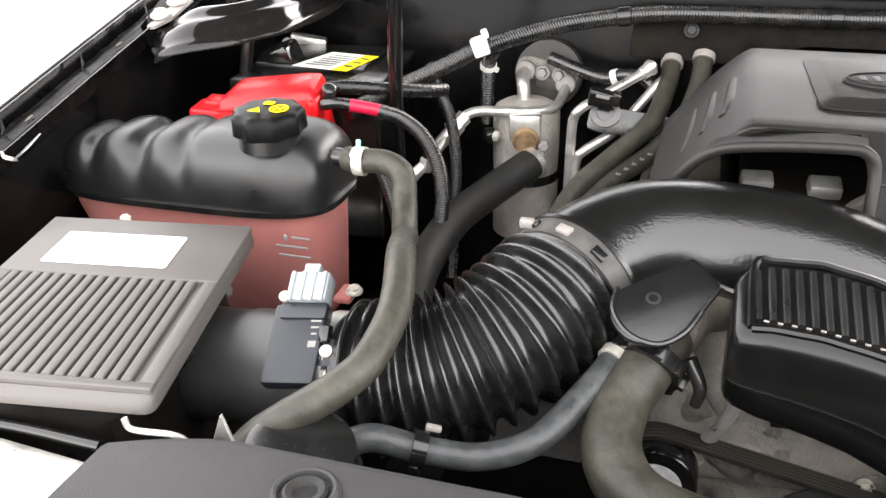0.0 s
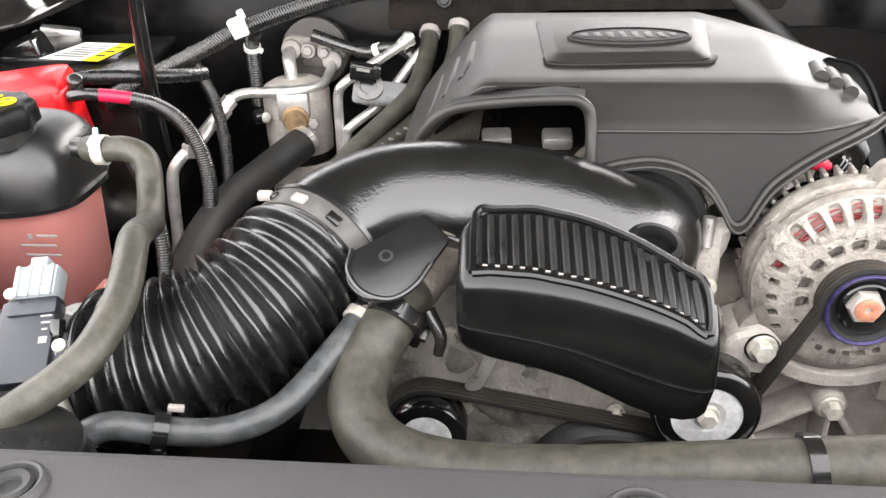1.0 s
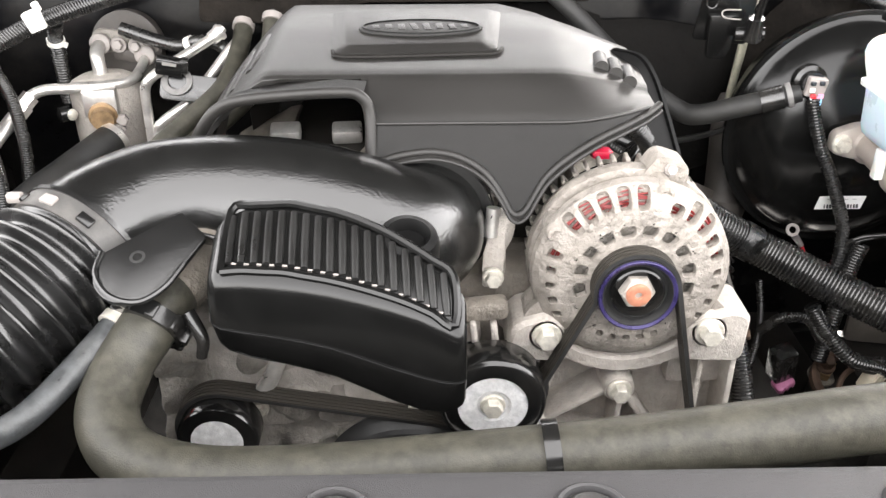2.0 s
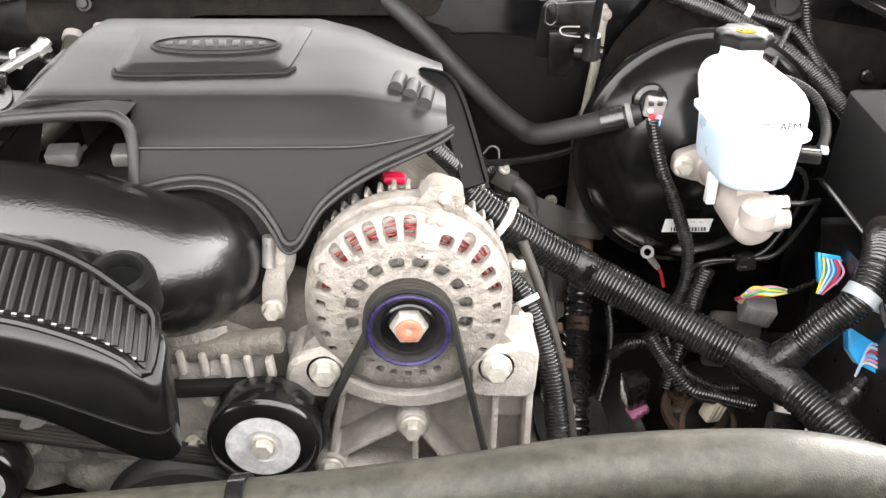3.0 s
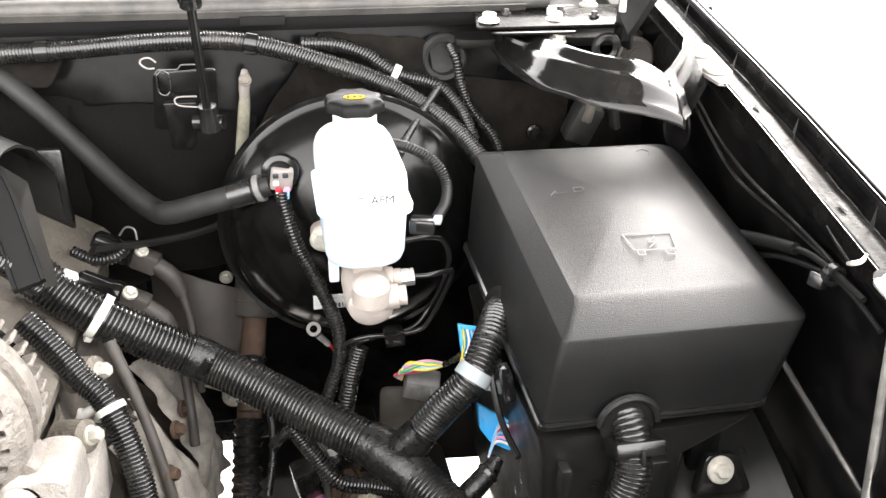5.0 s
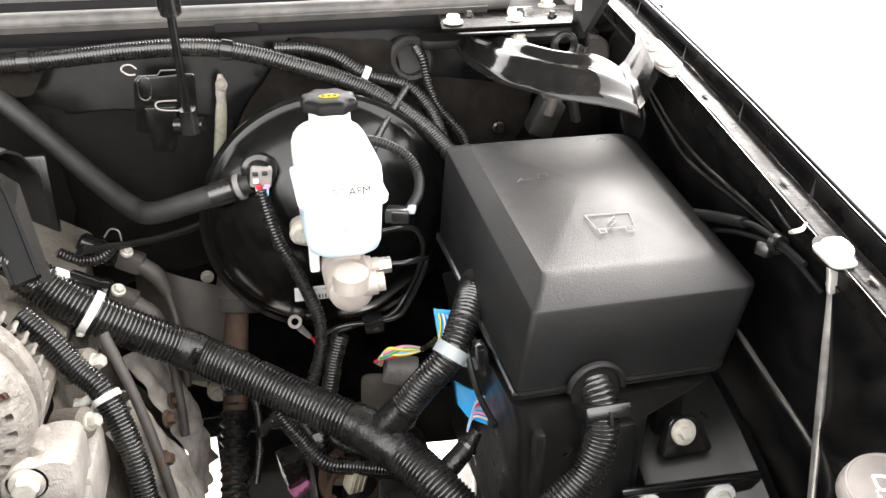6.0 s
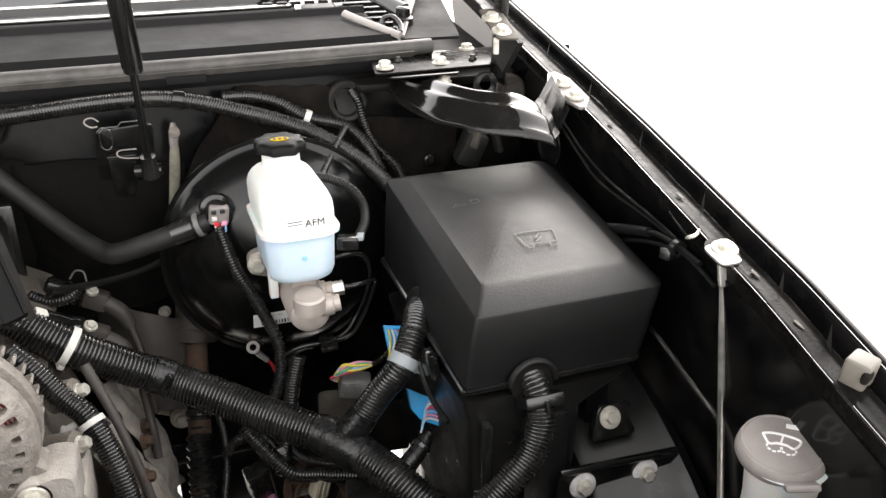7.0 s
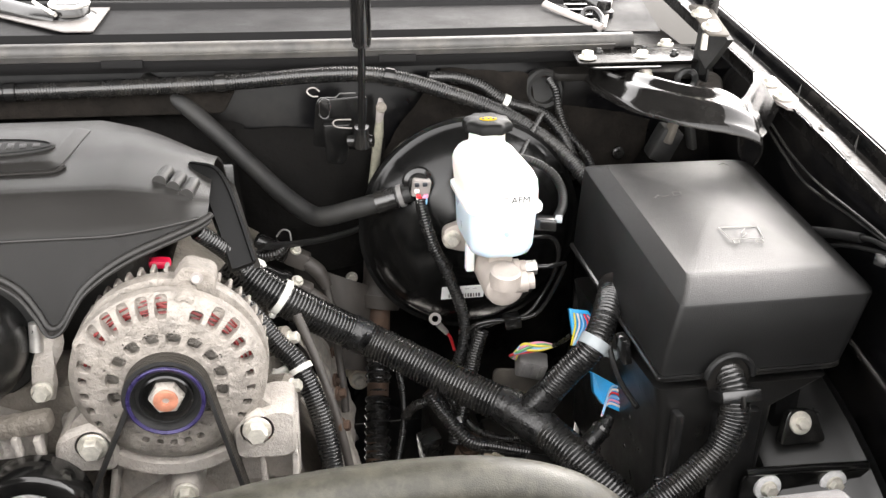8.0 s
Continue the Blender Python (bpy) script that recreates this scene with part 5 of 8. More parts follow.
# ---- air conditioning canister, pipes and hoses on the firewall ----
ac = at_base("refrigerant_canister", (-0.205, 1.065, 0.93), "bare aluminium refrigerant canister with machined block", "canister")
part("can", lathe((-0.219, 1.068, 0.90), (0, 0, 1), [(0, 0.0435), (0.075, 0.0445), (0.078, 0.042)], 40), M_cast, ac)
part("band", lathe((-0.219, 1.068, 0.978), (0, 0, 1), [(0, 0.0450), (0.012, 0.0450)], 40), M_smooth, ac, "black rubber band")
part("upper_can", lathe((-0.219, 1.068, 0.990), (0, 0, 1), [(0, 0.0430), (0.02, 0.0440), (0.078, 0.0440), (0.086, 0.041), (0.092, 0.030), (0.094, 0.010)], 40), M_cast, ac)
part("block", box((-0.212, 1.026, 1.062), (0.040, 0.022, 0.034), (0, 0, 8), 0.003), M_alu, ac)
part("port", lathe((-0.210, 1.020, 1.048), (0.25, -1, -0.1), [(0, 0.017), (0.008, 0.017), (0.009, 0.014), (0.02, 0.013)], 24), M_brass, ac, "dull brass port")
part("port_nut", lathe((-0.193, 1.018, 1.030), (0.3, -1, 0.1), [(0, 0.0085), (0.010, 0.0085), (0.011, 0.005), (0.018, 0.005)], 6), M_cap, ac)
part("port_nut", lathe((-0.187, 1.018, 1.042), (0.3, -1, 0.1), [(0, 0.0075), (0.010, 0.0075), (0.012, 0.005)], 6), M_cap, ac)
part("switch", lathe((-0.255, 1.030, 1.046), (-0.8, -0.6, 0), [(0, 0.010), (0.012, 0.010), (0.014, 0.006)], 16), M_smooth, ac, "black pressure switch")
part("switch_cap", lathe((-0.252, 1.026, 1.046), (0.8, -0.6, 0), [(0, 0.007), (0.004, 0.007), (0.006, 0.004)], 14), M_zinc, ac)
fl = at_base("pipe_flange", (-0.2, 1.12, 1.08), "cast aluminium two-port pipe flange on the firewall", "pipe flange")
part("pad", lathe((-0.202, 1.125, 1.104), (0, -1, 0.15), [(-0.01, 0.046), (0.006, 0.045), (0.008, 0.040)], 40), M_boot, fl, "black rubber grommet")
part("plate", slab(rounded(rect(0, 0, 0.042, 0.020), 0.016), (-0.203, 1.116, 1.104), (1, 0, -0.15), (0.15, 0, 1), -0.012, 0.002), M_cast_mid, fl)
# no pocket is cut: its shade is a dark slab on the face
part("recess", slab(rounded(rect(0, 0, 0.016, 0.007), 0.005), (-0.198, 1.1035, 1.097), (1, 0, -0.15), (0.15, 0, 1), 0.001, 0.0004), M_boot, fl, "dark slab imitating a shadowed pocket in the flange")
for x, z in ((-0.206, 1.111), (-0.184, 1.109)):
    part("bolt", hexbolt((x, 1.103, z), (0, -1, 0.15), 0.0068, 0.008, 1.5), M_cap, fl)
for x, z in ((-0.229, 1.112), (-0.175, 1.097)):
    part("collar", lathe((x, 1.106, z), (0, -1, 0.15), [(0, 0.0135), (0.006, 0.0130), (0.008, 0.010)], 20), M_cap, fl)
pipe = at_base("refrigerant_pipe", (-0.25, 1.0, 1.02), "bare aluminium refrigerant pipe with a hexagon union", "pipe", "refrigerant pipes")
part("pipe", tube([(-0.175, 1.112, 1.097), (-0.175, 1.085, 1.088), (-0.180, 1.058, 1.080), (-0.198, 1.038, 1.079), (-0.24, 1.020, 1.081), (-0.272, 1.009, 1.082), (-0.290, 1.0, 1.073), (-0.302, 0.985, 1.056), (-0.317, 0.955, 1.034)], 0.0065, 16, 10), M_alu, pipe)
part("union", lathe((-0.285, 1.004, 1.077), (-0.55, -0.5, -0.6), [(0, 0.010), (0.012, 0.010), (0.013, 0.012), (0.026, 0.012), (0.028, 0.008)], 6), M_alu, pipe)
part("union_nut", lathe((-0.299, 0.990, 1.060), (-0.55, -0.5, -0.6), [(0, 0.009), (0.03, 0.0085), (0.032, 0.007)], 20), M_alu, pipe)
pipe = at_base("refrigerant_pipe", (-0.22, 1.09, 1.07), "short bare aluminium pipe down to the canister", "pipe", "refrigerant pipes")
part("pipe", tube([(-0.229, 1.115, 1.112), (-0.229, 1.088, 1.108), (-0.225, 1.074, 1.095), (-0.222, 1.07, 1.065)], 0.0085, 18, 10), M_alu, pipe)
pipe = at_base("refrigerant_pipe", (-0.31, 0.87, 0.96), "bare aluminium pipe bent down behind the tank hose", "pipe", "refrigerant pipes")
part("pipe", tube([(-0.298, 0.872, 1.058), (-0.306, 0.866, 1.050), (-0.314, 0.862, 1.035), (-0.318, 0.86, 1.0), (-0.321, 0.86, 0.96), (-0.33, 0.86, 0.90)], 0.0068, 16, 10), M_alu, pipe)
part("union", lathe((-0.297, 0.873, 1.052), (0.15, 0.2, 1), [(0, 0.0085), (0.014, 0.0085), (0.016, 0.006)], 6), M_alu, pipe)
part("cap", lathe((-0.293, 0.877, 1.066), (0.15, 0.2, 1), [(0, 0.0075), (0.014, 0.0075), (0.016, 0.005)], 14), M_smooth, pipe, "black valve cap")
pipe = at_base("refrigerant_pipe", (-0.11, 1.02, 1.0), "pair of bare aluminium pipes across the firewall", "pipe", "refrigerant pipes")
part("pipe", tube([(-0.062, 1.06, 1.142), (-0.071, 1.05, 1.134), (-0.119, 1.012, 1.110), (-0.138, 1.0, 1.099), (-0.147, 0.999, 1.085), (-0.149, 1.0, 1.05), (-0.150, 1.0, 0.99)], 0.006, 14, 10), M_alu, pipe)
part("pipe", tube([(-0.040, 1.07, 1.13), (-0.058, 1.055, 1.113), (-0.097, 1.02, 1.069), (-0.132, 1.0, 1.045), (-0.141, 1.0, 1.030), (-0.141, 1.0, 0.98)], 0.006, 14, 10), M_alu, pipe)
part("fitting", lathe((-0.074, 1.048, 1.132), (0.6, 0.5, 0.4), [(0, 0.008), (0.010, 0.0085), (0.012, 0.010), (0.016, 0.010)], 16), M_alu, pipe)
plug = at_base("sensor_plug", (-0.115, 1.0, 1.09), "black sensor plug with a grey ring on the pipe", "sensor plug")
part("body", box((-0.116, 1.004, 1.112), (0.030, 0.018, 0.018), (10, 12, 10), 0.002), M_smooth, plug)
part("end", box((-0.099, 1.006, 1.112), (0.010, 0.016, 0.015), (10, 12, 10), 0.002), M_loom, plug)
part("ring", lathe((-0.110, 1.006, 1.092), (0.1, -0.7, 0.6), [(0, 0.011), (0, 0.018), (0.004, 0.018), (0.004, 0.011)], 28, hollow=True), M_grey, plug, "grey ring")
part("print_bar", box((-0.113, 0.9945, 1.1165), (0.016, 0.001, 0.004), (10, 12, 10), 0), M_icon, plug)
part("holder", slab(rounded(rect(0, 0, 0.055, 0.016), 0.008), (-0.075, 1.01, 1.080), (1, 0.1, -0.15), (0.1, 0.4, 0.9), 0.004, 0.001), M_loom, plug)

h = at_base("suction_hose", (-0.26, 0.88, 0.92), "thick black rubber suction hose to the canister", "hose", "engine hoses")
part("hose", tube([(-0.197, 1.010, 1.022), (-0.208, 0.99, 1.016), (-0.237, 0.95, 1.001), (-0.266, 0.88, 0.988), (-0.277, 0.80, 0.97), (-0.273, 0.75, 0.952), (-0.26, 0.70, 0.92)], 0.0205, 24, 10), M_hose, h)
part("ferrule", tube([(-0.197, 1.010, 1.0225), (-0.2005, 1.0035, 1.0200)], 0.0216, 24), M_alu, h, "thin bright ferrule")
for i, pts in enumerate(([(-0.041, 1.085, 1.138), (-0.043, 1.055, 1.117), (-0.055, 1.0, 1.087), (-0.089, 0.95, 1.063), (-0.125, 0.90, 1.037), (-0.15, 0.85, 1.0)],
                         [(-0.004, 1.085, 1.146), (-0.007, 1.055, 1.118), (-0.022, 1.01, 1.082), (-0.055, 0.97, 1.055), (-0.102, 0.92, 1.033), (-0.14, 0.87, 1.0)])):
    h = at_base("heater_hose", pts[2], "black rubber heater hose down from the firewall", "hose", "engine hoses")
    part("hose", tube(pts, 0.0115, 18, 10), M_rubber, h)
    part("clamp", band(pts[0], Vector(pts[0]) - Vector(pts[1]), 0.0120, 0.009, 0.0016, 24), M_cap, h, "pale spring clamp")
    part("fitting", tube([pts[0], tuple(Vector(pts[0]) * 2 - Vector(pts[1]))], 0.009, 16), M_hose, h)
    if i:
        for k in range(5):
            part("print_bar", box(Vector(pts[3]).lerp(Vector(pts[4]), k / 6) + Vector((0.004, -0.0085, 0.007)), (0.006, 0.0008, 0.003), (0, 25, 30), 0), M_icon, h)

def pad_sheet(corners, y, seed, bulge=0.012, lean=0.0, thick=0.006):
    """Sound-deadening mat: an outline filled with a sagging, creased surface."""
    c = [Vector((p[0], p[1])) for p in corners]

    def fn(u, v):
        low, high = c[0].lerp(c[1], u), c[3].lerp(c[2], u)
        p = low.lerp(high, v)
        p += Vector((0.006 * noise.noise((v * 3, seed, 1.0)), 0.006 * noise.noise((u * 4, seed, 2.0))))
        e = (4 * u * (1 - u)) * (4 * v * (1 - v))
        d = bulge * e ** 0.5 + 0.010 * noise.noise((p.x * 14, p.y * 14, seed)) + 0.003 * noise.noise((p.x * 60, p.y * 60, seed))
        return Vector((p.x, y + lean * (p.y - c[0].y) - d, p.y))
    return sheet(fn, 28, 20, thick)


felt = at_base("felt_pad", (0.1, 1.12, 1.15), "dark grey felt pad on the firewall with a push pin", "felt pad", "felt pads")
part("pad", slab(rounded([(-0.105, -0.033), (0.02, -0.036), (0.10, -0.012), (0.38, -0.012), (0.40, 0.024), (-0.10, 0.030)], 0.008), (0.01, 1.098, 1.175), (1, 0, 0), (0, 0.25, 1), 0.008, 0.002), M_felt, felt)
part("push_pin", lathe((-0.022, 1.088, 1.178), (0, -1, 0.3), [(0, 0.010), (0.004, 0.009), (0.005, 0.006), (0.008, 0.005)], 16), M_hose, felt)


# ---- engine cover ----
cov = at_base("engine_cover", (0.19, 0.85, 1.03), "satin grey engine cover with a raised panel and emblem", "engine cover")
PY = [0.702, 0.7055, 0.742, 0.749, 0.757, 0.785, 0.83, 0.865, 0.91, 0.965, 1.03, 1.05]
PZ = [1.1465, 1.1505, 1.1745, 1.1775, 1.1792, 1.1815, 1.185, 1.1890, 1.1925, 1.190, 1.170, 1.08]


def cov_fn(u, v):
    """Top of the cover: a long profile with rolled-down ends and a nose that bends round at the right."""
    x = -0.035 + 0.427 * u
    i = v * (len(PY) - 1)
    y = float(np.interp(i, range(len(PY)), PY))
    z = float(np.interp(i, range(len(PY)), PZ))
    left = max(0.0, (0.045 - x) / 0.080)
    right = max(0.0, (x - 0.305) / 0.095)
    z -= 0.088 * left ** 1.3 + 0.003 * right ** 2.0 + 0.026 * right ** 1.3 * min(1.0, max(0.0, (y - 0.704) / 0.038))
    z -= 0.045 * min(1.0, max(0.0, (x - 0.265) / 0.12)) * max(0.0, (y - 0.855) / 0.15) ** 1.3
    if x < 0.134 and y < 0.744:                # open front above the throttle
        y, z = 0.744, z + 1.1755 - float(np.interp(y, PY, PZ))
    y += 0.055 * right ** 1.6 * (1 - v)
    x -= 0.012 * left * (1 - v)
    return Vector((x, y, z))


part("top_shell", sheet(cov_fn, 60, 44, 0.003), M_cover, cov, angle=50)


def cov_z(x, y):
    i = float(np.interp(y, PY, range(len(PY))))
    return cov_fn((x + 0.035) / 0.427, i / (len(PY) - 1)).z


def shell_z(x, y):
    """Height of the shell at a place, where its nose bends back."""
    b = y
    for _ in range(8):
        v = float(np.interp(b, PY, range(len(PY)))) / (len(PY) - 1)
        b = y - 0.055 * max(0.0, (x - 0.305) / 0.095) ** 1.6 * (1 - v)
    return cov_z(x, b)


# raised panel with sunken front step
ro = rounded([(0.100, 0.793), (0.252, 0.800), (0.264, 0.915), (0.090, 0.915)], 0.012, 5)
ri = rounded([(0.110, 0.803), (0.242, 0.809), (0.252, 0.906), (0.102, 0.906)], 0.010, 5)
part("raised_panel", loft([[Vector((x, y, cov_z(x, y) - 0.004)) for x, y in ro], [Vector((x, y, cov_z(x, y) + 0.0014)) for x, y in ro], [Vector((x, y, cov_z(x, y) + 0.0062)) for x, y in ri]]), M_cover, cov)
# the groove's shadow is drawn as a dark tube on the shell
part("groove_shade", tube([(x, y - 0.004, cov_z(x, y) + 0.001) for x, y in ((0.099, 0.806), (0.104, 0.793), (0.13, 0.790), (0.18, 0.792), (0.23, 0.795), (0.25, 0.797), (0.257, 0.810))], 0.0020, 8, 6), M_dark, cov, "dark strip imitating the groove's shadow")
ez = cov_z(0.181, 0.845) + 0.0065
em = part("emblem", slab([(0.060 * math.cos(a), 0.0215 * math.sin(a)) for a in np.linspace(0, 2 * math.pi, 40, endpoint=False)], (0.181, 0.845, ez), (1, 0.02, 0), (0, 1, 0.10), 0.0022, 0.0006), M_hose, cov, "dark oval emblem plate")
part("emblem_rim", tube([(0.181 + 0.0565 * math.cos(a), 0.845 + 0.019 * math.sin(a), ez + 0.0024 + 0.0019 * math.sin(a)) for a in np.linspace(0, 2 * math.pi, 33)], 0.0010, 6, 2), M_matte, em)
for i in range(8):
    part("emblem_bar", box((0.138 + i * 0.0122, 0.845 + 0.001 * (i % 2), ez + 0.0023), (0.0065, 0.020 - abs(i - 3.5) * 0.0028, 0.0008), (5.5, 0, 14 - 5 * (i % 3)), 0.0003), M_cover, em)
for i in range(3):
    x = -0.006 + i * 0.016
    part("vent_bar", tube([(x - 0.004, 0.795 + 0.004 * i, cov_z(x - 0.004, 0.795) - 0.0035), (x, 0.83, cov_z(x, 0.83) - 0.0022), (x + 0.003, 0.880, cov_z(x + 0.003, 0.880) - 0.0045)], 0.0062, 16), M_cover, cov)

# front wall with the arch over the throttle and the notch beside the alternator
outline = [(0.136, 1.150), (0.138, 1.119), (0.150, 1.122), (0.167, 1.126), (0.191, 1.128), (0.215, 1.123), (0.235, 1.111), (0.249, 1.093), (0.256, 1.081), (0.263, 1.078), (0.271, 1.083),
           (0.280, 1.097), (0.290, 1.110), (0.309, 1.124), (0.332, 1.134), (0.360, 1.140), (0.379, 1.143), (0.391, 1.146), (0.396, 1.148)]


def wall_y(x, z):
    return 0.700 - (1.15 - z) * 0.42 + 0.055 * max(0.0, (x - 0.305) / 0.095) ** 1.6


b = bmesh.new()
top = [b.verts.new((x, 0.7015 + 0.055 * max(0.0, (x - 0.305) / 0.095) ** 1.6, 1.1495 - 0.003 * max(0.0, (x - 0.305) / 0.095) ** 2)) for x, z in outline]
low = [b.verts.new((x, wall_y(x, z), z)) for x, z in outline]
for i in range(1, len(outline) - 2):
    b.faces.new((top[i], top[i + 1], low[i + 1], low[i]))
bmesh.ops.solidify(b, geom=b.faces[:], thickness=0.003)
part("front_wall", b, M_cover, cov)
part("crease_edge", tube([(x, 0.7005 + 0.055 * max(0.0, (x - 0.305) / 0.095) ** 1.6, 1.1498 - 0.003 * max(0.0, (x - 0.305) / 0.095) ** 2) for x in np.linspace(0.137, 0.385, 16)], 0.0016, 8, 3), M_cover, cov)
part("front_lip", tube([(x, wall_y(x, z) - 0.001, z) for x, z in outline[1:]], 0.0034, 10, 6), M_cover, cov)
part("outer_lip", tube([(x, wall_y(x, z) - 0.0085, z - 0.0035) for x, z in outline[1:]], 0.0018, 8, 6), M_cover, cov)
part("lip_web", loft([[Vector((x, wall_y(x, z) - 0.0085 * q, z - 0.0035 * q - 0.002 * w)) for q, w in ((0, 0), (1, 0), (1, 1), (0, 1))] for x, z in outline[1:]]), M_cover, cov)
# square opening at the left with a raised frame
part("frame", tube([(-0.022, 0.725, 1.112), (-0.010, 0.716, 1.138), (0.010, 0.710, 1.161), (0.040, 0.706, 1.171), (0.110, 0.705, 1.176), (0.131, 0.705, 1.172), (0.138, 0.703, 1.155), (0.138, 0.690, 1.115)], 0.0062, 12, 8, 0.8), M_cover, cov)
fb = bmesh.new()
rows = [[(-0.012, 0.714, 1.138), (0.012, 0.708, 1.161), (0.04, 0.706, 1.170), (0.11, 0.705, 1.175), (0.132, 0.704, 1.172)],
        [(-0.006, 0.745, 1.140), (0.016, 0.742, 1.164), (0.042, 0.742, 1.171), (0.11, 0.742, 1.176), (0.134, 0.742, 1.174)]]
g = [[fb.verts.new(p) for p in r] for r in rows]
for i in range(4):
    fb.faces.new((g[0][i], g[0][i + 1], g[1][i + 1], g[1][i]))
bmesh.ops.solidify(fb, geom=fb.faces[:], thickness=0.003)
part("frame_roof", fb, M_cover, cov)
part("left_skirt", sheet(lambda u, v: Vector((-0.047 + 0.03 * v - 0.01 * u, 0.735 + 0.20 * u, 1.02 + (0.085 + 0.01 * u) * v)), 8, 6, 0.003), M_cover, cov)
for x in (0.055, 0.112):
    part("fixing", box((x, 0.765, 1.118), (0.028, 0.02, 0.014), (15, 0, 4), 0.003), M_alu, cov, "bright bracket in the opening")
# arm that carries the loom at the right rear
ARM = [Vector(p) for p in ((0.360, 0.846, 1.168), (0.384, 0.836, 1.164), (0.397, 0.822, 1.148), (0.408, 0.804, 1.118), (0.420, 0.783, 1.079))]
SIDE, FACE = Vector((0.93, 0.30, 0.20)), Vector((0.18, -0.78, 0.60))
part("arm", loft([[p + SIDE * (0.013 * a) + FACE * b for a, b in ((-1, 0.004), (-0.75, 0.004), (-0.7, 0.0), (0.7, 0.0), (0.75, 0.004), (1, 0.004), (1, -0.014), (-1, -0.014))] for p in spline(ARM, 6)]), M_matte, cov, "black channel arm")
sd = bmesh.new()
sd.faces.new([sd.verts.new(p) for p in ((0.396, 0.848, 1.162), (0.412, 0.862, 1.140), (0.436, 0.806, 1.066), (0.430, 0.790, 1.072), (0.412, 0.822, 1.126))])
bmesh.ops.solidify(sd, geom=sd.faces[:], thickness=0.004)
part("arm_side", sd, M_dark, cov, "dark inner side of the arm")
for i in range(3):
    x = 0.351 + 0.0125 * i
    yb, yf = 0.818 - 0.005 * i, 0.782 - 0.005 * i
    part("boss", tube([(x, yb, shell_z(x, yb) - 0.0010), (x - 0.004, yf, shell_z(x - 0.004, yf) + 0.0010)], 0.0068, 20), M_cover, cov)
part("rear_skirt", box((0.20, 1.047, 1.06), (0.40, 0.012, 0.10), None, 0.004), M_plastic, cov)

# ---- engine below the cover ----
eng = at_base("engine_block", (0.2, 0.85, 0.7), "dirty cast aluminium engine front and cylinder heads", "engine")
part("block", box((0.19, 0.90, 0.86), (0.30, 0.42, 0.30), None, 0.02), M_cast_dark, eng)
part("manifold", box((0.18, 0.88, 1.06), (0.26, 0.28, 0.10), None, 0.02), M_dark, eng, "black intake manifold")
for s, x in ((-1, 0.03), (1, 0.335)):
    hd = part("cylinder_head", box((x, 0.90, 0.93), (0.14, 0.40, 0.11), (0, s * 28, 0), 0.012), M_cast_dark, eng)
    part("rocker_cover", box((x + s * 0.035, 0.90, 1.0), (0.12, 0.38, 0.06), (0, s * 32, 0), 0.016), M_cast_dark, hd)
    for k in range(6):
        part("rib", box((x - s * 0.02, 0.698, 0.93 + 0.012 * (k % 3) - 0.01), (0.05 - 0.004 * k, 0.012, 0.005), (0, s * 28, 0), 0.001), M_cast, hd)
pump = at_base("water_pump", (0.08, 0.66, 0.9), "cast aluminium water pump with bolts and pipes", "water pump")
part("housing", loft([[Vector((0.09 + q[0] * s, 0.70 - 0.06 * k, 0.955 + q[1] * s)) for q in rounded([(-0.12, -0.09), (0.12, -0.08), (0.15, 0.02), (0.06, 0.055), (-0.10, 0.06)], 0.03)] for k, s in ((0, 1.0), (0.6, 1.0), (0.9, 0.95), (1.0, 0.85))]), M_cast, pump)


def lumpy(u, v):
    """The pump's face: cast swellings, a round seat and a valley between them."""
    x, z = -0.06 + 0.265 * u, 0.845 + 0.165 * v
    n = noise.noise(Vector((x * 34, z * 34, 1.7))) * 0.018 + noise.noise(Vector((x * 90, z * 90, 5.2))) * 0.006
    seat = 0.010 * math.exp(-((x - 0.155) / 0.03) ** 2 - ((z - 0.985) / 0.022) ** 2) + 0.012 * math.exp(-((x - 0.06) / 0.02) ** 2 - ((z - 0.90) / 0.02) ** 2)
    return Vector((x, 0.648 - n - seat + 0.05 * max(0, v - 0.85), z))


part("face_casting", sheet(lumpy, 60, 34, 0.004), M_cast_mid, pump, angle=80)
part("elbow", tube([(0.032, 0.66, 1.03), (0.040, 0.642, 0.99), (0.050, 0.640, 0.965), (0.060, 0.655, 0.94)], [0.022, 0.018, 0.015, 0.012], 24, 6), M_cast, pump)
part("pipe", tube([(0.10, 0.632, 0.985), (0.13, 0.628, 0.972), (0.155, 0.632, 0.958)], [0.012, 0.010, 0.014], 16, 6), M_cast, pump)
part("lug", lathe((0.128, 0.642, 0.985), (0.1, -1, 0.3), [(-0.01, 0.016), (0.008, 0.015), (0.010, 0.012)], 24), M_cast, pump)
for x, z in ((0.02, 0.98), (0.14, 0.99), (0.19, 0.95), (0.03, 0.90), (0.06, 0.99), (0.17, 0.90), (0.11, 0.985)):
    part("bolt", hexbolt((x, 0.636, z), (0, -1, 0), 0.006, 0.007), M_zinc, pump)
part("arm", box((0.19, 0.645, 0.995), (0.13, 0.02, 0.018), (0, -6, 0), 0.005), M_cast_dark, pump)
# no real part: a black strip imitates the dark of the gap
part("gap_shade", box((0.170, 0.630, 0.964), (0.17, 0.012, 0.012), (0, -2, 0), 0.002), M_dark, pump, "black strip imitating the shaded gap between the castings")
part("lower_arm", box((0.13, 0.665, 0.872), (0.20, 0.03, 0.018), (0, 12, 0), 0.006), M_cast_dark, pump)
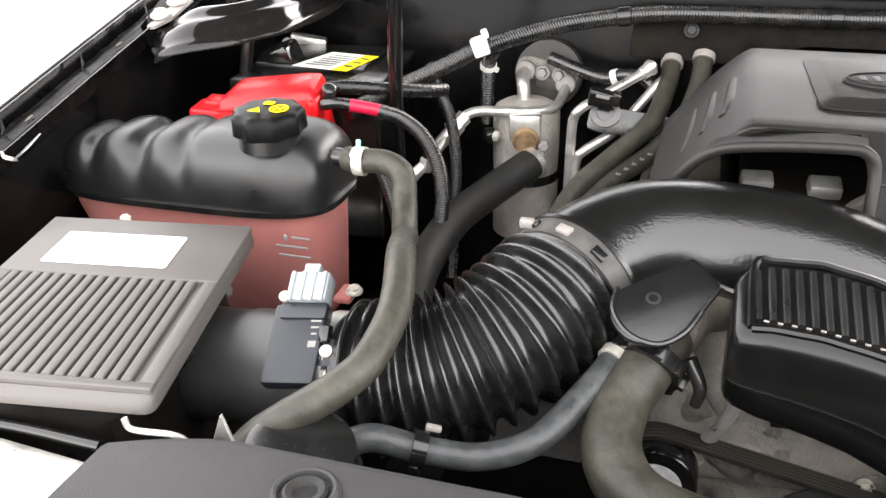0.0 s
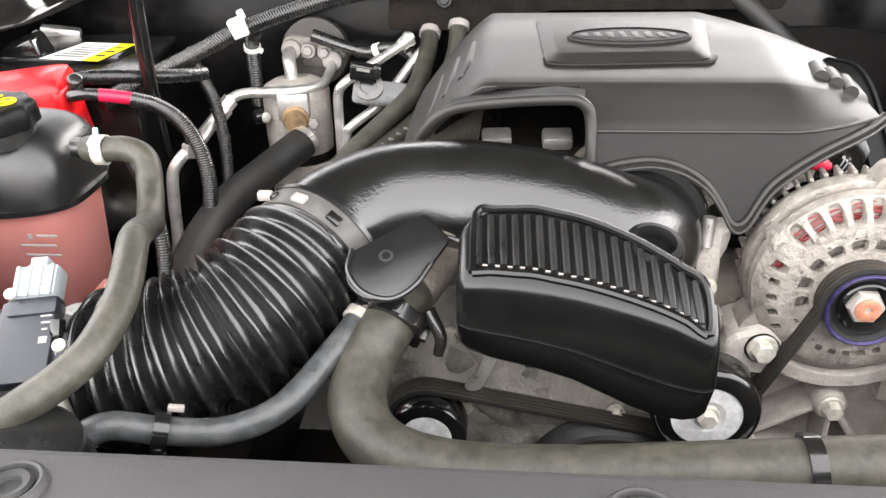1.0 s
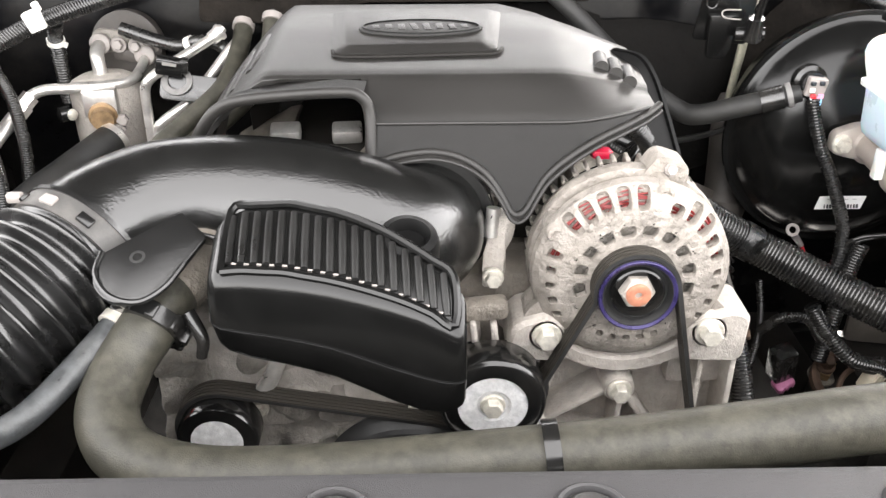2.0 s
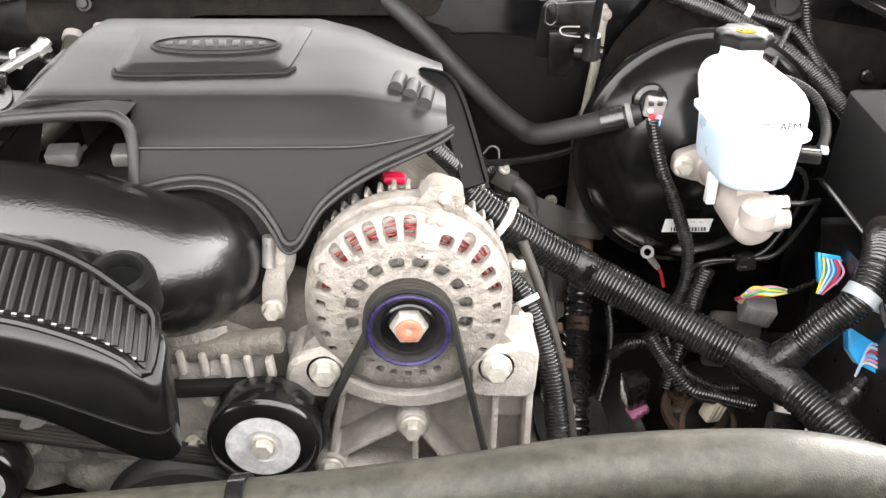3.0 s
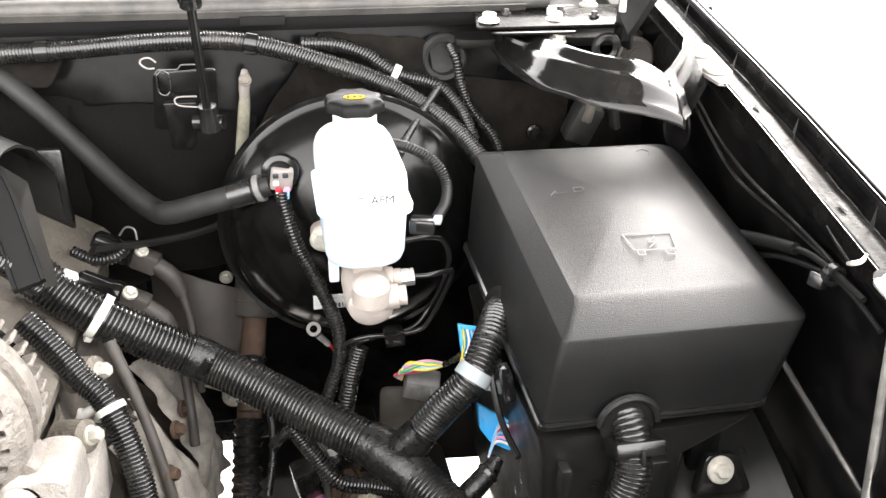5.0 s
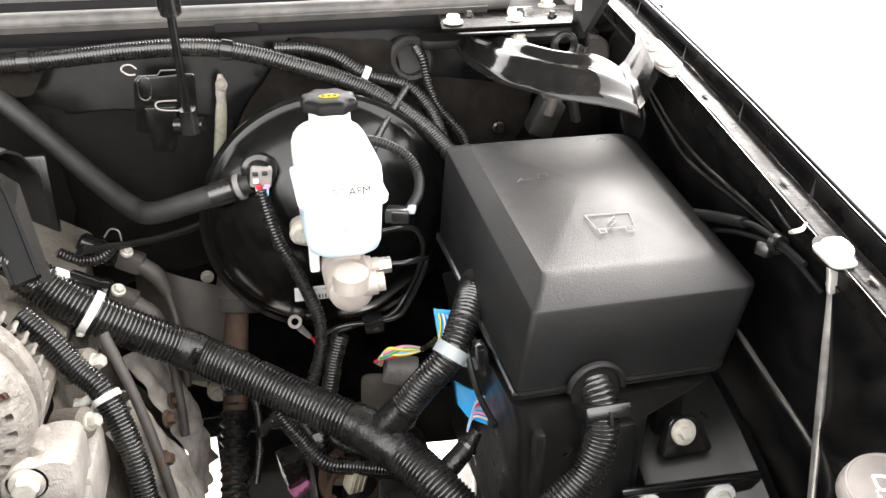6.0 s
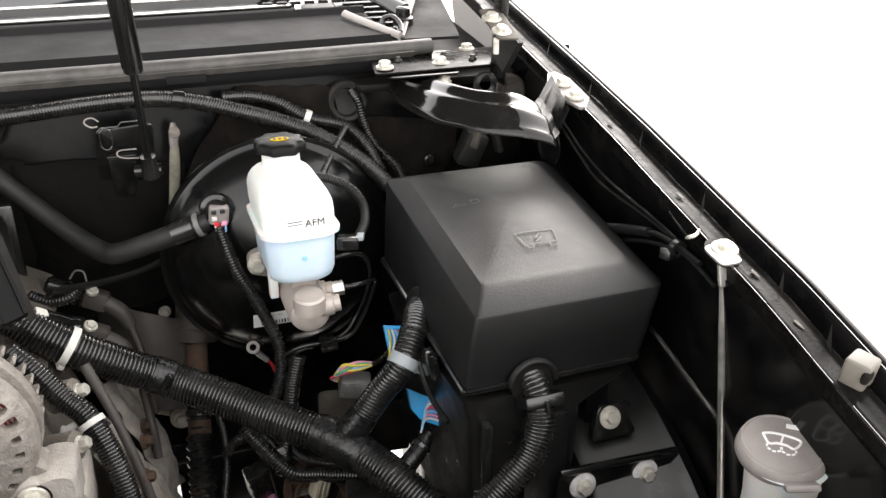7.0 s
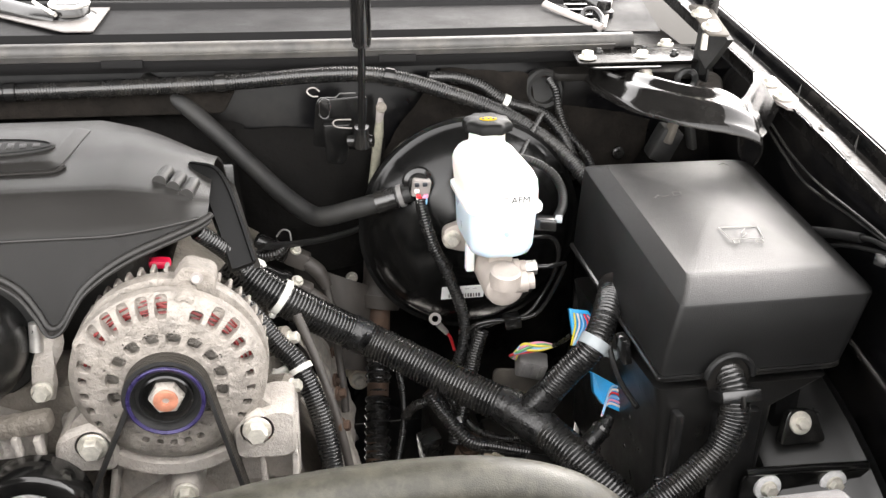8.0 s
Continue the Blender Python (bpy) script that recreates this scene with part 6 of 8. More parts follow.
for k in range(7):
    part("rib", box((0.135 + k * 0.018, 0.636, 0.992 - 0.002 * k), (0.006, 0.012, 0.022), (0, -6, 0), 0.002), M_cast, pump)
part("lifting_eye", tube([(0.05, 0.632, 0.995), (0.055, 0.625, 0.975), (0.05, 0.628, 0.95), (0.04, 0.63, 0.93)], [0.012, 0.009, 0.010, 0.012], 10, flat=0.5), M_alu, pump)

# ---- alternator on its bracket ----
AX, AZ = 0.358, 1.036
brk = at_base("alternator_bracket", (0.36, 0.65, 0.85), "rough cast aluminium bracket with webs and flanged bolts", "bracket")
plate = [(-0.075, -0.062), (-0.062, -0.082), (0.062, -0.082), (0.070, -0.056), (0.106, -0.052), (0.106, -0.10), (0.104, -0.25), (-0.03, -0.25), (-0.075, -0.185), (-0.070, -0.095), (-0.108, -0.080), (-0.108, -0.055)]
part("back_plate", slab(rounded(plate, 0.006), (AX, 0.692, AZ), (1, 0, 0), (0, 0, 1), 0.012, 0.002), M_cast, brk)
part("left_ear", loft([[Vector((AX + p[0], y, AZ + p[1])) for p in rounded([(-0.106 + s, -0.082 + s), (-0.052 - s, -0.086 + s), (-0.050 - s, -0.052 - s), (-0.066, -0.036 - s), (-0.100 + s, -0.046 - s)], 0.012)] for y, s in ((0.68, 0), (0.634, 0), (0.630, 0.003))]), M_cast, brk)
part("right_ear", loft([[Vector((AX + p[0], y, AZ + p[1])) for p in rounded([(0.050 + s, -0.086 + s), (0.106 - s, -0.088 + s), (0.108 - s, -0.038 - s), (0.090, -0.034 - s), (0.050 + s, -0.046 - s)], 0.010)] for y, s in ((0.68, 0), (0.634, 0), (0.630, 0.003))]), M_cast, brk)
part("right_block", box((0.438, 0.705, 0.926), (0.058, 0.08, 0.052), None, 0.005), M_cast, brk)
# curved saddle under the alternator
sad = bmesh.new()
ang = [radians(a) for a in np.linspace(208, 332, 25)]
loops = []
for a in ang:
    c, s = math.cos(a), math.sin(a)
    loops.append([Vector((AX + c * r, y, AZ + s * r)) for r, y in ((0.086, 0.675), (0.086, 0.640), (0.088, 0.637), (0.099, 0.637), (0.101, 0.640), (0.101, 0.675))])
loft(loops, True, sad)
part("saddle", sad, M_cast, brk)


def web(a, b, w=0.006, d=0.045):
    """A standing rib of the casting between two points of its face."""
    a, b = Vector((a[0], 0.686, a[1])), Vector((b[0], 0.686, b[1]))
    m, q = (a + b) / 2, b - a
    t = Matrix.Rotation(-math.atan2(q.z, q.x), 3, "Y")
    return box(m + Vector((0, -d / 2 + 0.002, 0)), (q.length, d, w), t, 0.002)


for a, b in (((0.360, 0.915), (0.285, 0.870)), ((0.360, 0.915), (0.440, 0.79)), ((0.362, 0.905), (0.362, 0.79)), ((0.285, 0.868), (0.300, 0.945)), ((0.285, 0.868), (0.345, 0.80)),
             ((0.432, 0.945), (0.432, 0.79)), ((0.462, 0.945), (0.462, 0.79)), ((0.290, 0.862), (0.440, 0.825)), ((0.345, 0.80), (0.44, 0.79))):
    part("web", web(a, b), M_cast, brk)
for x, y, z, r in ((0.288, 0.630, 0.980, 0.0098), (0.430, 0.630, 0.982, 0.0098), (0.360, 0.640, 0.912, 0.0085), (0.286, 0.640, 0.866, 0.0085)):
    part("boss", lathe((x, 0.675, z), (0, -1, 0), [(0, r * 1.9), (0.675 - y - 0.002, r * 1.7), (0.675 - y, r * 1.55)], 24), M_cast, brk)
    part("bolt", hexbolt((x, y - 0.0005, z), (0, -1, 0.0), r, 0.011, 1.35), M_zinc, brk, "flanged hexagon bolt")

alt = at_base("alternator", (AX, 0.69, 0.95), "slotted cast aluminium alternator with red copper windings", "alternator")


def dome(r):
    """Depth of the front casting: flat face, rounded shoulder."""
    return 0.628 + 0.014 * min(1.0, max(0.0, (r - 0.064) / 0.020)) ** 2


def on_face(r, a, d=0.0):
    return Vector((AX + r * math.sin(a), dome(r) + d, AZ + r * math.cos(a)))


def cell(b, r0, r1, a0, a1, hole=None, depth=0.011):
    """One field of the casting, plain or pierced by a rounded slot: hole is its middle and half size in the field, -1 to 1."""
    am, ah, rm, rh = (a0 + a1) / 2, (a1 - a0) / 2, (r0 + r1) / 2, (r1 - r0) / 2
    ring, n = [], 24
    for k in range(n):
        c, s = math.cos(2 * math.pi * k / n), math.sin(2 * math.pi * k / n)
        m = max(abs(c), abs(s))
        ring.append((c / m, s / m))
    out = [b.verts.new(on_face(rm + v * rh, am + u * ah)) for u, v in ring]
    if not hole:
        mid = b.verts.new(on_face(rm, am))
        for k in range(n):
            b.faces.new((out[k], out[(k + 1) % n], mid))
        return
    cu, cv, hu, hv = hole
    last = out
    for grow, d in ((1.0, 0.0), (0.93, 0.0012), (0.90, depth)):
        cur = []
        for k in range(n):
            c, s = math.cos(2 * math.pi * k / n), math.sin(2 * math.pi * k / n)
            u = cu + hu * grow * math.copysign(abs(c) ** 0.55, c)
            v = cv + hv * grow * math.copysign(abs(s) ** 0.55, s)
            cur.append(b.verts.new(on_face(rm + v * rh, am + u * ah, d)))
        for k in range(n):
            b.faces.new((last[k], last[(k + 1) % n], cur[(k + 1) % n], cur[k]))
        last = cur


fc = bmesh.new()
for k in range(30):
    mid = 12 * k + 1 - (360 if k > 15 else 0)
    a0, a1 = radians(mid - 6), radians(mid + 6)
    if mid in (13, -59) or abs(mid) > 128:
        hole = None
    elif mid == 25:
        hole = (0.0, -0.35, 0.80, 0.55)
    elif abs(mid) < 52:
        hole = (0.04, 0.02, 0.70, 0.88)
    elif abs(mid) < 75:
        hole = (0.0, -0.20, 0.66, 0.58)
    else:
        hole = (0.10, -0.30 + 0.04 * (k % 3), 0.46 + 0.04 * (k % 2), 0.36)
    cell(fc, 0.0620, 0.0838, a0, a1, hole)
    cell(fc, 0.0530, 0.0620, a0, a1, (0, 0.1, 0.55, 0.62) if abs(mid) > 148 else None)
for k in range(16):
    mid = 22.5 * k + 11.25 - (360 if k > 7 else 0)
    cell(fc, 0.0390, 0.0530, radians(mid - 11.25), radians(mid + 11.25), (0, 0, 0.72, 0.84) if abs(mid) < 105 else None, 0.006)
    cell(fc, 0.0180, 0.0390, radians(mid - 11.25), radians(mid + 11.25))
bmesh.ops.remove_doubles(fc, verts=fc.verts, dist=0.0002)
part("front_casting", fc, M_alt, alt, angle=50)
part("rim_skirt", lathe((AX, 0.642, AZ), (0, 1, 0), [(0, 0.0805), (0, 0.0838), (0.009, 0.0850), (0.011, 0.0835)], 72), M_alt, alt)
part("stator", lathe((AX, 0.652, AZ), (0, 1, 0), [(0, 0.079), (0.016, 0.079)], 64), M_cast_dark, alt, "dark stator core")
part("rear_casting", lathe((AX, 0.665, AZ), (0, 1, 0), [(0, 0.080), (0.001, 0.0850), (0.010, 0.0860), (0.018, 0.0845), (0.028, 0.076)], 64), M_alt, alt)
for k in range(44):
    a = 2 * math.pi * k / 44
    part("fin", box((AX + 0.079 * math.sin(a), 0.697, AZ + 0.079 * math.cos(a)), (0.0038, 0.016, 0.011), (0, math.degrees(a), 0), 0.001, 1), M_alt, alt)
part("rear_cap", lathe((AX, 0.692, AZ), (0, 1, 0), [(0, 0.074), (0.02, 0.072), (0.026, 0.06)], 48), M_smooth, alt, "black rear cap")
rl = Vector((math.sin(radians(19)), 0, math.cos(radians(19))))
part("rear_lug", loft([[Vector((AX, y, AZ)) + rl * q[1] + Vector((rl.z, 0, -rl.x)) * q[0] for q in rounded([(-0.022, 0.070), (0.022, 0.070), (0.014, 0.0985), (-0.014, 0.0985)], 0.008)] for y in (0.664, 0.690)]), M_alt, alt)
part("rear_pin", hexbolt(Vector((AX, 0.663, AZ)) + rl * 0.090, (0, -1, 0.3), 0.0045, 0.006, 1.2), M_cap, alt)
part("interior", lathe((AX, 0.6455, AZ), (0, 1, 0), [(0, 0.026), (0.0, 0.077), (0.02, 0.078)], 48), M_mat, alt, "dark rotor")
for k in range(14):                            # windings: loops of lacquered wire behind the slots
    r, d = 0.0610 + 0.0027 * (k % 7), 0.0395 + 0.0028 * (k // 7) + 0.004 * (k % 7) / 7
    loop = [Vector((AX + (r + 0.0011 * math.sin(9 * a + k * 2.3)) * math.sin(a), 0.600 + d + 0.0010 * math.sin(13 * a + k), AZ + (r + 0.0011 * math.sin(9 * a + k * 2.3)) * math.cos(a))) for a in np.linspace(0, 2 * math.pi, 121)]
    cw = bmesh.new()
    sweep(cw, loop, [0.0011] * len(loop), 5)
    part("winding", cw, M_copper, alt)

for a in (15, -59, 132, 228):
    u = Vector((math.sin(radians(a)), 0, math.cos(radians(a))))
    c = Vector((AX, 0.634, AZ)) + u * 0.0775
    part("lug", lathe(c + Vector((0, 0.012, 0)), (0, -1, 0), [(-0.02, 0.0085), (0.008, 0.0085), (0.011, 0.007), (0.0115, 0.004), (0.009, 0.0035)], 20), M_alt, alt)
for s in (-1, 1):
    part("mount_ear", loft([[Vector((AX + s * p[0], y, AZ + p[1])) for p in rounded([(0.045, -0.070), (0.088, -0.070), (0.090, -0.040), (0.070, -0.020)], 0.008)] for y in (0.640, 0.672)]), M_alt, alt)
for k in range(5):
    part("cast_mark", box((AX - 0.040 + k * 0.009, 0.6275, AZ + 0.050 + 0.004 * k - 0.0006 * k * k), (0.005, 0.0012, 0.007), (0, 40 - k * 10, 0), 0.0003), M_alt, alt)
pul = part("pulley", lathe((AX, 0.637, AZ - 0.004), (0, -1, 0), [(0, 0.018), (0.0, 0.0315), (0.022, 0.0315), (0.026, 0.0330), (0.027, 0.0322), (0.027, 0.0290), (0.020, 0.026), (0.018, 0.016), (0.017, 0.012)], 56), M_belt, alt, "black ribbed pulley")
part("purple_rim", lathe((AX, 0.6105, AZ - 0.004), (0, -1, 0), [(0, 0.0296), (0, 0.0330), (0.0018, 0.0328), (0.0022, 0.0318), (0.0010, 0.0296)], 56, hollow=True), M_purple, pul, "purple pulley rim")
part("inner_cup", lathe((AX, 0.620, AZ - 0.003), (0, -1, 0), [(0, 0.012), (0, 0.0225), (0.008, 0.0225), (0.009, 0.021), (0.003, 0.019), (0.002, 0.013)], 48), M_smooth, pul)
part("hub_nut", lathe((AX, 0.621, AZ - 0.003), (0, -1, 0), [(0, 0.0152), (0.007, 0.0152), (0.0105, 0.0135), (0.0115, 0.0100)], 6), M_cast, pul, "pale six-sided hub nut")
part("shaft_end", lathe((AX, 0.6105, AZ - 0.003), (0, -1, 0), [(0, 0.0104), (0.0025, 0.0102), (0.0032, 0.0085), (0.0030, 0.0034), (0.0005, 0.0026), (0.0005, 0.0002)], 24), M_orange, pul, "orange painted shaft end")
part("red_boot", box((0.345, 0.742, 1.1045), (0.021, 0.016, 0.009), (0, 4, 6), 0.004), M_redtape, alt, "red rubber terminal boot")

# ---- pulleys and belt ----
idl = at_base("idler_pulley", (0.244, 0.585, 0.90), "smooth black idler pulley with a worn steel face", "pulley", "belt pulleys")
IC = Vector((0.2395, 0.0, 0.9365))
part("roller", lathe((IC.x, 0.624, IC.z), (0, -1, 0), [(0, 0.030), (0, 0.044), (0.003, 0.0462), (0.030, 0.0462), (0.034, 0.0440), (0.036, 0.0400), (0.036, 0.030)], 64, hollow=True), M_smooth, idl)
part("face", lathe((IC.x, 0.592, IC.z), (0, -1, 0), [(0, 0.0305), (0.003, 0.0300), (0.0035, 0.016), (0.0012, 0.0135), (0.001, 0.008)], 48), M_steel, idl, "scratched bright steel face")
part("bolt", hexbolt((IC.x, 0.5905, IC.z), (0, -1, 0), 0.0085, 0.010, 1.3), M_zinc, idl)
ten = at_base("tensioner_pulley", (0.008, 0.57, 0.88), "black belt tensioner pulley with a worn steel hub", "pulley", "belt pulleys")
part("roller", lathe((-0.0015, 0.627, 0.8945), (0, -1, 0), [(0, 0.02), (0, 0.034), (0.003, 0.036), (0.026, 0.036), (0.029, 0.034), (0.030, 0.024)], 48), M_smooth, ten)
part("hub", lathe((-0.0015, 0.600, 0.8945), (0, -1, 0), [(0, 0.024), (0.003, 0.023), (0.004, 0.010)], 36), M_steel, ten, "bright steel hub")
crk = at_base("crank_pulley", (0.16, 0.6, 0.75), "black crankshaft pulley with grooved rim", "pulley", "belt pulleys")
part("rim", lathe((0.165, 0.635, 0.815), (0, -1, 0), [(0, 0.05), (0, 0.082), (0.004, 0.084), (0.010, 0.079), (0.014, 0.083), (0.018, 0.079), (0.022, 0.083), (0.026, 0.079), (0.030, 0.084), (0.034, 0.082), (0.034, 0.070), (0.024, 0.066), (0.022, 0.03)], 72), M_belt, crk)
belt = at_base("drive_belt", (0.2, 0.6, 0.8), "black ribbed serpentine drive belt", "belt")


def arc(c, r, a0, a1, n=14):
    return [Vector((c[0] + r * math.cos(radians(a)), 0, c[1] + r * math.sin(radians(a)))) for a in np.linspace(a0, a1, n)]


def strap(path, y0, y1, t=0.0034):
    loops = []
    for i, p in enumerate(path):
        d = (path[min(i + 1, len(path) - 1)] - path[max(i - 1, 0)]).normalized()
        nrm = Vector((-d.z, 0, d.x)) * t / 2
        loops.append([Vector((p.x + nrm.x, y0, p.z + nrm.z)), Vector((p.x + nrm.x, y1, p.z + nrm.z)), Vector((p.x - nrm.x, y1, p.z - nrm.z)), Vector((p.x - nrm.x, y0, p.z - nrm.z))])
    return loft(loops)


path = [Vector((0.437, 0, 0.83))] + arc((AX, AZ - 0.003), 0.0345, 12, 195, 26) + arc((IC.x, IC.z), 0.0485, 8, -100, 16) + arc((-0.0015, 0.8945), 0.0385, 76, 230, 20) + [Vector((0.03, 0, 0.84))]
part("band", strap(path, 0.612, 0.634, 0.0030), M_belt, belt)
for k in range(5):
    part("rib", strap(path, 0.6128 + 0.0043 * k, 0.6158 + 0.0043 * k, 0.0046), M_rib, belt, "brown-black belt rib")


# ---- brake booster, master cylinder and reservoir ----
boo = at_base("brake_booster", (0.705, 1.05, 0.88), "gloss black round brake booster on the firewall", "brake booster")
BC = (0.706, 0, 1.018)
part("shell", lathe((BC[0], 0.955, BC[2]), (0, 1, 0), [(0, 0.045), (0.004, 0.055), (0.010, 0.085), (0.016, 0.100), (0.030, 0.122), (0.050, 0.136), (0.056, 0.140), (0.058, 0.147), (0.068, 0.148), (0.070, 0.142), (0.10, 0.138), (0.15, 0.11), (0.18, 0.09)], 96), M_booster, boo, angle=60)
part("rim_band", lathe((BC[0], 1.0125, BC[2]), (0, 1, 0), [(0, 0.147), (0, 0.1505), (0.006, 0.1505), (0.006, 0.147)], 96), M_booster, boo)
part("check_valve", lathe((0.628, 0.972, 1.098), (-0.05, -1, 0.1), [(0, 0.020), (0.010, 0.019), (0.012, 0.014), (0.02, 0.013)], 28), M_smooth, boo, "black check valve grommet")
vp = part("valve_plug", box((0.629, 0.953, 1.097), (0.023, 0.014, 0.023), (6, 8, 0), 0.003), M_cap, boo, "pale grey electrical plug")
for x, z, m in ((-0.006, 0.006, "lblue"), (0.004, 0.006, "lblue"), (-0.006, -0.002, "white"), (0.005, -0.009, "pink"), (-0.004, -0.009, "red")):
    part("pin", box((0.629 + x, 0.9445, 1.097 + z), (0.006, 0.004, 0.005), None, 0.001), M_wires[m] if m != "lblue" else M_sensor, vp)
st = part("sticker", slab(rect(0, 0, 0.028, 0.011), (0.682, 0.938, 0.957), (1, 0, 0), (0, -0.35, 0.93), 0.0008), M_white, boo, "white bar-coded sticker")
for i in range(12):
    part("print_bar", box((0.664 + i * 0.0036, 0.9388, 0.9545), (0.0010 + 0.0006 * (i % 3), 0.0012, 0.010), (-20, 0, 0), 0), M_ink, st)
for i in range(4):
    part("print_bar", box((0.667 + i * 0.010, 0.936, 0.9638), (0.005, 0.0012, 0.0035), (-20, 0, 0), 0), M_ink, st)

mc = at_base("master_cylinder", (0.702, 0.87, 0.99), "beige cast brake master cylinder with a hexagon port", "master cylinder")
part("bore", lathe((0.703, 0.955, 1.032), (0.0, -1, -0.07), [(0, 0.024), (0.02, 0.024), (0.022, 0.020), (0.085, 0.020), (0.090, 0.024), (0.140, 0.0235), (0.150, 0.0215), (0.155, 0.015)], 36), M_beige, mc)
part("flange", slab(rounded([(-0.048, -0.012), (-0.02, -0.020), (0.02, -0.020), (0.048, -0.012), (0.048, 0.012), (0.02, 0.022), (-0.02, 0.022), (-0.048, 0.012)], 0.008), (0.703, 0.950, 1.034), (1, 0, 0), (0, 0, 1), 0.016, 0.002), M_beige, mc)
for s in (-1, 1):
    part("flange_nut", hexbolt((0.703 + s * 0.038, 0.933, 1.034), (0, -1, 0), 0.008, 0.012), M_zinc, mc)
part("saddle", box((0.703, 0.875, 1.052), (0.030, 0.09, 0.024), None, 0.005), M_beige, mc)
for y in (0.845, 0.81):
    part("port", lathe((0.715, y, 1.027), (1, -0.1, 0.1), [(0, 0.013), (0.014, 0.012), (0.015, 0.0095), (0.022, 0.0095)], 24), M_beige, mc)
part("port_nut", lathe((0.737, 0.843, 1.029), (1, -0.1, 0.1), [(0, 0.0085), (0.012, 0.0085), (0.013, 0.005)], 6), M_alu, mc, "bright brake line nut")
part("boss", lathe((0.703, 0.808, 1.028), (0, -0.2, 1), [(0, 0.019), (0.016, 0.0175), (0.018, 0.015)], 28), M_beige, mc)
part("lug", box((0.673, 0.86, 1.040), (0.010, 0.012, 0.034), None, 0.002), M_res, mc, "white retaining lug")

resv = at_base("brake_reservoir", (0.70, 0.86, 1.055), "translucent white brake fluid reservoir with black cap", "fluid reservoir")


def res_ring(z, hx, y0, y1, r, cx=0.7005):
    return [Vector((cx + p[0], p[1], z)) for p in rounded([(-hx, y0 + 0.014), (-hx * 0.62, y0), (hx * 0.62, y0), (hx, y0 + 0.014), (hx, y1), (-hx, y1)], [r, r, r, r, r, r], 5)]


part("lower_body", loft([res_ring(1.058, 0.030, 0.812, 0.905, 0.012), res_ring(1.062, 0.034, 0.806, 0.91, 0.014), res_ring(1.070, 0.0365, 0.803, 0.912, 0.016), res_ring(1.114, 0.0385, 0.800, 0.915, 0.016)]), M_fluid, resv, "lower half tinted by the fluid inside", angle=55)
part("flange_ring", loft([res_ring(1.113, 0.0395, 0.798, 0.917, 0.016), res_ring(1.1135, 0.0430, 0.794, 0.920, 0.016), res_ring(1.1185, 0.0433, 0.794, 0.920, 0.016), res_ring(1.1195, 0.0395, 0.798, 0.917, 0.016)]), M_res, resv, angle=55)
part("upper_body", loft([res_ring(1.119, 0.0390, 0.799, 0.916, 0.016), res_ring(1.134, 0.0395, 0.801, 0.930, 0.020), res_ring(1.144, 0.0390, 0.804, 0.938, 0.022), res_ring(1.151, 0.0365, 0.812, 0.941, 0.024), res_ring(1.156, 0.0325, 0.826, 0.942, 0.024), res_ring(1.159, 0.027, 0.846, 0.942, 0.022), res_ring(1.1605, 0.022, 0.87, 0.940, 0.02)]), M_res, resv, angle=55)
part("neck", lathe((0.703, 0.921, 1.155), (0, -0.08, 1), [(0, 0.024), (0.010, 0.0215), (0.026, 0.0215)], 32), M_res, resv)
rc = part("cap", lathe((0.703, 0.920, 1.177), (0, -0.08, 1), [(0, 0.0255), (0.001, 0.0285), (0.008, 0.0285), (0.0115, 0.0262), (0.0128, 0.022), (0.013, 0.008)], 72, wobble=lambda a: 0.11 * (abs(math.sin(a * 4)) ** 3 - 0.5)), M_matte, resv, "black fluted filler cap", angle=50)
part("cap_print", slab([(0.0105 * math.cos(a), 0.0058 * math.sin(a)) for a in np.linspace(0, 2 * math.pi, 24, endpoint=False)], (0.703, 0.916, 1.1900), (1, 0, 0), (0, 1, 0.08), 0.0005), M_gold, rc, "yellow oval print")
for dx in (-0.006, 0.0, 0.006):
    part("cap_print", box((0.703 + dx, 0.9155, 1.1908), (0.003, 0.006, 0.0006), None, 0), M_ink, rc)
for i in range(4):
    part("cap_print", box((0.6935 + i * 0.0063, 0.9285, 1.1899), (0.0032, 0.0032, 0.0006), None, 0), M_gold, rc)
part("dimple", lathe((0.701, 0.8005, 1.090), (0, -1, 0), [(0, 0.003), (0.001, 0.0028), (0.0012, 0.001)], 12), M_wires["lblue"], resv, "small blue moulding mark")
lb = part("label_sheet", slab(rounded(rect(0, 0, 0.0205, 0.0068), 0.001), (0.7035, 0.7988, 1.1300), (1, 0.06, 0.02), (0, 0.1, 1), 0.0006), M_white, resv, "white paper label")
words("print", "AFM", 0.0112, Matrix.Translation((0.7035, 0.7972, 1.1262)) @ Euler((radians(90), 0, radians(3))).to_matrix().to_4x4(), M_ink, lb, "black printed letters")
for i in range(3):
    part("print_bar", box((0.693, 0.7976, 1.1262 + 0.0032 * i), (0.015, 0.0006, 0.0009), (0, 0, 3), 0), M_ink, lb)
part("level_sensor", box((0.757, 0.838, 1.086), (0.024, 0.018, 0.014), (0, 0, -20), 0.002), M_smooth, resv, "black level sensor plug")
part("sensor_lock", box((0.770, 0.834, 1.092), (0.008, 0.012, 0.006), (0, 0, -20), 0.001), M_lightgrey, resv)
wire = at_base("sensor_conduit", (0.77, 0.88, 1.09), "thin black ribbed conduit looping beside the reservoir", "wire conduit", "conduits")
